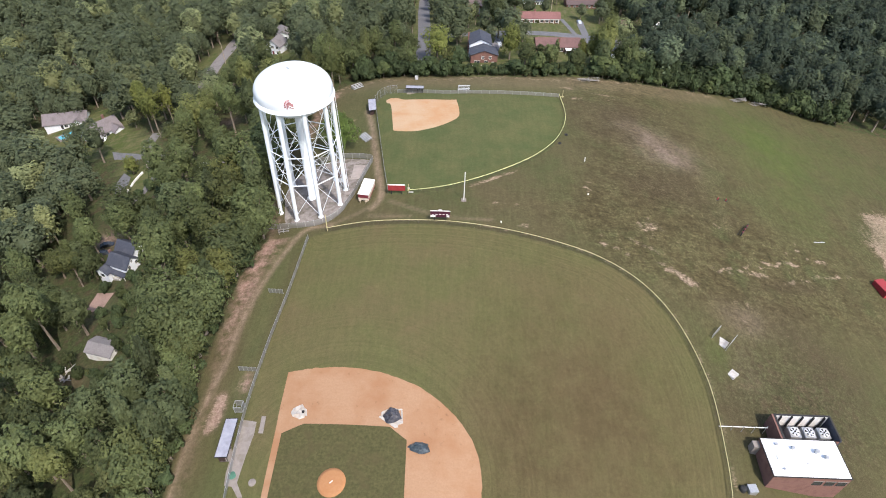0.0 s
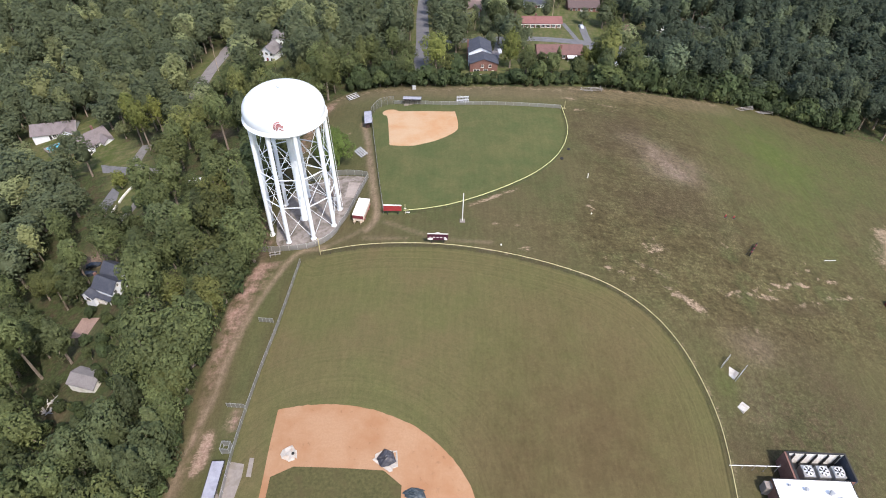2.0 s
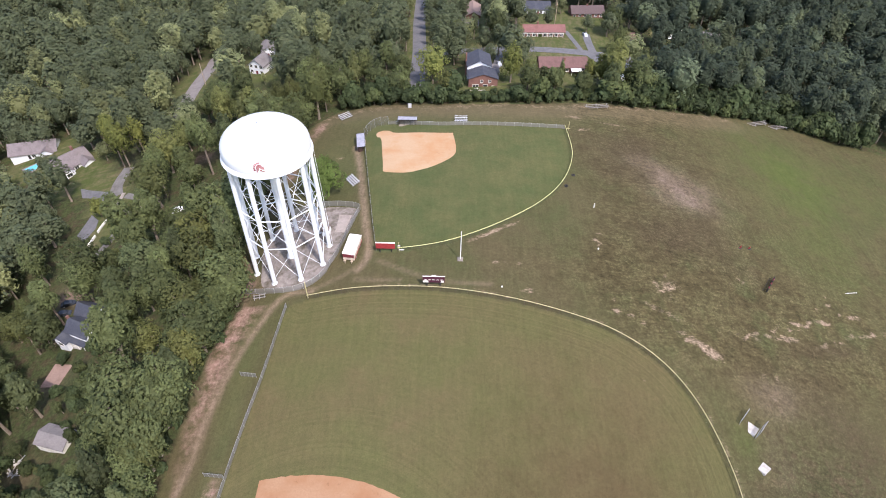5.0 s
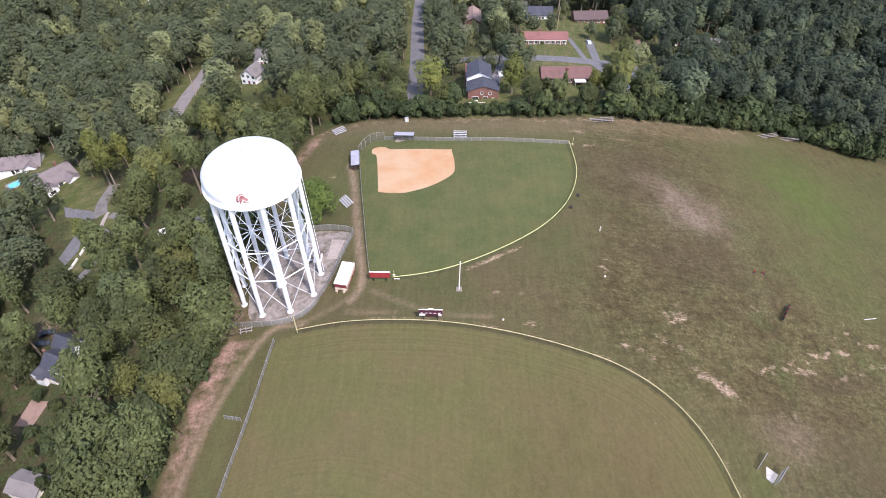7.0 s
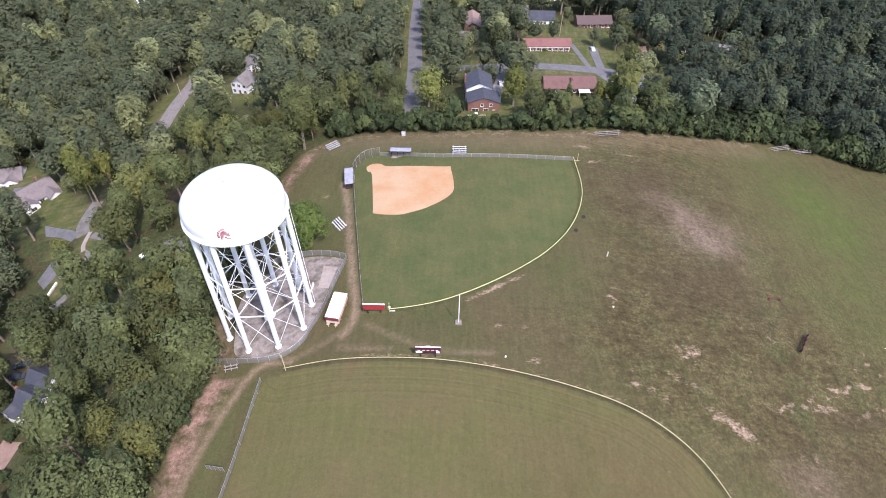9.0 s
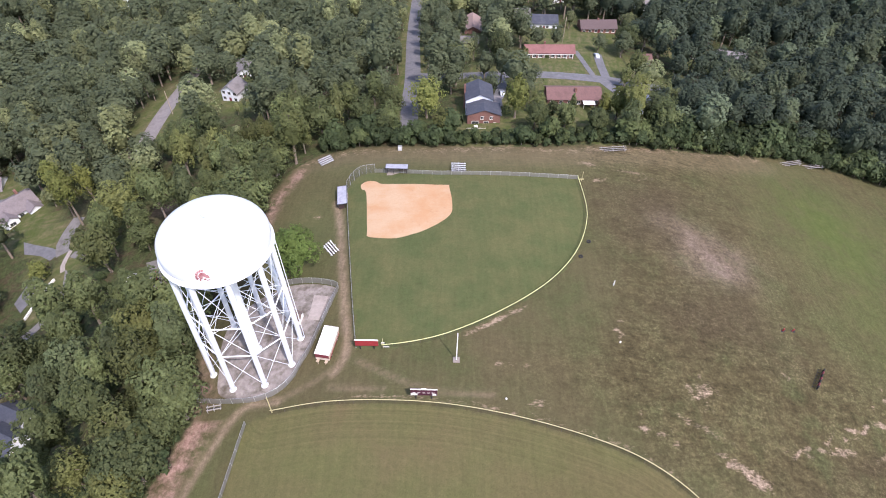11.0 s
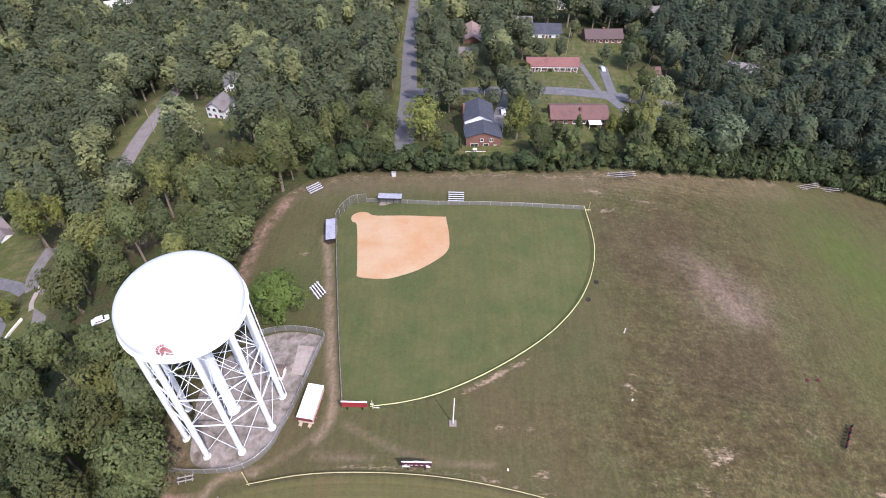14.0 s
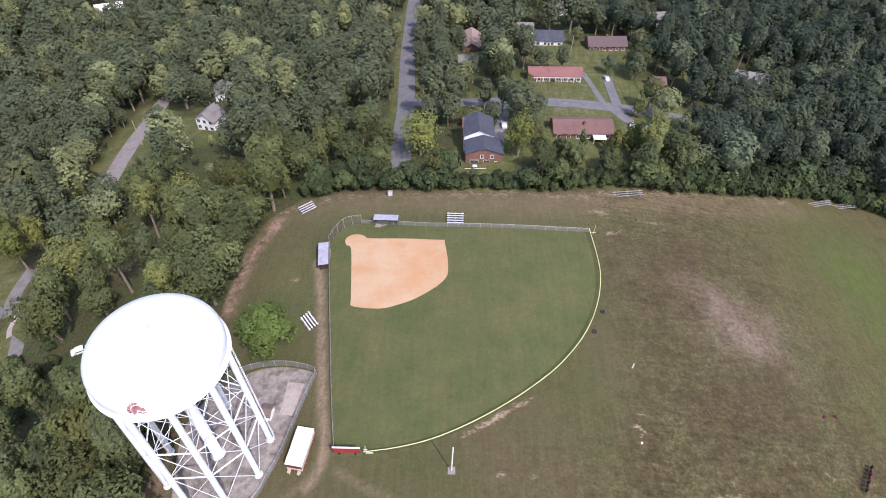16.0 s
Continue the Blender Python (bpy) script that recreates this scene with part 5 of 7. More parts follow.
def street_trees():
    for k, (x, y, form, leaf, label) in enumerate((
        (-4.5, 248, (8.0, 1.5, 17.0, 70, 0.1), YELLOW_LEAF, "large yellow-green oak beside the street"),
        (27.2, 246.5, (6.0, 0.6, 18.0, 60, 0.45), YELLOW_LEAF, "tall olive green tree beside the split-level house"),
        (80.5, 287, (5.0, 2.5, 14.0, 50, 0.2), LEAF, "dark green tree at the street corner"),
        (33.0, 281, (3.4, 0.5, 15.0, 44, 0.6), LEAF, "narrow dark conifer beside the street"),
        (65.0, 251, (5.2, 0.6, 14.0, 50, 0.3), YELLOW_LEAF, "olive green tree in a back garden"),
        (40.5, 247, (3.2, 0.5, 8.0, 30, 0.3), LEAF, "small dark green garden tree"),
        (57.0, 242, (3.4, 0.5, 8.5, 30, 0.3), LEAF, "small dark green garden tree"),
        (84.0, 321, (6.5, 2.0, 14.0, 60, 0.0), LEAF, "broad dull green tree beside the lawn"),
        (24.2, 298.0, (5.6, 1.5, 16.0, 56, 0.15), LEAF, "tall dark green tree at the end of the lawn"),
        (5.5, 283.0, (5.6, 1.5, 16.0, 54, 0.15), LEAF, "tall dark green tree beside the street"),
        (48.5, 251.5, (2.0, 0.3, 9.0, 26, 0.7), LEAF, "narrow dark conifer in a back garden"),
        (59.5, 250.0, (3.0, 0.8, 11.0, 36, 0.3), YELLOW_LEAF, "slender olive green garden tree"),
        (83.0, 258.0, (6.4, 1.0, 15.0, 60, 0.1), LEAF, "broad dark green tree behind the hedge"),
        (74.5, 279.5, (3.4, 1.0, 9.0, 36, 0.2), LEAF, "small rounded tree at the street corner"),
        (-118.9, 180.6, (3.7, 0.6, 8.0, 40, 0.2), YELLOW_LEAF, "round yellow-green tree beside the winding driveway"),
        (-116.0, 203.0, (4.6, 9.0, 23.0, 52, 0.3), YELLOW_LEAF, "tall yellow-green tree with bare pale trunk beside the driveway"),
        (-121.5, 208.0, (4.2, 9.0, 24.0, 50, 0.35), YELLOW_LEAF, "tall yellow-green tree with bare pale trunk beside the driveway"),
        (-111.0, 207.5, (4.0, 8.0, 21.0, 46, 0.35), YELLOW_LEAF, "tall yellow-green tree with bare pale trunk beside the driveway"),
        (44.5, 241.5, (4.2, 1.0, 10.0, 40, 0.15), LEAF, "dark green garden tree behind the hedge"),
        (55.0, 239.0, (4.4, 0.8, 9.5, 40, 0.1), LEAF, "dark green garden tree behind the hedge"),
        (-108.0, 125.0, (5.2, 1.0, 13.0, 50, 0.15), LEAF, "dense dark green tree beside the white gabled house"),
        (-113.0, 131.0, (4.6, 1.0, 12.0, 46, 0.15), DEEP_LEAF, "dense dark green tree beside the white gabled house"),
        (46.5, 306.5, (1.6, 0.1, 2.0, 10, 0.0), LEAF, "low rounded shrub in front of the porch"),
    )):
        ob = tree_variant(form, 200 + k, 2200 if form[0] > 4 else 700, 0.4, leaf)
        ob.matrix_basis = pose(x, y, gz(x, y) - 0.1)
        tagged(ob, label, "shrub" if form[0] < 2 else "tree")


make_woods()
make_hedge()
tower_tree()
street_trees()

# ---- fences ----
def on_ground(x, y, h=0.0):
    return Vector((x, y, gz(x, y) + h))


def fence(name, pts, height, gap, label, cap=None, cap_r=0.09, closed=False, post_r=0.045, see=None, post_mat=None):
    line = spline(pts, gap, closed)
    t = tagged(new(name), label, "fence")
    o = line[0]
    t.matrix_world = pose(o[0], o[1], gz(*o))
    inv = Vector((o[0], o[1], gz(*o)))
    post = finish("post", rodbm((0, 0, -0.3), (0, 0, height + 0.06), post_r, n=6), post_mat or GALV)
    for x, y in line:
        put("post", post, t, Matrix.Translation(on_ground(x, y) - inv))
    fine = spline(pts, gap / 2, closed)
    bm = bmesh.new()
    prev = None
    for x, y in fine:
        a, b = bm.verts.new(on_ground(x, y, 0.04) - inv), bm.verts.new(on_ground(x, y, height) - inv)
        if prev:
            bm.faces.new((prev[0], a, b, prev[1]))
        prev = (a, b)
    part("chain_link_cloth", bm, see or WIRE, t, "grey galvanised wire mesh")
    bm = bmesh.new()
    for p, q in zip(fine[:-1], fine[1:]):
        rod(bm, on_ground(*p, height) - inv, on_ground(*q, height) - inv, cap_r if cap else 0.035, n=6)
    part("top_cap" if cap else "top_rail", bm, cap or GALV, t, "pale yellow safety cap" if cap else "")
    return t


fence("outfield_fence", BALL_FENCE, 1.7, 3.0, "curved chain-link outfield fence with a pale yellow cap", YELLOW, 0.08, post_r=0.03, see=DARK_MESH, post_mat=DUGOUT_BROWN)
fence("foul_line_fence", LEFT_FENCE, 1.7, 3.0, "long grey chain-link fence beside the baseball field")
fence("gate_fence", [(-42.0, 103.8), (-46.0, 104.6)], 1.7, 1.0, "short chain-link cross fence beside a dirt path")
fence("gate_fence", [(-43.5, 80.2), (-48.0, 80.9)], 1.7, 1.1, "short chain-link cross fence beside a dirt path")
fence("softball_outfield_fence", SOFT_ARC, 1.5, 3.0, "curved softball outfield fence with a bright yellow cap", surface("bright_yellow_cap", (0.58, 0.58, 0.25), (0.66, 0.66, 0.33), 3.0, 0.5), 0.08, post_r=0.03, see=DARK_MESH, post_mat=DUGOUT_BROWN)
fence("softball_foul_fence", SOFT_LEFT, 1.5, 3.0, "straight chain-link fence along the softball foul line")
fence("softball_side_fence", SOFT_RIGHT, 1.5, 3.0, "straight grey chain-link fence behind the softball field")
fence("backstop", SOFT_BACK, 3.4, 2.6, "tall chain-link backstop behind home plate", post_r=0.05, see=mesh_wire("backstop_mesh", (0.3, 0.3, 0.3), 0.8))
fence("yard_fence", [(-29.6, 138.2), (-28.1, 142.2), (-26.7, 148.6), (-25.4, 154.7), (-24.3, 159.7), (-24.2, 161.8), (-30.4, 163.6), (-37.2, 163.6), (-44.0, 161.6)], 2.1, 2.6, "grey chain-link fence round the gravel yard")
fence("yard_fence", [(-56.0, 131.4), (-50.0, 130.2), (-44.0, 129.6), (-38.0, 129.7), (-33.6, 131.4), (-30.7, 134.8), (-29.6, 138.2)], 2.1, 2.6, "grey chain-link fence round the gravel yard")


def pole(name, x, y, h, r, mat, label, category, base=0.0):
    t = thing(name, x, y, label, category)
    part("pole", rodbm((0, 0, -0.3), (0, 0, h), r, r * 0.8, 10), mat, t)
    if base:
        part("base_block", boxbm(-base, -base, -0.2, base, base, 0.25, bevel=0.05), CONCRETE, t, "pale concrete base block")
    return t


pole("foul_pole", -33.7, 126.9, 6.2, 0.13, YELLOW, "pale yellow foul pole at the corner of the outfield fence", "foul pole")
pole("light_pole", 6.0, 139.6, 10.4, 0.14, WHITE_PAINT, "tall pale pole on a concrete block beyond the softball fence", "pole", 0.75)
fp = pole("foul_pole", -10.9, 142.7, 3.6, 0.09, YELLOW, "short yellow foul pole with a white cross plate", "foul pole")
part("cross_plate", boxbm(-0.1, -0.05, 0.4, 1.4, 0.05, 0.75), WHITE_PAINT, fp)
part("cap_plate", boxbm(-0.35, -0.05, 1.9, 0.35, 0.05, 2.2), WHITE_PAINT, fp)
fp = pole("foul_pole", 45.4, 209.0, 3.6, 0.09, YELLOW, "short yellow foul pole at the fence corner", "foul pole")
part("cross_plate", boxbm(-0.9, -0.05, 0.6, 0.6, 0.05, 0.9), YELLOW, fp)


# ---- scoreboards ----
def scoreboard(name, x, y, w, z0, z1, face, label, sign):
    t = thing(name, x, y, label, "scoreboard")
    for s in (-0.3, 0.3):
        part("post", boxbm(s * w - 0.12, 0.05, -0.3, s * w + 0.12, 0.3, z1 - 0.3), DARK_PAINT, t)
    part("panel", boxbm(-w / 2, -0.12, z0, w / 2, 0.22, z1, bevel=0.03), face, t)
    part("top_cap", boxbm(-w / 2 - 0.05, -0.15, z1 + 0.003, w / 2 + 0.05, 0.1, z1 + (0.14 if sign else 0.3), bevel=0.03), WHITE_PAINT, t, "white header board")
    if sign:
        part("crest", boxbm(-0.55, -0.14, z1 + 0.144, 0.55, 0.0, z1 + 0.62, bevel=0.06), WHITE_PAINT, t)
        for k in range(5):
            part("score_window", boxbm(-w * 0.42 + k * w * 0.18, -0.15, z0 + 0.95, -w * 0.42 + k * w * 0.18 + w * 0.11, -0.12, z0 + 1.15), WHITE_PAINT, t)
        part("side_sign", boxbm(-w / 2 + 0.05, -0.15, z0 + 0.05, -w / 2 + 1.5, -0.122, z0 + 0.75), WHITE_PAINT, t)
        part("side_sign", boxbm(w / 2 - 1.0, -0.15, z0 + 0.05, w / 2 - 0.2, -0.122, z0 + 0.75), WHITE_PAINT, t)
    return t


scoreboard("scoreboard", -1.0, 129.6, 5.7, 1.7, 3.9, surface("dark_maroon_panel", (0.055, 0.014, 0.028), (0.075, 0.020, 0.038), 2.0, 0.5), "maroon baseball scoreboard with a white header on dark posts", True)
scoreboard("scoreboard", -14.6, 142.4, 5.3, 1.5, 3.5, RED_PAINT, "red softball scoreboard with a white top on dark posts", False)


# ---- dugouts and bleachers ----
def dugout(x, y, rz, w, d, label, wall):
    """Open to local -y; long side along local x."""
    t = thing("dugout", x, y, label, "dugout", rz)
    lo = -0.9
    part("back_wall", boxbm(-w / 2, d / 2 - 0.15, lo, w / 2, d / 2, 2.25), wall, t)
    for s in (-1, 1):
        part("side_wall", boxbm(s * (w / 2 - 0.16), -d / 2 + 0.5, lo, s * w / 2, d / 2 - 0.16, 2.25), wall, t)
    n = max(3, int(w // 2.4))
    for k in range(n + 1):
        px = -w / 2 + 0.12 + (w - 0.24) * k / n
        part("post", boxbm(px - 0.06, -d / 2 + 0.1, lo, px + 0.06, -d / 2 + 0.22, 2.5), DARK_PAINT, t)
    bm = boxbm(-w / 2 - 0.3, -d / 2 - 0.35, 0, w / 2 + 0.3, d / 2 + 0.35, 0.08)
    for v in bm.verts:
        v.co.z += 2.42 - v.co.y * 0.1
    part("roof", bm, ROOF_METAL, t, "pale blue-grey metal roof")
    for y0, y1 in ((-d / 2 - 0.47, -d / 2 - 0.352), (d / 2 + 0.352, d / 2 + 0.47)):
        bm = boxbm(-w / 2 - 0.42, y0, -0.22, w / 2 + 0.42, y1, 0.1)
        for v in bm.verts:
            v.co.z += 2.42 - v.co.y * 0.1
        part("fascia", bm, DARK_PAINT, t, "dark roof edge")
    for x0, x1 in ((-w / 2 - 0.42, -w / 2 - 0.302), (w / 2 + 0.302, w / 2 + 0.42)):
        bm = boxbm(x0, -d / 2 - 0.35, -0.22, x1, d / 2 + 0.35, 0.1)
        for v in bm.verts:
            v.co.z += 2.42 - v.co.y * 0.1
        part("fascia", bm, DARK_PAINT, t, "dark roof edge")
    part("bench", boxbm(-w / 2 + 0.4, d / 2 - 0.75, 0.38, w / 2 - 0.4, d / 2 - 0.35, 0.46), WOOD, t)
    for k in range(3):
        px = -w / 2 + 0.8 + (w - 1.6) * k / 2
        part("bench_leg", boxbm(px - 0.05, d / 2 - 0.7, lo, px + 0.05, d / 2 - 0.4, 0.38), DARK_PAINT, t)
    part("floor_slab", boxbm(-w / 2, -d / 2 - 0.6, lo, w / 2, d / 2 - 0.16, 0.06), CONCRETE, t)
    return t


dugout(-45.7, 62.7, 90.5, 8.3, 1.9, "dark-walled dugout with a pale blue-grey metal roof", DUGOUT_BROWN)
dugout(-12.6, 211.4, 0, 6.3, 1.8, "dark brown softball dugout with a grey metal roof", DUGOUT_BROWN)
dugout(-27.9, 197.2, 98, 7.4, 2.0, "dark brown softball dugout with a pale metal roof", DUGOUT_BROWN)


GREY_WOOD = surface("grey_wood", (0.21, 0.195, 0.18), (0.33, 0.31, 0.29), 2.0, 0.9)


def bleacher(x, y, rz, w, rows, label, seat=ALU):
    t = thing("bleacher", x, y, label, "bleacher", rz, group="bleachers round the fields")
    d = rows * 0.68
    plank = finish("seat_plank", boxbm(-w / 2, -0.15, 0, w / 2, 0.15, 0.05, bevel=0.012), seat)
    # dark colour stands in for the shaded gaps between the seat rows
    board = finish("foot_plank", boxbm(-w / 2, -0.13, 0, w / 2, 0.13, 0.04), DARK_PAINT)
    for k in range(rows):
        put("seat_plank", plank, t, pose(0, -d / 2 + 0.68 * k + 0.3, 0.42 + 0.24 * k))
        if k:
            put("foot_plank", board, t, pose(0, -d / 2 + 0.68 * k - 0.08, 0.18 + 0.22 * k))
    for s in (-0.42, 0, 0.42):
        bm = bmesh.new()
        rod(bm, (s * w, -d / 2, -0.3), (s * w, -d / 2, 0.42), 0.04, n=5)
        rod(bm, (s * w, d / 2, -0.3), (s * w, d / 2, 0.4 + 0.24 * rows), 0.04, n=5)
        rod(bm, (s * w, -d / 2, 0.35), (s * w, d / 2, 0.35 + 0.24 * rows), 0.04, n=5)
        rod(bm, (s * w, -d / 2, 0.0), (s * w, d / 2, 0.05), 0.04, n=5)
        part("frame", bm, GALV, t)
    return t


bleacher(6.8, 212.9, 0, 4.7, 5, "five-row aluminium bleacher behind the softball fence")
bleacher(-28.0, 175.8, -52, 4.7, 4, "four-row aluminium bleacher beside the worn path")
bleacher(-36.6, 219.4, 41, 4.8, 4, "four-row aluminium bleacher near the woods")
bleacher(59.5, 228.9, 8, 9.5, 3, "long low weathered bleacher against the hedge", GREY_WOOD)
bleacher(133.5, 246.0, 14, 11.0, 3, "long low weathered bleacher against the woods", GREY_WOOD)
bleacher(144.6, 248.4, 10, 11.0, 3, "long low weathered bleacher against the woods", GREY_WOOD)
bleacher(-47.2, 128.6, 14, 3.2, 2, "small two-row bench outside the gravel yard fence", GREY_WOOD)


# ---- trailer and sheds by the tower ----
def trailer(x, y, rz):
    t = thing("storage_trailer", x, y, "boxy trailer with a white roof, red end and wooden steps", "trailer", rz)
    w, l = 1.65, 3.9
    part("body", boxbm(-w, -l, 0.55, w, l, 2.75, bevel=0.06), CREAM, t, "cream sheet-metal sides")
    part("roof", boxbm(-w - 0.1, -l - 0.1, 2.754, w + 0.1, l + 0.1, 2.86, bevel=0.03), CREAM_ROOF, t, "rust-flecked white roof")
    part("end_panel", boxbm(-w + 0.05, -l - 0.06, 1.5, w - 0.05, -l - 0.002, 2.7), MAROON, t, "red panel across the end")
    for s in (-1, 1):
        part("stripe", boxbm(s * (w + 0.002), -l + 0.1, 0.7, s * (w + 0.02), l - 0.1, 1.2), RED_PAINT, t)
        part("awning_board", boxbm(s * w * 0.6 - 0.35, -l - 0.9, 0.75, s * w * 0.6 + 0.35, -l - 0.07, 0.82), WOOD, t)
        for q in (-2.2, 2.2):
            wheel = part("wheel", rodbm((s * (w - 0.25), q, 0.32), (s * w, q, 0.32), 0.4, n=16), BLACK_RUBBER, t)
            part("hub", rodbm((s * w, q, 0.32), (s * (w + 0.03), q, 0.32), 0.18, n=10), GALV, wheel)
    for s in (-0.9, 0.9):
        part("step_leg", boxbm(s - 0.06, -l - 0.85, -0.5, s + 0.06, -l - 0.7, 0.75), WOOD, t)
    for k in range(4):
        part("block", boxbm(-0.2, -l + 0.6 + k * 2.1, -0.5, 0.2, -l + 1.0 + k * 2.1, 0.55), CONCRETE, t)
    return t


trailer(-23.9, 143.2, -8.3)


def hut(name, x, y, rz, w, d, h, rise, wall, roof, label, category="shed", door=True):
    t = thing(name, x, y, label, category, rz)
    gable_block(t, 0, 0, w, d, -0.8, h, rise, wall, roof, 0.25)
    if door:
        part("door", boxbm(-0.45, -d / 2 - 0.04, 0, 0.45, -d / 2 - 0.003, 1.95), WHITE_PAINT, t)
    return t


def gable_block(t, cx, cy, w, d, z0, h, rise, wall, roof, eave=0.45, along="x"):
    """Walls with gables and a pitched roof; the ridge runs along local x or y."""
    sx, sy = (w / 2, d / 2) if along == "x" else (d / 2, w / 2)

    def P(a, b, z):
        return (cx + a, cy + b, z) if along == "x" else (cx - b, cy + a, z)

    bm = bmesh.new()
    w2, d2 = w / 2, d / 2
    base = [bm.verts.new(P(a, b, z0)) for a, b in ((-w2, -d2), (w2, -d2), (w2, d2), (-w2, d2))]
    top = [bm.verts.new(P(a, b, h)) for a, b in ((-w2, -d2), (w2, -d2), (w2, d2), (-w2, d2))]
    g0, g1 = bm.verts.new(P(-w2, 0, h + rise)), bm.verts.new(P(w2, 0, h + rise))
    bm.faces.new((base[0], base[1], top[1], top[0]))
    bm.faces.new((base[2], base[3], top[3], top[2]))
    bm.faces.new((base[1], base[2], top[2], g1, top[1]))
    bm.faces.new((base[3], base[0], top[0], g0, top[3]))
    bm.faces.new((top[0], top[1], g1, g0))
    bm.faces.new((top[2], top[3], g0, g1))
    bmesh.ops.recalc_face_normals(bm, faces=bm.faces)
    part("wall", bm, wall, t)
    slope = rise / d2
    for s in (-1, 1):
        bm = bmesh.new()
        e = d2 + eave
        q = [(-w2 - eave, 0, h + rise + 0.02), (w2 + eave, 0, h + rise + 0.02), (w2 + eave, s * e, h - slope * eave + 0.02), (-w2 - eave, s * e, h - slope * eave + 0.02)]
        lo = [bm.verts.new(P(*v)) for v in q]
        hi = [bm.verts.new(P(v[0], v[1], v[2] + 0.16)) for v in q]
        bm.faces.new(lo)
        bm.faces.new(hi)
        for k in range(4):
            bm.faces.new((lo[k], lo[(k + 1) % 4], hi[(k + 1) % 4], hi[k]))
        bmesh.ops.recalc_face_normals(bm, faces=bm.faces)
        part("roof", bm, roof, t)


hut("pump_hut", -32.6, 151.6, -8, 2.0, 2.6, 1.9, 0.7, WHITE_PAINT, surface("brown_shingle", (0.12, 0.09, 0.075), (0.17, 0.13, 0.11), 3.0, 0.9), "small white pump hut with a brown roof")


# ---- houses ----
def window(t, x, y, z, w, h, face):
    """A window on a wall that faces local -y, +y, -x or +x."""
    n = {"-y": (0, -1), "+y": (0, 1), "-x": (-1, 0), "+x": (1, 0)}[face]

    def slab(u0, u1, z0, z1, d0, d1):
        if n[0]:
            xs = sorted((x + n[0] * d0, x + n[0] * d1))
            return boxbm(xs[0], y + u0, z0, xs[1], y + u1, z1)
        ys = sorted((y + n[1] * d0, y + n[1] * d1))
        return boxbm(x + u0, ys[0], z0, x + u1, ys[1], z1)

    f = part("window", slab(-w / 2 - 0.12, w / 2 + 0.12, z - 0.12, z + h + 0.12, 0.0, 0.06), WHITE_PAINT, t, "white window frame")
    part("pane", slab(-w / 2, -0.03, z, z + h, 0.062, 0.075), PANE, f)
    part("pane", slab(0.03, w / 2, z, z + h, 0.062, 0.075), PANE, f)
    part("sill", slab(-w / 2 - 0.2, w / 2 + 0.2, z - 0.2, z - 0.124, 0.0, 0.14), WHITE_PAINT, f)


def house(name, x, y, rz, w, d, h, rise, wall, roof, label, along="x", windows=5, chimney=None, z=None, sides=("-y", "+y"), two=False, door=0.0):
    t = thing(name, x, y, label, "house", rz, z=z)
    gable_block(t, 0, 0, w, d, -2.5, h, rise, wall, roof, 0.5, along)
    sx, sy = (w / 2, d / 2) if along == "x" else (d / 2, w / 2)
    for face in sides:
        long = sx if face in ("-y", "+y") else sy
        for k in range(windows):
            u = -long + 2 * long * (k + 0.5) / windows
            for z0 in ((0.9, 3.5) if two else (0.9,)):
                if face == "-y" and abs(u - door) < 0.8 and z0 < 1:
                    continue
                window(t, *((u, (-sy if face == "-y" else sy)) if face in ("-y", "+y") else ((-sx if face == "-x" else sx), u)), z0, 1.2, 1.25, face)
    part("door", boxbm(door - 0.5, -sy - 0.06, 0, door + 0.5, -sy - 0.002, 2.05), MAROON, t)
    part("door_step", boxbm(door - 0.8, -sy - 0.9, -1.5, door + 0.8, -sy - 0.062, -0.02), CONCRETE, t)
    if chimney:
        part("chimney", boxbm(chimney[0] - 0.4, chimney[1] - 0.4, h - 1, chimney[0] + 0.4, chimney[1] + 0.4, h + rise + 0.8), BRICK_WALL, t)
    return t


RED_ROOF = surface("brick_red_roof", (0.17, 0.080, 0.075), (0.22, 0.108, 0.10), 2.0, 0.85, stain=(0.15, 0.072, 0.066), stain_scale=0.4)
h1 = house("ranch_house", 47.4, 309.6, 2, 21.4, 7.0, 3.1, 1.9, BRICK_WALL, RED_ROOF, "long brick ranch house with a red roof and white porch posts", windows=8, chimney=(-2, 1.5))
part("porch_slab", boxbm(-10.2, -5.0, -1.2, 10.2, -3.56, 0.1), CONCRETE, h1)
part("porch_beam", boxbm(-10.4, -4.05, 2.35, 10.4, -3.9, 2.6), WHITE_PAINT, h1)
for k in range(9):
    part("porch_post", boxbm(-10.1 + k * 2.525 - 0.13, -4.05, 0.1, -10.1 + k * 2.525 + 0.13, -3.9, 2.345), WHITE_PAINT, h1)
h2 = house("ranch_house", 50.5, 264.0, 2, 20.0, 9.2, 2.8, 2.3, BRICK_WALL, RED_SHINGLE, "long brick ranch house with a red-brown roof and white awning", windows=6, chimney=(0.5, -1.8), door=4.5)
part("awning", boxbm(3.0, -7.6, 2.35, 7.4, -4.65, 2.45), WHITE_ROOF, h2, "flat white patio awning")
for px in (3.2, 7.2):
    part("awning_post", boxbm(px - 0.06, -7.5, -1.0, px + 0.06, -7.38, 2.35), WHITE_PAINT, h2)


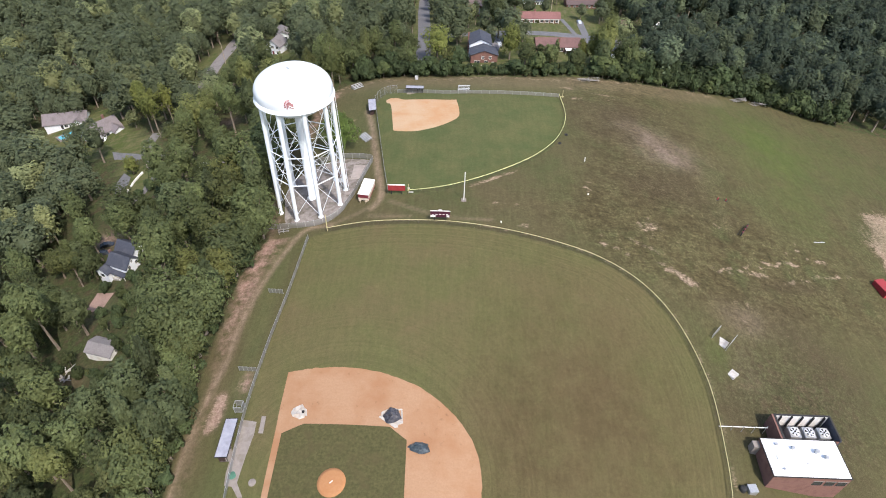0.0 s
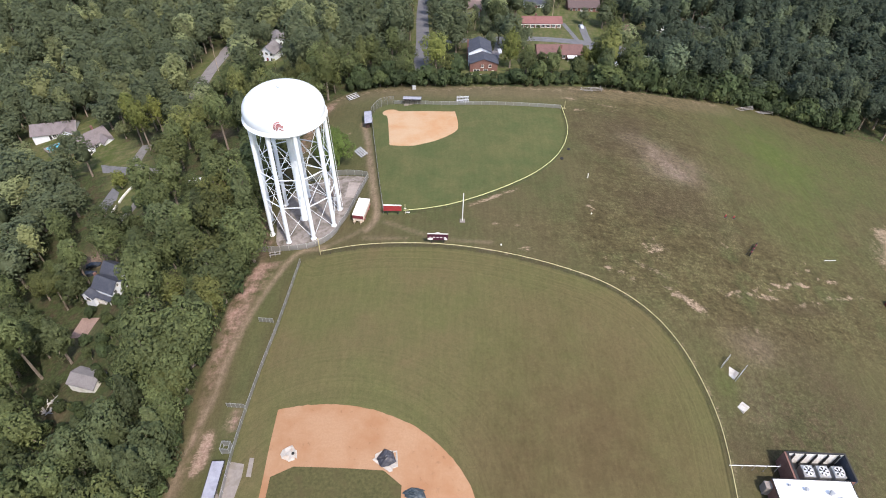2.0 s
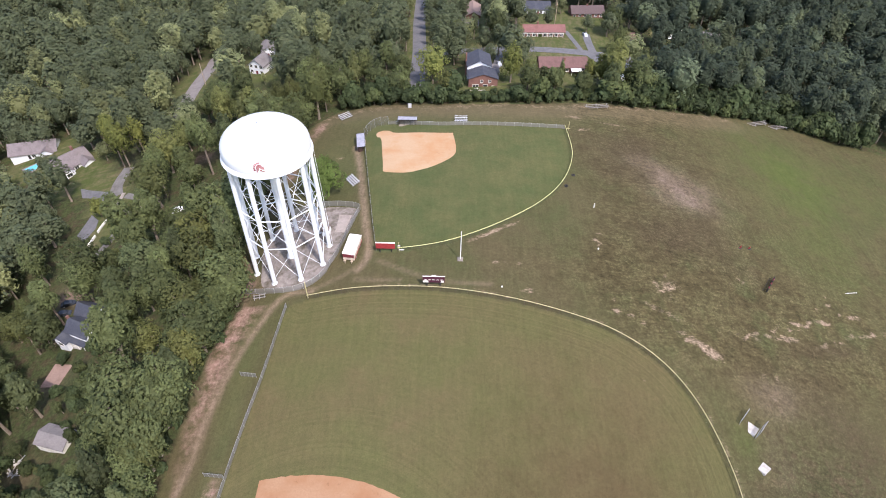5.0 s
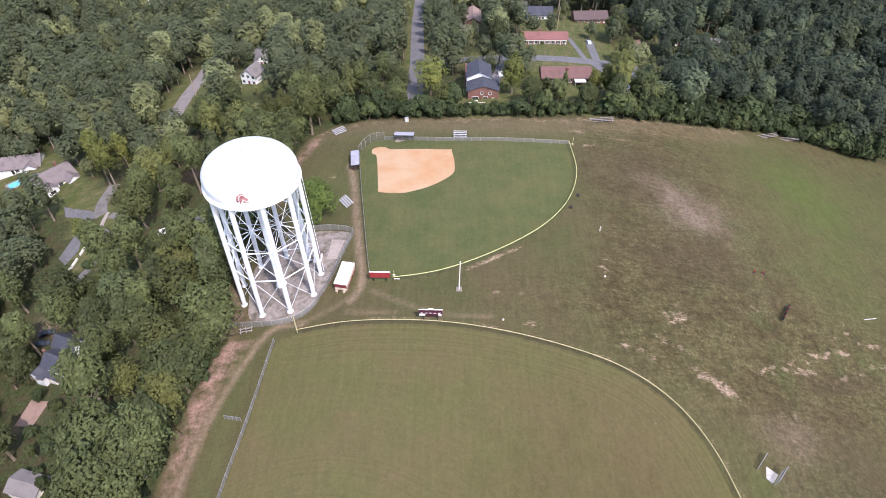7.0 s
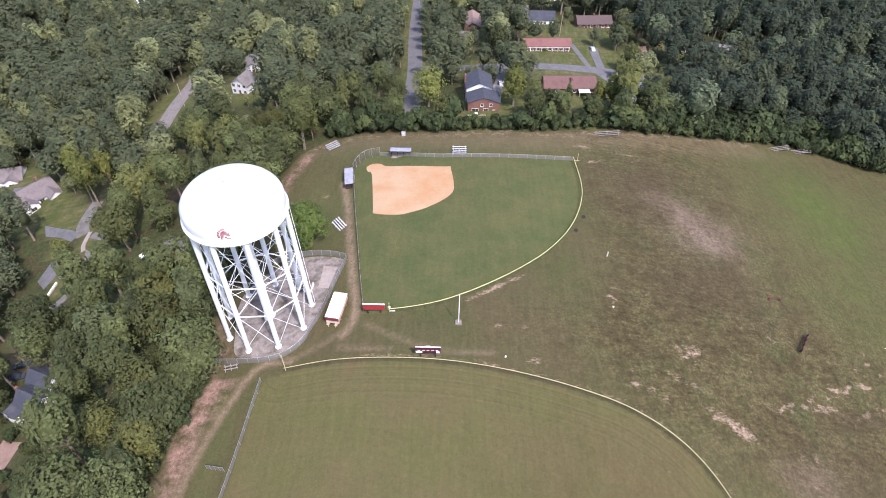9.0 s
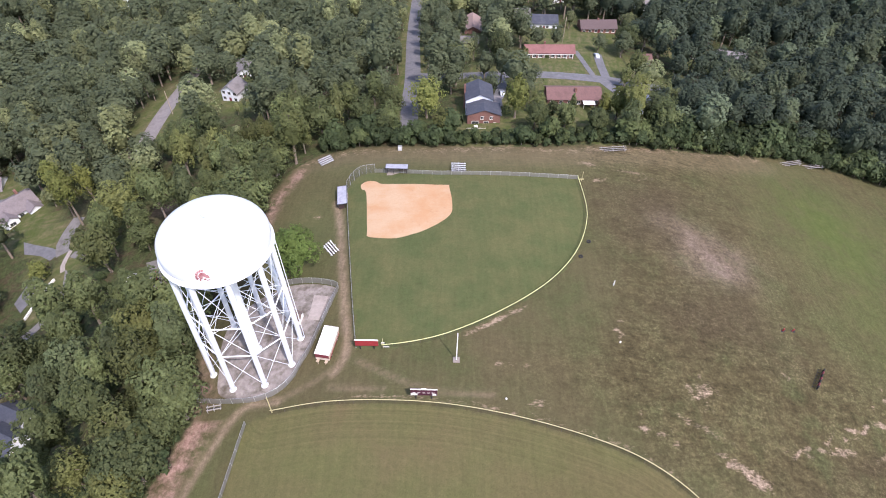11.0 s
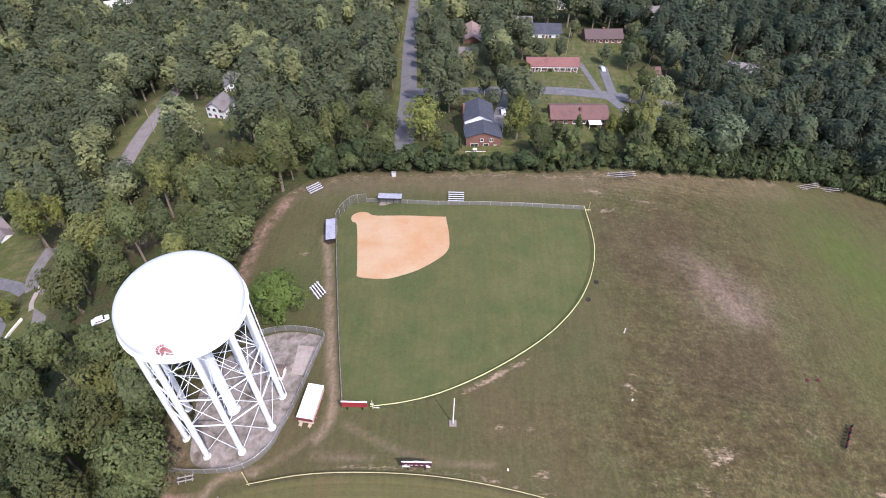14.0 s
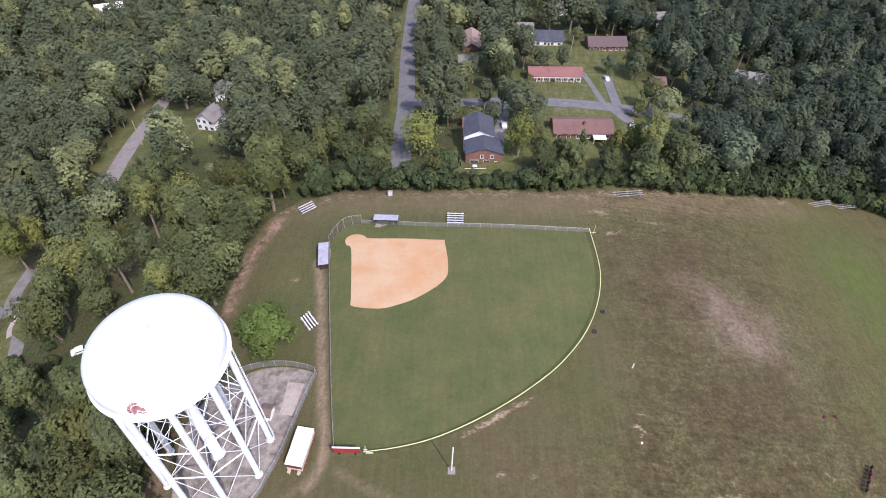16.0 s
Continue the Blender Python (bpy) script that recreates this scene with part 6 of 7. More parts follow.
def split_level(x, y):
    t = thing("split_level_house", x, y, "two-block brick and white house with dark slate roofs", "house", 2)
    gable_block(t, 1.0, 0, 7.0, 11.6, -2.5, 3.9, 2.0, BRICK_WALL, SLATE, 0.4, "y")
    gable_block(t, -0.2, 8.6, 10.0, 9.6, -2.5, 5.5, 2.2, SIDING, SLATE, 0.4, "y")
    for px in (0.4, 3.6):
        window(t, px, -3.5, 2.3, 0.9, 1.0, "-y")
    window(t, -2.0, -3.5, 0.1, 2.4, 1.2, "-y")
    window(t, 1.9, -3.5, 0.1, 1.6, 1.2, "-y")
    part("garden_door", boxbm(4.4, -3.56, -1.2, 5.4, -3.502, 0.9), WHITE_PAINT, t)
    for py in (6.0, 8.8, 11.6):
        window(t, 4.6, py, 3.2, 1.0, 1.2, "+x")
    part("chimney", boxbm(-5.6, 8.2, -1, -5.02, 9.3, 8.6), BRICK_WALL, t)
    deck = part("deck", boxbm(-5.2, -7.4, -2.5, 1.6, -3.51, 0.0), WOOD, t, "raised timber deck")
    for px in (-5.1, -3.45, -1.8, -0.15, 1.5):
        part("rail_post", boxbm(px - 0.06, -7.38, 0.003, px + 0.06, -7.26, 1.0), WHITE_PAINT, deck)
    part("rail", boxbm(-5.2, -7.4, 1.003, 1.6, -7.24, 1.08), WHITE_PAINT, deck, "white hand rail")
    part("garden_table", boxbm(-2.6, -6.2, 0.003, -1.2, -5.0, 0.75, bevel=0.05), WHITE_PAINT, deck)
    part("side_roof", boxbm(5.0, 4.5, 2.2, 8.4, 11.5, 2.35), GREY_SHINGLE, t, "grey carport roof")
    for py in (4.8, 11.2):
        part("carport_post", boxbm(8.1, py - 0.08, -2.5, 8.26, py + 0.08, 2.2), WHITE_PAINT, t)
    return t


split_level(14.8, 246.0)
house("white_house", 50.5, 353.5, 0, 13.0, 9.0, 3.2, 2.6, SIDING, SLATE, "white house with a dark slate roof among trees", windows=4)
house("brick_house", 77.0, 350.5, 4, 17.5, 9.0, 2.8, 2.4, BRICK_WALL, surface("dark_brown_shingle", (0.085, 0.062, 0.062), (0.12, 0.088, 0.086), 2.5, 0.9), "low brick house with a brown roof behind a lawn", windows=6, chimney=(0, 0))
house("white_house", 112.0, 391.0, 10, 9.0, 8.0, 4.0, 2.4, SIDING, GREY_SHINGLE, "white house with a grey roof deep in the woods", windows=3)
house("white_house", 141.5, 333.0, -16, 15.0, 9.5, 3.0, 2.8, SIDING, GREY_SHINGLE, "white house with a grey roof deep in the woods", windows=4)
house("white_house", 64.0, 399.0, 20, 9.0, 8.0, 3.4, 2.2, SIDING, GREY_SHINGLE, "white house with a grey roof beyond the lawns", windows=3)
house("grey_house", 38.0, 368.5, 2, 14.0, 8.0, 2.8, 2.0, SIDING, GREY_SHINGLE, "low house with a weathered grey roof among trees", windows=4)
house("white_house", 118.0, 331.0, 24, 11.0, 7.0, 3.0, 2.0, SIDING, WHITE_PAINT, "white house half hidden under tall trees", windows=3)
house("white_house", -37.5, 398.0, 30, 10.0, 7.0, 3.2, 2.2, SIDING, GREY_SHINGLE, "pale house among trees beside the far street", windows=3)
house("white_house", -188.0, 420.0, 24, 16.0, 8.0, 3.4, 1.6, SIDING, WHITE_ROOF, "long white building far off in the woods", windows=4)
cp = thing("carport", 77.4, 267.5, "open carport with a blue-grey metal roof", "carport", 2)
part("roof", boxbm(-4.6, -3.4, 2.3, 4.6, 3.4, 2.45), surface("blue_grey_sheet", (0.15, 0.17, 0.22), (0.19, 0.21, 0.265), 1.5, 0.6), cp)
for px in (-4.3, 4.3):
    for py in (-3.1, 3.1):
        part("post", boxbm(px - 0.07, py - 0.07, -0.6, px + 0.07, py + 0.07, 2.3), GALV, cp)
house("brick_outbuilding", 90.6, 311.6, 5, 6.0, 5.5, 2.6, 1.6, BRICK_WALL, RED_SHINGLE, "small brick outbuilding with a brown roof", windows=2)
house("brick_house", 15.0, 352.0, 90, 15.0, 8.0, 2.8, 2.2, BRICK_WALL, surface("faded_pink_roof", (0.22, 0.16, 0.14), (0.28, 0.20, 0.175), 2.0, 0.9), "brick house with a faded pinkish roof between trees", windows=4)
house("brick_house", 12.8, 328.0, 0, 8.0, 6.0, 2.6, 1.6, BRICK_WALL, GREY_SHINGLE, "small house with a grey roof beside the street", windows=2)
house("white_house", -84.5, 278.5, -16, 8.0, 7.4, 4.6, 2.8, SIDING, GREY_SHINGLE, "two-storey white house with a grey roof on a grassy corner", windows=3, along="y", two=True)
house("white_garage", -88.5, 305.5, 15, 9.0, 6.5, 3.2, 1.8, SIDING, GREY_SHINGLE, "long white garage with a pale grey roof", windows=2, along="y")
def gabled_house(x, y):
    t = thing("gabled_house", x, y, "white house with steep dark slate gables among trees", "house", -20)
    t.scale = (0.9, 0.9, 0.95)
    gable_block(t, 0, 0, 8.0, 6.0, -5.0, 4.2, 2.6, SIDING, SLATE, 0.4)
    gable_block(t, -2.8, 6.1, 7.4, 5.6, -5.0, 4.0, 2.5, SIDING, SLATE, 0.4)
    gable_block(t, -4.6, -2.6, 6.4, 4.4, -5.0, 2.2, 1.8, SIDING, SLATE, 0.4, "y")
    for z in (0.6, 3.2):
        for py in (-1.6, 1.6):
            window(t, 4.0, py, z, 0.9, 1.2, "+x")
    window(t, 4.0, 0, 4.9, 0.6, 0.8, "+x")
    window(t, 0.9, 6.1, 1.6, 1.2, 1.3, "+x")
    for px in (-1.6, 0.6, 2.8):
        window(t, px, -3.0, 1.2, 0.9, 1.2, "-y")
    window(t, -4.6, -5.8, 0.4, 1.6, 1.3, "-y")
    part("porch", boxbm(-2.2, -4.8, -5.0, 3.8, -3.02, -0.3), PALE_BOARD, t, "pale boarded porch")
    part("porch_roof", boxbm(-2.3, -5.0, 2.1, 3.9, -3.02, 2.22), SLATE, t)
    for px in (-2.0, 0.8, 3.6):
        part("porch_post", boxbm(px - 0.08, -4.8, -0.3, px + 0.08, -4.64, 2.1), WHITE_PAINT, t)
    part("chimney", boxbm(-4.6, -0.4, 2.0, -4.02, 0.4, 7.6), BRICK_WALL, t)
    return t


gabled_house(-98.0, 126.2)
sheet("patio", [(-106, 111.5), (-100, 110.5), (-98.5, 117), (-105, 118.5)], surface("brick_paving", (0.26, 0.17, 0.135), (0.34, 0.24, 0.20), 3.0, 0.9, stain=(0.2, 0.13, 0.1)), 0.08, "pinkish brown brick patio below the white house", "patio")
hut("garden_shed", -90.0, 93.8, -13, 7.6, 5.2, 2.4, 1.3, WHITE_PAINT, GREY_SHINGLE, "grey-roofed garden shed in the trees")
PURPLE_SHINGLE = surface("mauve_grey_shingle", (0.150, 0.130, 0.132), (0.20, 0.175, 0.178), 2.5, 0.9, stain=(0.125, 0.108, 0.11), stain_scale=0.5)


def bungalow(x, y, rz, w, d, fronts, label):
    t = thing("bungalow", x, y, label, "house", rz)
    gable_block(t, 0, 0, w, d, -3.5, 2.8, 3.0, SIDING, PURPLE_SHINGLE, 0.5)
    for fx, fw, fd in fronts:
        gable_block(t, fx, -d / 2 - fd / 2 + 1.2, fd + 2.4, fw, -3.5, 2.8, fw * 0.32, SIDING, PURPLE_SHINGLE, 0.35, "y")
        window(t, fx, -d / 2 - fd, 0.8, fw * 0.4, 1.3, "-y")
    for k in range(3):
        window(t, w / 2, -d / 3 + k * d / 3, 0.8, 1.1, 1.2, "+x")
    window(t, 0, -d / 2, 0.8, 1.4, 1.3, "-y")
    part("door", boxbm(-2.3, -d / 2 - 0.05, 0, -1.3, -d / 2 - 0.002, 2.05), DARK_PAINT, t)
    part("chimney", boxbm(w * 0.2, 1.0, 3.0, w * 0.2 + 0.9, 1.9, 7.0), BRICK_WALL, t)
    return t


bungalow(-148.6, 216.6, 53, 13.5, 10.5, ((-4.2, 4.6, 2.4), (4.2, 4.6, 3.0)), "white bungalow with a mauve-grey shingle roof and front gables")
bungalow(-173.0, 232.5, 15, 18.0, 8.5, ((5.5, 5.0, 1.6),), "long white bungalow with a mauve-grey shingle roof")
sheet("terrace", [(-160, 216), (-150, 214), (-152, 224), (-164, 226)], ASPHALT, 0.08, "dark paved court between two bungalows", "terrace")
pool = thing("swimming_pool", -168.0, 221.0, "small turquoise swimming pool with a pale surround", "swimming pool", 50)
part("surround", boxbm(-4.2, -2.4, -1.2, 4.2, 2.4, 0.25), CONCRETE, pool)
part("water", boxbm(-3.4, -1.7, 0.252, 3.4, 1.7, 0.27), POOL, pool, "turquoise water")
hut("red_hut", -72.8, 164.8, 20, 3.6, 3.0, 2.0, 1.0, WHITE_PAINT, RED_ROOF, "small hut with a faded red roof behind the tower", door=False)
ribbon("lane", [(-69.5, 167), (-73.5, 173), (-77, 179)], 3.6, ASPHALT, 0.06, "narrow grey lane behind the tower", "lane")
pole("utility_pole", -107.6, 267.0, 10.5, 0.16, WOOD, "weathered timber utility pole beside the road", "utility pole")
pole("utility_pole", 56.8, 329.0, 12.0, 0.16, WOOD, "pale timber utility pole behind the red-roofed house", "utility pole")
pole("utility_pole", -34.6, 262.0, 11.0, 0.15, WOOD, "weathered timber utility pole in the trees", "utility pole")


def school_block():
    """The flat-roofed brick block with the fan yard."""
    x, y = 83.4, 64.9
    t = thing("brick_plant_building", x, y, "red brick plant building with a white flat roof and fan yard", "building", -1.0, z=-12.3)
    t.scale = (0.89, 0.9, 1.0)
    part("wall", boxbm(-9.7, -5.1, -9.0, 9.7, 5.1, 0.0), BRICK_WALL, t)
    part("roof", boxbm(-9.59, -4.99, 0.004, 9.59, 4.99, 0.24), WHITE_ROOF, t, "bright white membrane roof")
    for a in ((-9.8, -5.2, 9.8, -5.0), (-9.8, 5.0, 9.8, 5.2), (-9.8, -4.99, -9.6, 4.99), (9.6, -4.99, 9.8, 4.99)):
        part("coping", boxbm(a[0], a[1], 0.004, a[2], a[3], 0.28), DARK_PAINT, t, "dark metal coping")
    for k in range(3):
        w = part("window", boxbm(1.0 + k * 3.0, -5.14, -3.2, 3.4 + k * 3.0, -5.102, -1.4), PANE, t, "dark recessed window")
        part("lintel", boxbm(0.8 + k * 3.0, -5.2, -1.39, 3.6 + k * 3.0, -5.102, -1.2), CONCRETE, w)
    for px, py, r in ((-6.2, 3.4, 0.4), (-2.4, 2.4, 0.55), (3.3, 1.6, 0.7), (5.2, 0.2, 0.6), (-6.5, -3.2, 0.35), (0.0, -1.6, 0.2), (2.6, -1.5, 0.2)):
        v = part("roof_vent", rodbm((px, py, 0.15), (px, py, 0.15 + r * 1.4), r * 0.55, n=14), GALV, t)
        part("cowl", rodbm((px, py, 0.16 + r * 1.4), (px, py, 0.16 + r * 1.8), r, r * 0.7, 14), GALV, v)
    part("roof_hatch", boxbm(-7.2, -0.6, 0.155, -6.2, 0.5, 0.5, bevel=0.04), WHITE_PAINT, t)
    # fan yard behind, below roof level
    part("yard_wall", boxbm(-4.0, 5.12, -9.0, -3.05, 12.4, 0.2), BRICK_WALL, t)
    part("yard_wall", boxbm(11.3, 5.12, -9.0, 11.65, 12.4, 0.2), SLATE, t, "purple-grey clad yard wall")
    part("yard_wall", boxbm(-3.04, 12.0, -9.0, 11.29, 12.4, 0.2), WHITE_PAINT, t, "pale inner wall of the fan yard")
    part("yard_link", boxbm(-3.04, 5.12, -9.0, 11.29, 5.3, -0.3), BRICK_WALL, t)
    part("yard_floor", boxbm(-3.04, 5.31, -9.0, 11.29, 11.99, -4.2), DARK_PAINT, t)
    for a in ((-3.5, 5.2, -3.0, 12.45), (11.25, 5.2, 11.7, 12.45), (-2.99, 11.95, 11.24, 12.45)):
        part("coping", boxbm(a[0], a[1], 0.204, a[2], a[3], 0.32), DARK_PAINT, t)
    for k in range(5):
        part("wall_rib", boxbm(-1.6 + k * 2.9, 11.5, -4.19, -1.35 + k * 2.9, 11.99, 0.19), DARK_PAINT, t)
    for k in range(3):
        cx = 1.3 + k * 3.9
        u = part("cooling_unit", boxbm(cx - 1.45, 6.7, -4.19, cx + 1.45, 9.8, -1.3, bevel=0.06), GALV, t, "grey cooling unit with a fan on top")
        part("fan_ring", lathe([(1.2, -1.29), (1.34, -1.29), (1.34, -1.05), (1.2, -1.05)], 28), WHITE_PAINT, u).matrix_basis = pose(cx, 8.25, 0)
        part("fan_well", rodbm((cx, 8.25, -1.298), (cx, 8.25, -1.27), 1.19, n=28), BLACK_RUBBER, u)
        bm = bmesh.new()
        for b in range(6):
            a = radians(60 * b + 12)
            c, s = math.cos(a), math.sin(a)
            vs = [bm.verts.new((cx + c * r - s * o, 8.25 + s * r + c * o, -1.14 + z)) for r, o, z in ((0.2, -0.1, 0), (1.12, -0.32, -0.05), (1.12, 0.26, 0.07), (0.2, 0.12, 0.03))]
            bm.faces.new(vs)
            lo = [bm.verts.new(v.co - Vector((0, 0, 0.04))) for v in vs]
            bm.faces.new(lo[::-1])
            for q in range(4):
                bm.faces.new((vs[q], lo[q], lo[(q + 1) % 4], vs[(q + 1) % 4]))
        part("fan", bm, ALU, u)
        part("fan_hub", rodbm((cx, 8.25, -1.2), (cx, 8.25, -1.02), 0.26, n=14), DARK_PAINT, u)
    part("lower_roof", boxbm(-11.4, 3.0, -9.0, -9.72, 4.9, -0.7), CONCRETE, t, "small pale flat roof beside the wall")
    return t


school_block()
pipe = thing("pipe_rail", 66.4, 72.6, "pale pipe running from the fence to the brick building", "pipe", 2)
for k in range(5):
    part("support", rodbm((0.6 + k * 2.8, 0, -2.6), (0.6 + k * 2.8, 0, 0.9), 0.06, n=6), GALV, pipe)
part("rail", rodbm((0, 0, 0.95), (12.4, 0.3, -0.6), 0.1, n=8), WHITE_PAINT, pipe)


# ---- loose things on the fields ----
def tarp(x, y, r, mat, seed, label, z=0.07, lump=0.35, points=15, wide=1.0):
    g = np.random.default_rng(seed)
    bm = bmesh.new()
    rings = []
    ang = np.sort(g.uniform(0, 2 * math.pi, points) * 0.25 + np.linspace(0, 2 * math.pi, points, endpoint=False) * 0.75 + np.linspace(0, 1.5, points))
    rad = g.uniform(0.82, 1.1, points) * r
    for f, h in ((1.0, 0.02), (0.95, 0.12), (0.7, lump * 0.75), (0.4, lump), (0.15, lump * 1.05)):
        rings.append([bm.verts.new((rad[k] * f * math.cos(ang[k]), rad[k] * f * math.sin(ang[k]), h + g.normal(0, 0.11) * (f < 1))) for k in range(points)])
    for a, b in zip(rings[:-1], rings[1:]):
        for k in range(points):
            bm.faces.new((a[k], a[(k + 1) % points], b[(k + 1) % points], b[k]))
    bm.faces.new(rings[-1])
    bm.faces.new(rings[0][::-1])
    bmesh.ops.recalc_face_normals(bm, faces=bm.faces)
    ob = new("tarpaulin", finish("tarpaulin", bm, mat))
    ob.matrix_world = pose(x, y, gz(x, y) + z) @ Matrix.Diagonal((wide, 1 / wide, 1, 1))
    return tagged(ob, label, "tarpaulin")


tarp(-30.9, 69.0, 1.9, WHITE_TARP, 4, "crumpled white tarpaulin weighted down on the clay", z=0.03)
tarp(-10.2, 67.4, 2.75, WHITE_TARP, 5, "dirty white tarpaulin spread on the clay", lump=0.12, z=0.03)
tarp(-10.2, 67.6, 2.1, BLACK_TARP, 6, "heaped black tarpaulin lying on a white one", z=0.17, lump=0.8)
tarp(-3.8, 60.4, 1.95, BLUE_TARP, 8, "heaped dark blue tarpaulin on the clay", z=0.03, lump=0.6, wide=1.3)
tarp(-31.4, 68.5, 0.35, BLACK_RUBBER, 9, "black weight on a white tarpaulin", z=0.3, lump=0.15)
tarp(-30.2, 68.9, 0.35, BLACK_RUBBER, 10, "black weight on a white tarpaulin", z=0.3, lump=0.15)


def disc(name, x, y, r, mat, label, category, h=0.12):
    ob = new(name, finish(name, lathe([(r, -0.3), (r, h * 0.7), (r * 0.93, h), (0, h)], 28), mat))
    ob.matrix_world = pose(x, y, gz(x, y) + 0.07)
    return tagged(ob, label, category)


disc("well_cover", -43.0, 55.5, 0.85, surface("green_cover", (0.05, 0.13, 0.09), (0.07, 0.17, 0.12), 3.0, 0.6), "round dark green cover on a concrete apron", "cover")
disc("stone_circle", -38.3, 53.8, 0.8, CONCRETE, "round pale slab in the grass", "slab")


def cage(x, y):
    t = thing("net_cage", x, y, "pale platform with two leaning grey net screens", "screen", -44)
    part("platform", boxbm(-1.95, -1.9, -0.6, 1.75, 0.8, 0.2, bevel=0.04), PALE_BOARD, t, "pale wooden platform")
    for s in (-1, 1):
        bm = bmesh.new()
        for a, b in (((s * 2.1, -2, -0.5), (s * 2.3, -2, 2.3)), ((s * 2.1, 2.6, -0.5), (s * 2.3, 2.6, 2.3)), ((s * 2.3, -2, 2.3), (s * 2.3, 2.6, 2.3)), ((s * 2.1, -2, 0.1), (s * 2.1, 2.6, 0.1))):
            rod(bm, a, b, 0.06, n=6)
        f = part("screen_frame", bm, GALV, t)
        bm = bmesh.new()
        bm.faces.new([bm.verts.new(p) for p in ((s * 2.1, -2, 0.1), (s * 2.1, 2.6, 0.1), (s * 2.3, 2.6, 2.3), (s * 2.3, -2, 2.3))])
        part("net", bm, WIRE, f)
    return t


cage(75.6, 98.4)
pad = new("throwing_pad", finish("throwing_pad", boxbm(-1.35, -1.3, -0.5, 1.35, 1.3, 0.12, bevel=0.03), PALE_BOARD))
pad.matrix_world = pose(75.4, 88.7, gz(75.4, 88.7) + 0.1, -3, 8, 38)
tagged(pad, "square white wooden pad on the grass", "pad")


def sled():
    t = thing("blocking_sled", 99.0, 146.7, "long blocking sled with a row of dark red pads", "blocking sled", 52)
    slope = (gz(101.6, 150.0) - gz(96.4, 143.4)) / 8.4
    for s in (-0.5, 0.5):
        part("runner", rodbm((-4.0, s, 0.15 - 4.0 * slope), (4.0, s, 0.15 + 4.0 * slope), 0.07, n=6), DARK_PAINT, t)
    for k in range(7):
        x = -3.6 + 1.2 * k
        p = part("pad", boxbm(x - 0.32, -0.75, 0.3 + x * slope, x + 0.32, -0.35, 1.5 + x * slope, bevel=0.1), MAROON if k % 2 else BLACK_RUBBER, t)
        part("arm", rodbm((x, 0.5, 0.2 + x * slope), (x, -0.35, 1.0 + x * slope), 0.06, n=6), DARK_PAINT, p)
    return t


sled()
for x, y, r in ((94.2, 160.0, 20), (97.6, 160.8, -15)):
    t = thing("tackling_dummy", x, y, "small faded red tackling dummy on a low base", "tackling dummy", r)
    part("base", boxbm(-0.7, -0.35, -0.1, 0.7, 0.35, 0.14, bevel=0.04), DARK_PAINT, t)
    part("bag", rodbm((0, 0, 0.14), (0.25, 0, 1.0), 0.2, 0.17, 12), RED_PAINT, t)
pole("marker_post", 47.3, 165.6, 1.7, 0.16, WHITE_PAINT, "short white marker post in the dry grass", "post")
ball = new("white_bucket", finish("white_bucket", lathe([(0, -0.1), (0.18, -0.1), (0.22, 0.36), (0.19, 0.37), (0.15, 0.28), (0, 0.26)], 18), WHITE_PAINT))
ball.matrix_world = pose(16.9, 130.2, gz(16.9, 130.2))
tagged(ball, "small white bucket standing on the grass", "bucket")
ball = new("white_bucket", finish("white_bucket", lathe([(0, -0.1), (0.18, -0.1), (0.22, 0.36), (0.19, 0.37), (0.15, 0.28), (0, 0.26)], 18), WHITE_PAINT))
ball.matrix_world = pose(45.6, 147.5, gz(45.6, 147.5))
tagged(ball, "small white bucket standing on the grass", "bucket")
bar = new("white_pipe", finish("white_pipe", rodbm((-2.8, 0, 0.1), (2.8, 0, 0.1), 0.09, n=10), ALU))
bar.matrix_world = pose(132.0, 153.0, gz(132.0, 153.0), 0, 15, 18)
tagged(bar, "long white pipe lying on the slope", "pipe")


def tyre(x, y, label):
    bm = lathe([(0.3, 0.0), (0.55, 0.0), (0.62, 0.1), (0.62, 0.24), (0.55, 0.34), (0.3, 0.34), (0.26, 0.17), (0.3, 0.0)], 24)
    ob = new("tyre", finish("tyre", bm, BLACK_RUBBER))
    ob.matrix_world = pose(x, y, gz(x, y))
    return tagged(ob, label, "tyre")


tyre(39.9, 174.8, "black tyre lying beside the softball fence")
tyre(43.1, 181.0, "black tyre lying beside the softball fence")


def container(x, y, rz):
    t = thing("red_container", x, y, "red metal storage container on the slope", "container", rz)
    bm = boxbm(-1.6, -3.0, -1.0, 1.6, 3.0, 2.5, bevel=0.04)
    for k in range(14):
        q = -2.8 + k * 0.42
        for s in (-1, 1):
            box(bm, s * 1.6 if s < 0 else 1.6, q, 0.1, s * 1.66 if s > 0 else -1.66, q + 0.18, 2.3)
    part("body", bm, RED_PAINT, t)
    part("lid", boxbm(-1.7, -3.1, 2.504, 1.7, 3.1, 2.6), RED_PAINT, t)
    return t


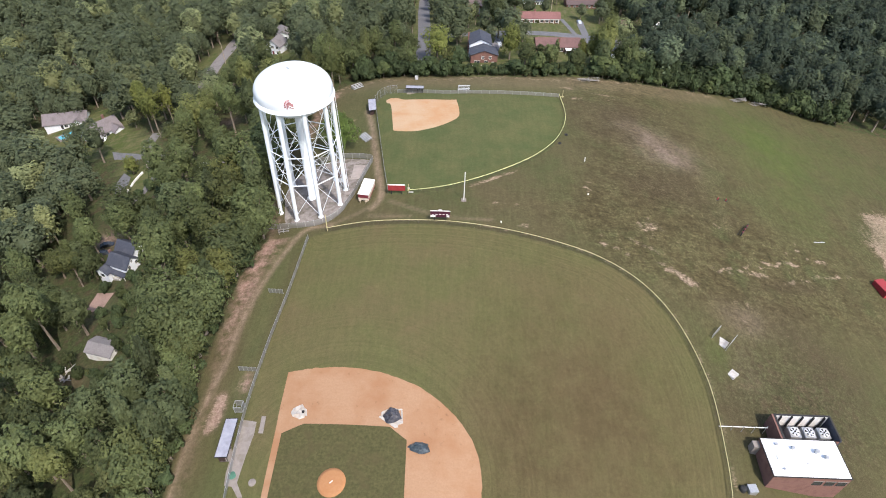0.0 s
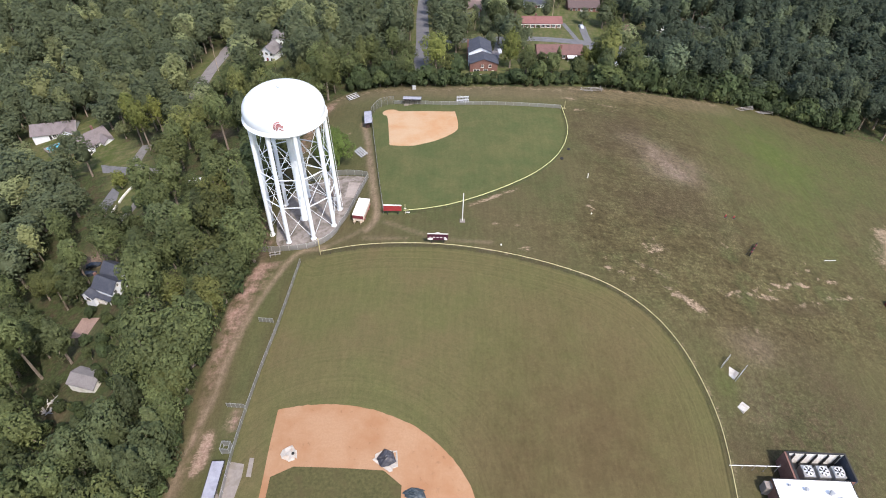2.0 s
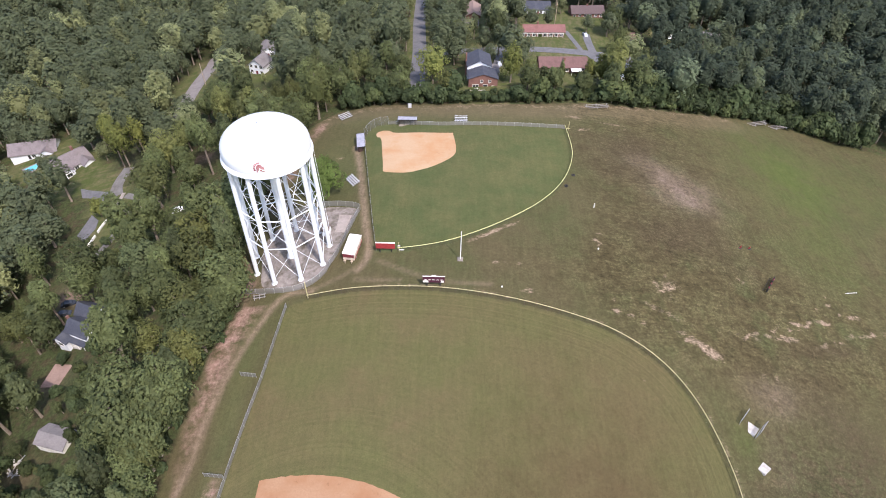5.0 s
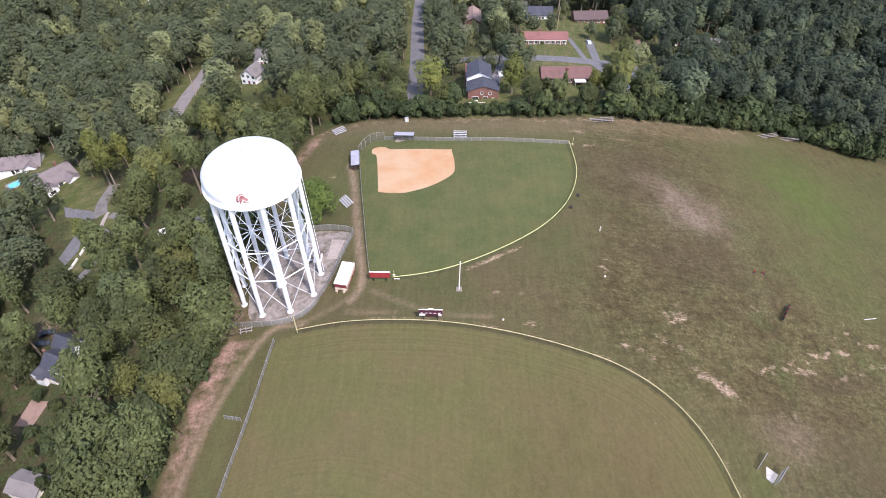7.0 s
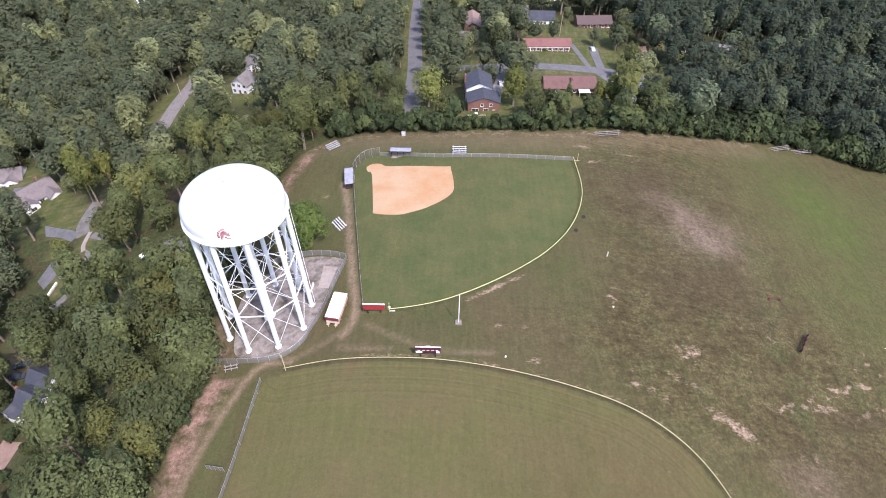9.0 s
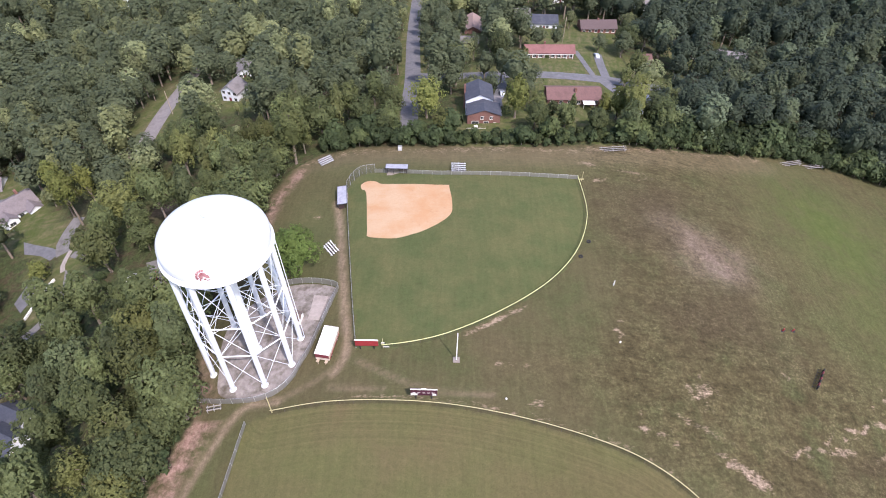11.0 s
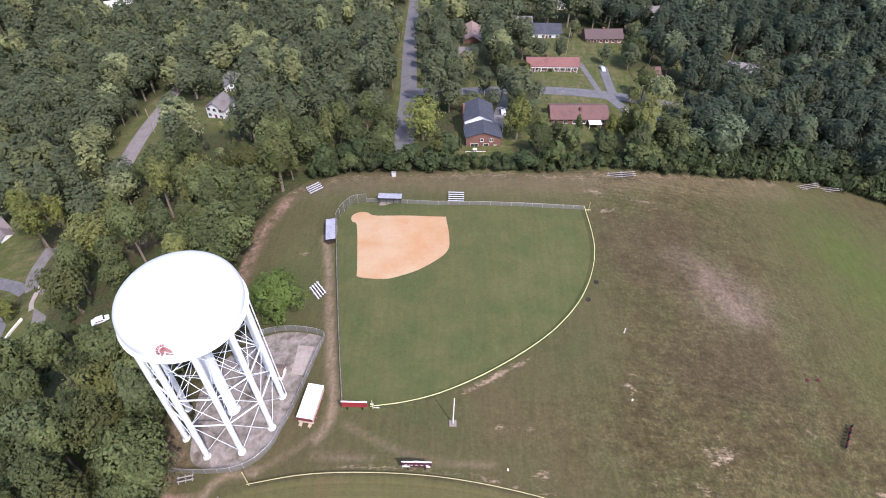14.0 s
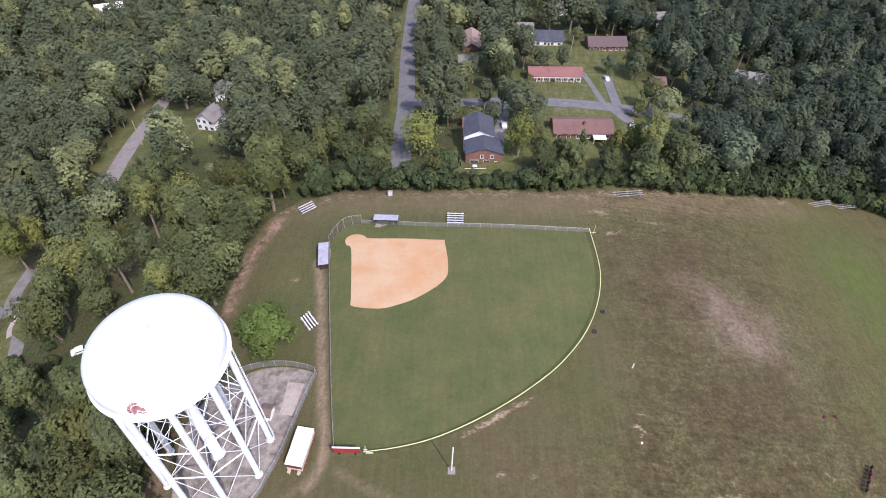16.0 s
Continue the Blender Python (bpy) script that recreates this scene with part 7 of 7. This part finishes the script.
container(147.6, 135.5, 12)
box_ob = thing("utility_cabinet", -12.6, 225.0, "grey metal utility cabinet at the hedge", "cabinet")
part("body", boxbm(-0.7, -0.45, -0.2, 0.7, 0.45, 1.6, bevel=0.04), GALV, box_ob)
part("door", boxbm(-0.6, -0.48, 0.1, 0.6, -0.452, 1.5), ALU, box_ob)
sign = thing("pitching_screen", -45.2, 70.6, "small square wire cage beside the dugout", "cage")
bm = bmesh.new()
for a in ((-0.9, -0.9), (0.9, -0.9), (0.9, 0.9), (-0.9, 0.9)):
    rod(bm, (*a, -0.4), (*a, 2.2), 0.06, n=6)
for z in (0.4, 2.2):
    for a, b in (((-0.9, -0.9), (0.9, -0.9)), ((0.9, -0.9), (0.9, 0.9)), ((0.9, 0.9), (-0.9, 0.9)), ((-0.9, 0.9), (-0.9, -0.9))):
        rod(bm, (*a, z), (*b, z), 0.05, n=6)
part("frame", bm, GALV, sign)
bm = bmesh.new()
for a, b in (((-0.9, -0.9), (0.9, -0.9)), ((0.9, -0.9), (0.9, 0.9)), ((0.9, 0.9), (-0.9, 0.9))):
    bm.faces.new([bm.verts.new(p) for p in ((*a, 0), (*b, 0), (*b, 2.2), (*a, 2.2))])
part("net", bm, WIRE, sign)


def car(x, y, rz, paint, label, van=False):
    t = thing("car", x, y, label, "car", rz)
    bm = bmesh.new()
    h = 1.9 if van else 1.42
    side = [(-2.2, 0.3), (-2.25, 0.75), (-2.1, 0.95), (-1.5 if not van else -2.1, 1.0), (-1.0 if not van else -1.95, h), (0.6 if not van else 1.0, h), (1.25 if not van else 1.5, 1.0), (2.15, 0.85), (2.25, 0.55), (2.2, 0.3)]
    l = [bm.verts.new((px, -0.86, pz)) for px, pz in side]
    r = [bm.verts.new((px, 0.86, pz)) for px, pz in side]
    bm.faces.new(l)
    bm.faces.new(r[::-1])
    for k in range(len(side)):
        bm.faces.new((l[k], r[k], r[(k + 1) % len(side)], l[(k + 1) % len(side)]))
    bmesh.ops.recalc_face_normals(bm, faces=bm.faces)
    bmesh.ops.bevel(bm, geom=bm.edges[:], offset=0.07, segments=2, affect="EDGES")
    part("body", bm, paint, t)
    part("windscreen", boxbm(0.72, -0.7, 1.02, 1.22, 0.7, 1.3), PANE, t)
    for s in (-1, 1):
        part("side_window", boxbm(-1.1, s * 0.865 - 0.01, 1.02, 0.8, s * 0.865 + 0.01, h - 0.14), PANE, t)
        for px in (-1.35, 1.4):
            w = part("wheel", rodbm((px, s * 0.7, 0.32), (px, s * 0.9, 0.32), 0.33, n=16), BLACK_RUBBER, t)
            part("rim", rodbm((px, s * 0.9, 0.32), (px, s * 0.915, 0.32), 0.19, n=12), GALV, w)
    return t


car(69.6, 311.5, 97, CAR_SILVER, "silver car parked on an asphalt driveway")
car(71.0, 272.0, 70, CAR_WHITE, "white car parked beside the brick house")
car(76.5, 259.5, 80, CAR_WHITE, "white van parked among trees", True)
car(24.0, 266.0, 95, CAR_SILVER, "silver car under the grey carport drive")
car(-13.0, 372.0, 92, CAR_DARK, "dark car parked on the street")
car(-111.6, 140.4, 20, CAR_DARK, "dark car parked beside the white gabled house")
car(-111.4, 136.6, 15, CAR_DARK, "dark car parked beside the white gabled house")
car(-87.0, 174.0, 30, CAR_WHITE, "white car parked on a shaded drive in the woods")
car(-160.0, 220.0, 40, CAR_DARK, "dark car parked on the paved court")


def scrap_pile(x, y):
    """A loose heap of pale boards and sheet offcuts."""
    g = np.random.default_rng(51)
    t = thing("scrap_pile", x, y, "untidy heap of pale boards and scrap beside the shed", "scrap pile")
    for k in range(16):
        w, l = g.uniform(0.15, 0.6), g.uniform(0.8, 2.6)
        ob = part("board", boxbm(-l / 2, -w / 2, -0.04, l / 2, w / 2, 0.04), (PALE_BOARD, GREY_WOOD, GALV)[k % 3], t)
        px, py = g.normal(0, 1.3), g.normal(0, 1.3)
        ob.matrix_basis = pose(px, py, gz(x + px, y + py) - gz(x, y) + 0.15 + 0.06 * k, g.uniform(-14, 14), g.uniform(-14, 14), g.uniform(0, 180))
    return t


scrap_pile(-99.5, 88.5)
cab = thing("utility_cabinet", 70.6, 59.0, "pale grey metal utility cabinet beside the outfield fence", "cabinet", 4)
part("body", boxbm(-0.95, -0.9, -0.8, 0.95, 0.9, 1.3, bevel=0.05), GALV, cab)
part("lid", boxbm(-1.0, -0.95, 1.304, 1.0, 0.95, 1.38), GALV, cab)
drum = new("storage_drum", finish("storage_drum", lathe([(0, -0.8), (0.75, -0.8), (0.78, -0.1), (0.75, 0.9), (0.6, 1.05), (0, 1.1)], 24), BLACK_RUBBER))
drum.matrix_world = pose(68.4, 58.9, gz(68.4, 58.9))
tagged(drum, "black round storage drum beside the outfield fence", "drum")


# ---- beside the west driveway ----
wall_line = [(-114.6, 179.6), (-116.0, 175.5), (-116.5, 171.2), (-117.2, 165.4)]
low_wall = thing("garden_wall", *wall_line[1], "low white garden wall with gaps beside a driveway", "wall")
foot = np.array([wall_line[1][0], wall_line[1][1], gz(*wall_line[1])])
run = spline(wall_line, 1.6)
for k, (p, q) in enumerate(zip(run[:-1], run[1:])):
    if k == 5:
        continue
    a, b = np.array([*p, gz(*p)]) - foot, np.array([*q, gz(*q)]) - foot
    side = np.array([-(b - a)[1], (b - a)[0], 0]) / np.linalg.norm((b - a)[:2]) * 0.22
    bm = bmesh.new()
    v = [bm.verts.new(c + np.array([0, 0, h])) for h in (-0.3, 0.75) for c in (a + side, b * 0.96 + a * 0.04 + side, b * 0.96 + a * 0.04 - side, a - side)]
    for f in ((3, 2, 1, 0), (4, 5, 6, 7), (0, 1, 5, 4), (1, 2, 6, 5), (2, 3, 7, 6), (3, 0, 4, 7)):
        bm.faces.new([v[c] for c in f])
    part("wall_segment", bm, WHITE_PAINT, low_wall)


def boom_trailer(x, y, rz):
    t = thing("boom_trailer", x, y, "red metal boom trailer with white lattice sides beside a paved court", "trailer", rz)
    part("bed", boxbm(-2.4, -1.1, 0.55, 2.4, 1.1, 0.75, bevel=0.03), RED_PAINT, t, "red flat bed")
    for side in (-1.08, 1.08):
        for k in range(6):
            part("lattice_bar", rodbm((-2.3 + k * 0.8, side, 0.76), (-1.6 + k * 0.8, side, 1.9), 0.06, n=6), WHITE_PAINT, t)
        part("side_rail", boxbm(-2.4, side - 0.06, 1.9, 2.5, side + 0.06, 2.02), RED_PAINT, t)
    part("boom", rodbm((-1.9, 0, 0.76), (-2.9, 2.2, 5.6), 0.16, n=8), RED_PAINT, t, "red leaning boom")
    part("brace", rodbm((0.6, 0, 0.76), (-2.5, 1.3, 3.7), 0.09, n=8), RED_PAINT, t)
    for px in (-1.2, 1.2):
        for py in (-1.15, 1.15):
            part("wheel", rodbm((px, py - 0.12, 0.38), (px, py + 0.12, 0.38), 0.4, n=14), BLACK_RUBBER, t)
    return t


boom_trailer(-73.6, 166.2, -32)
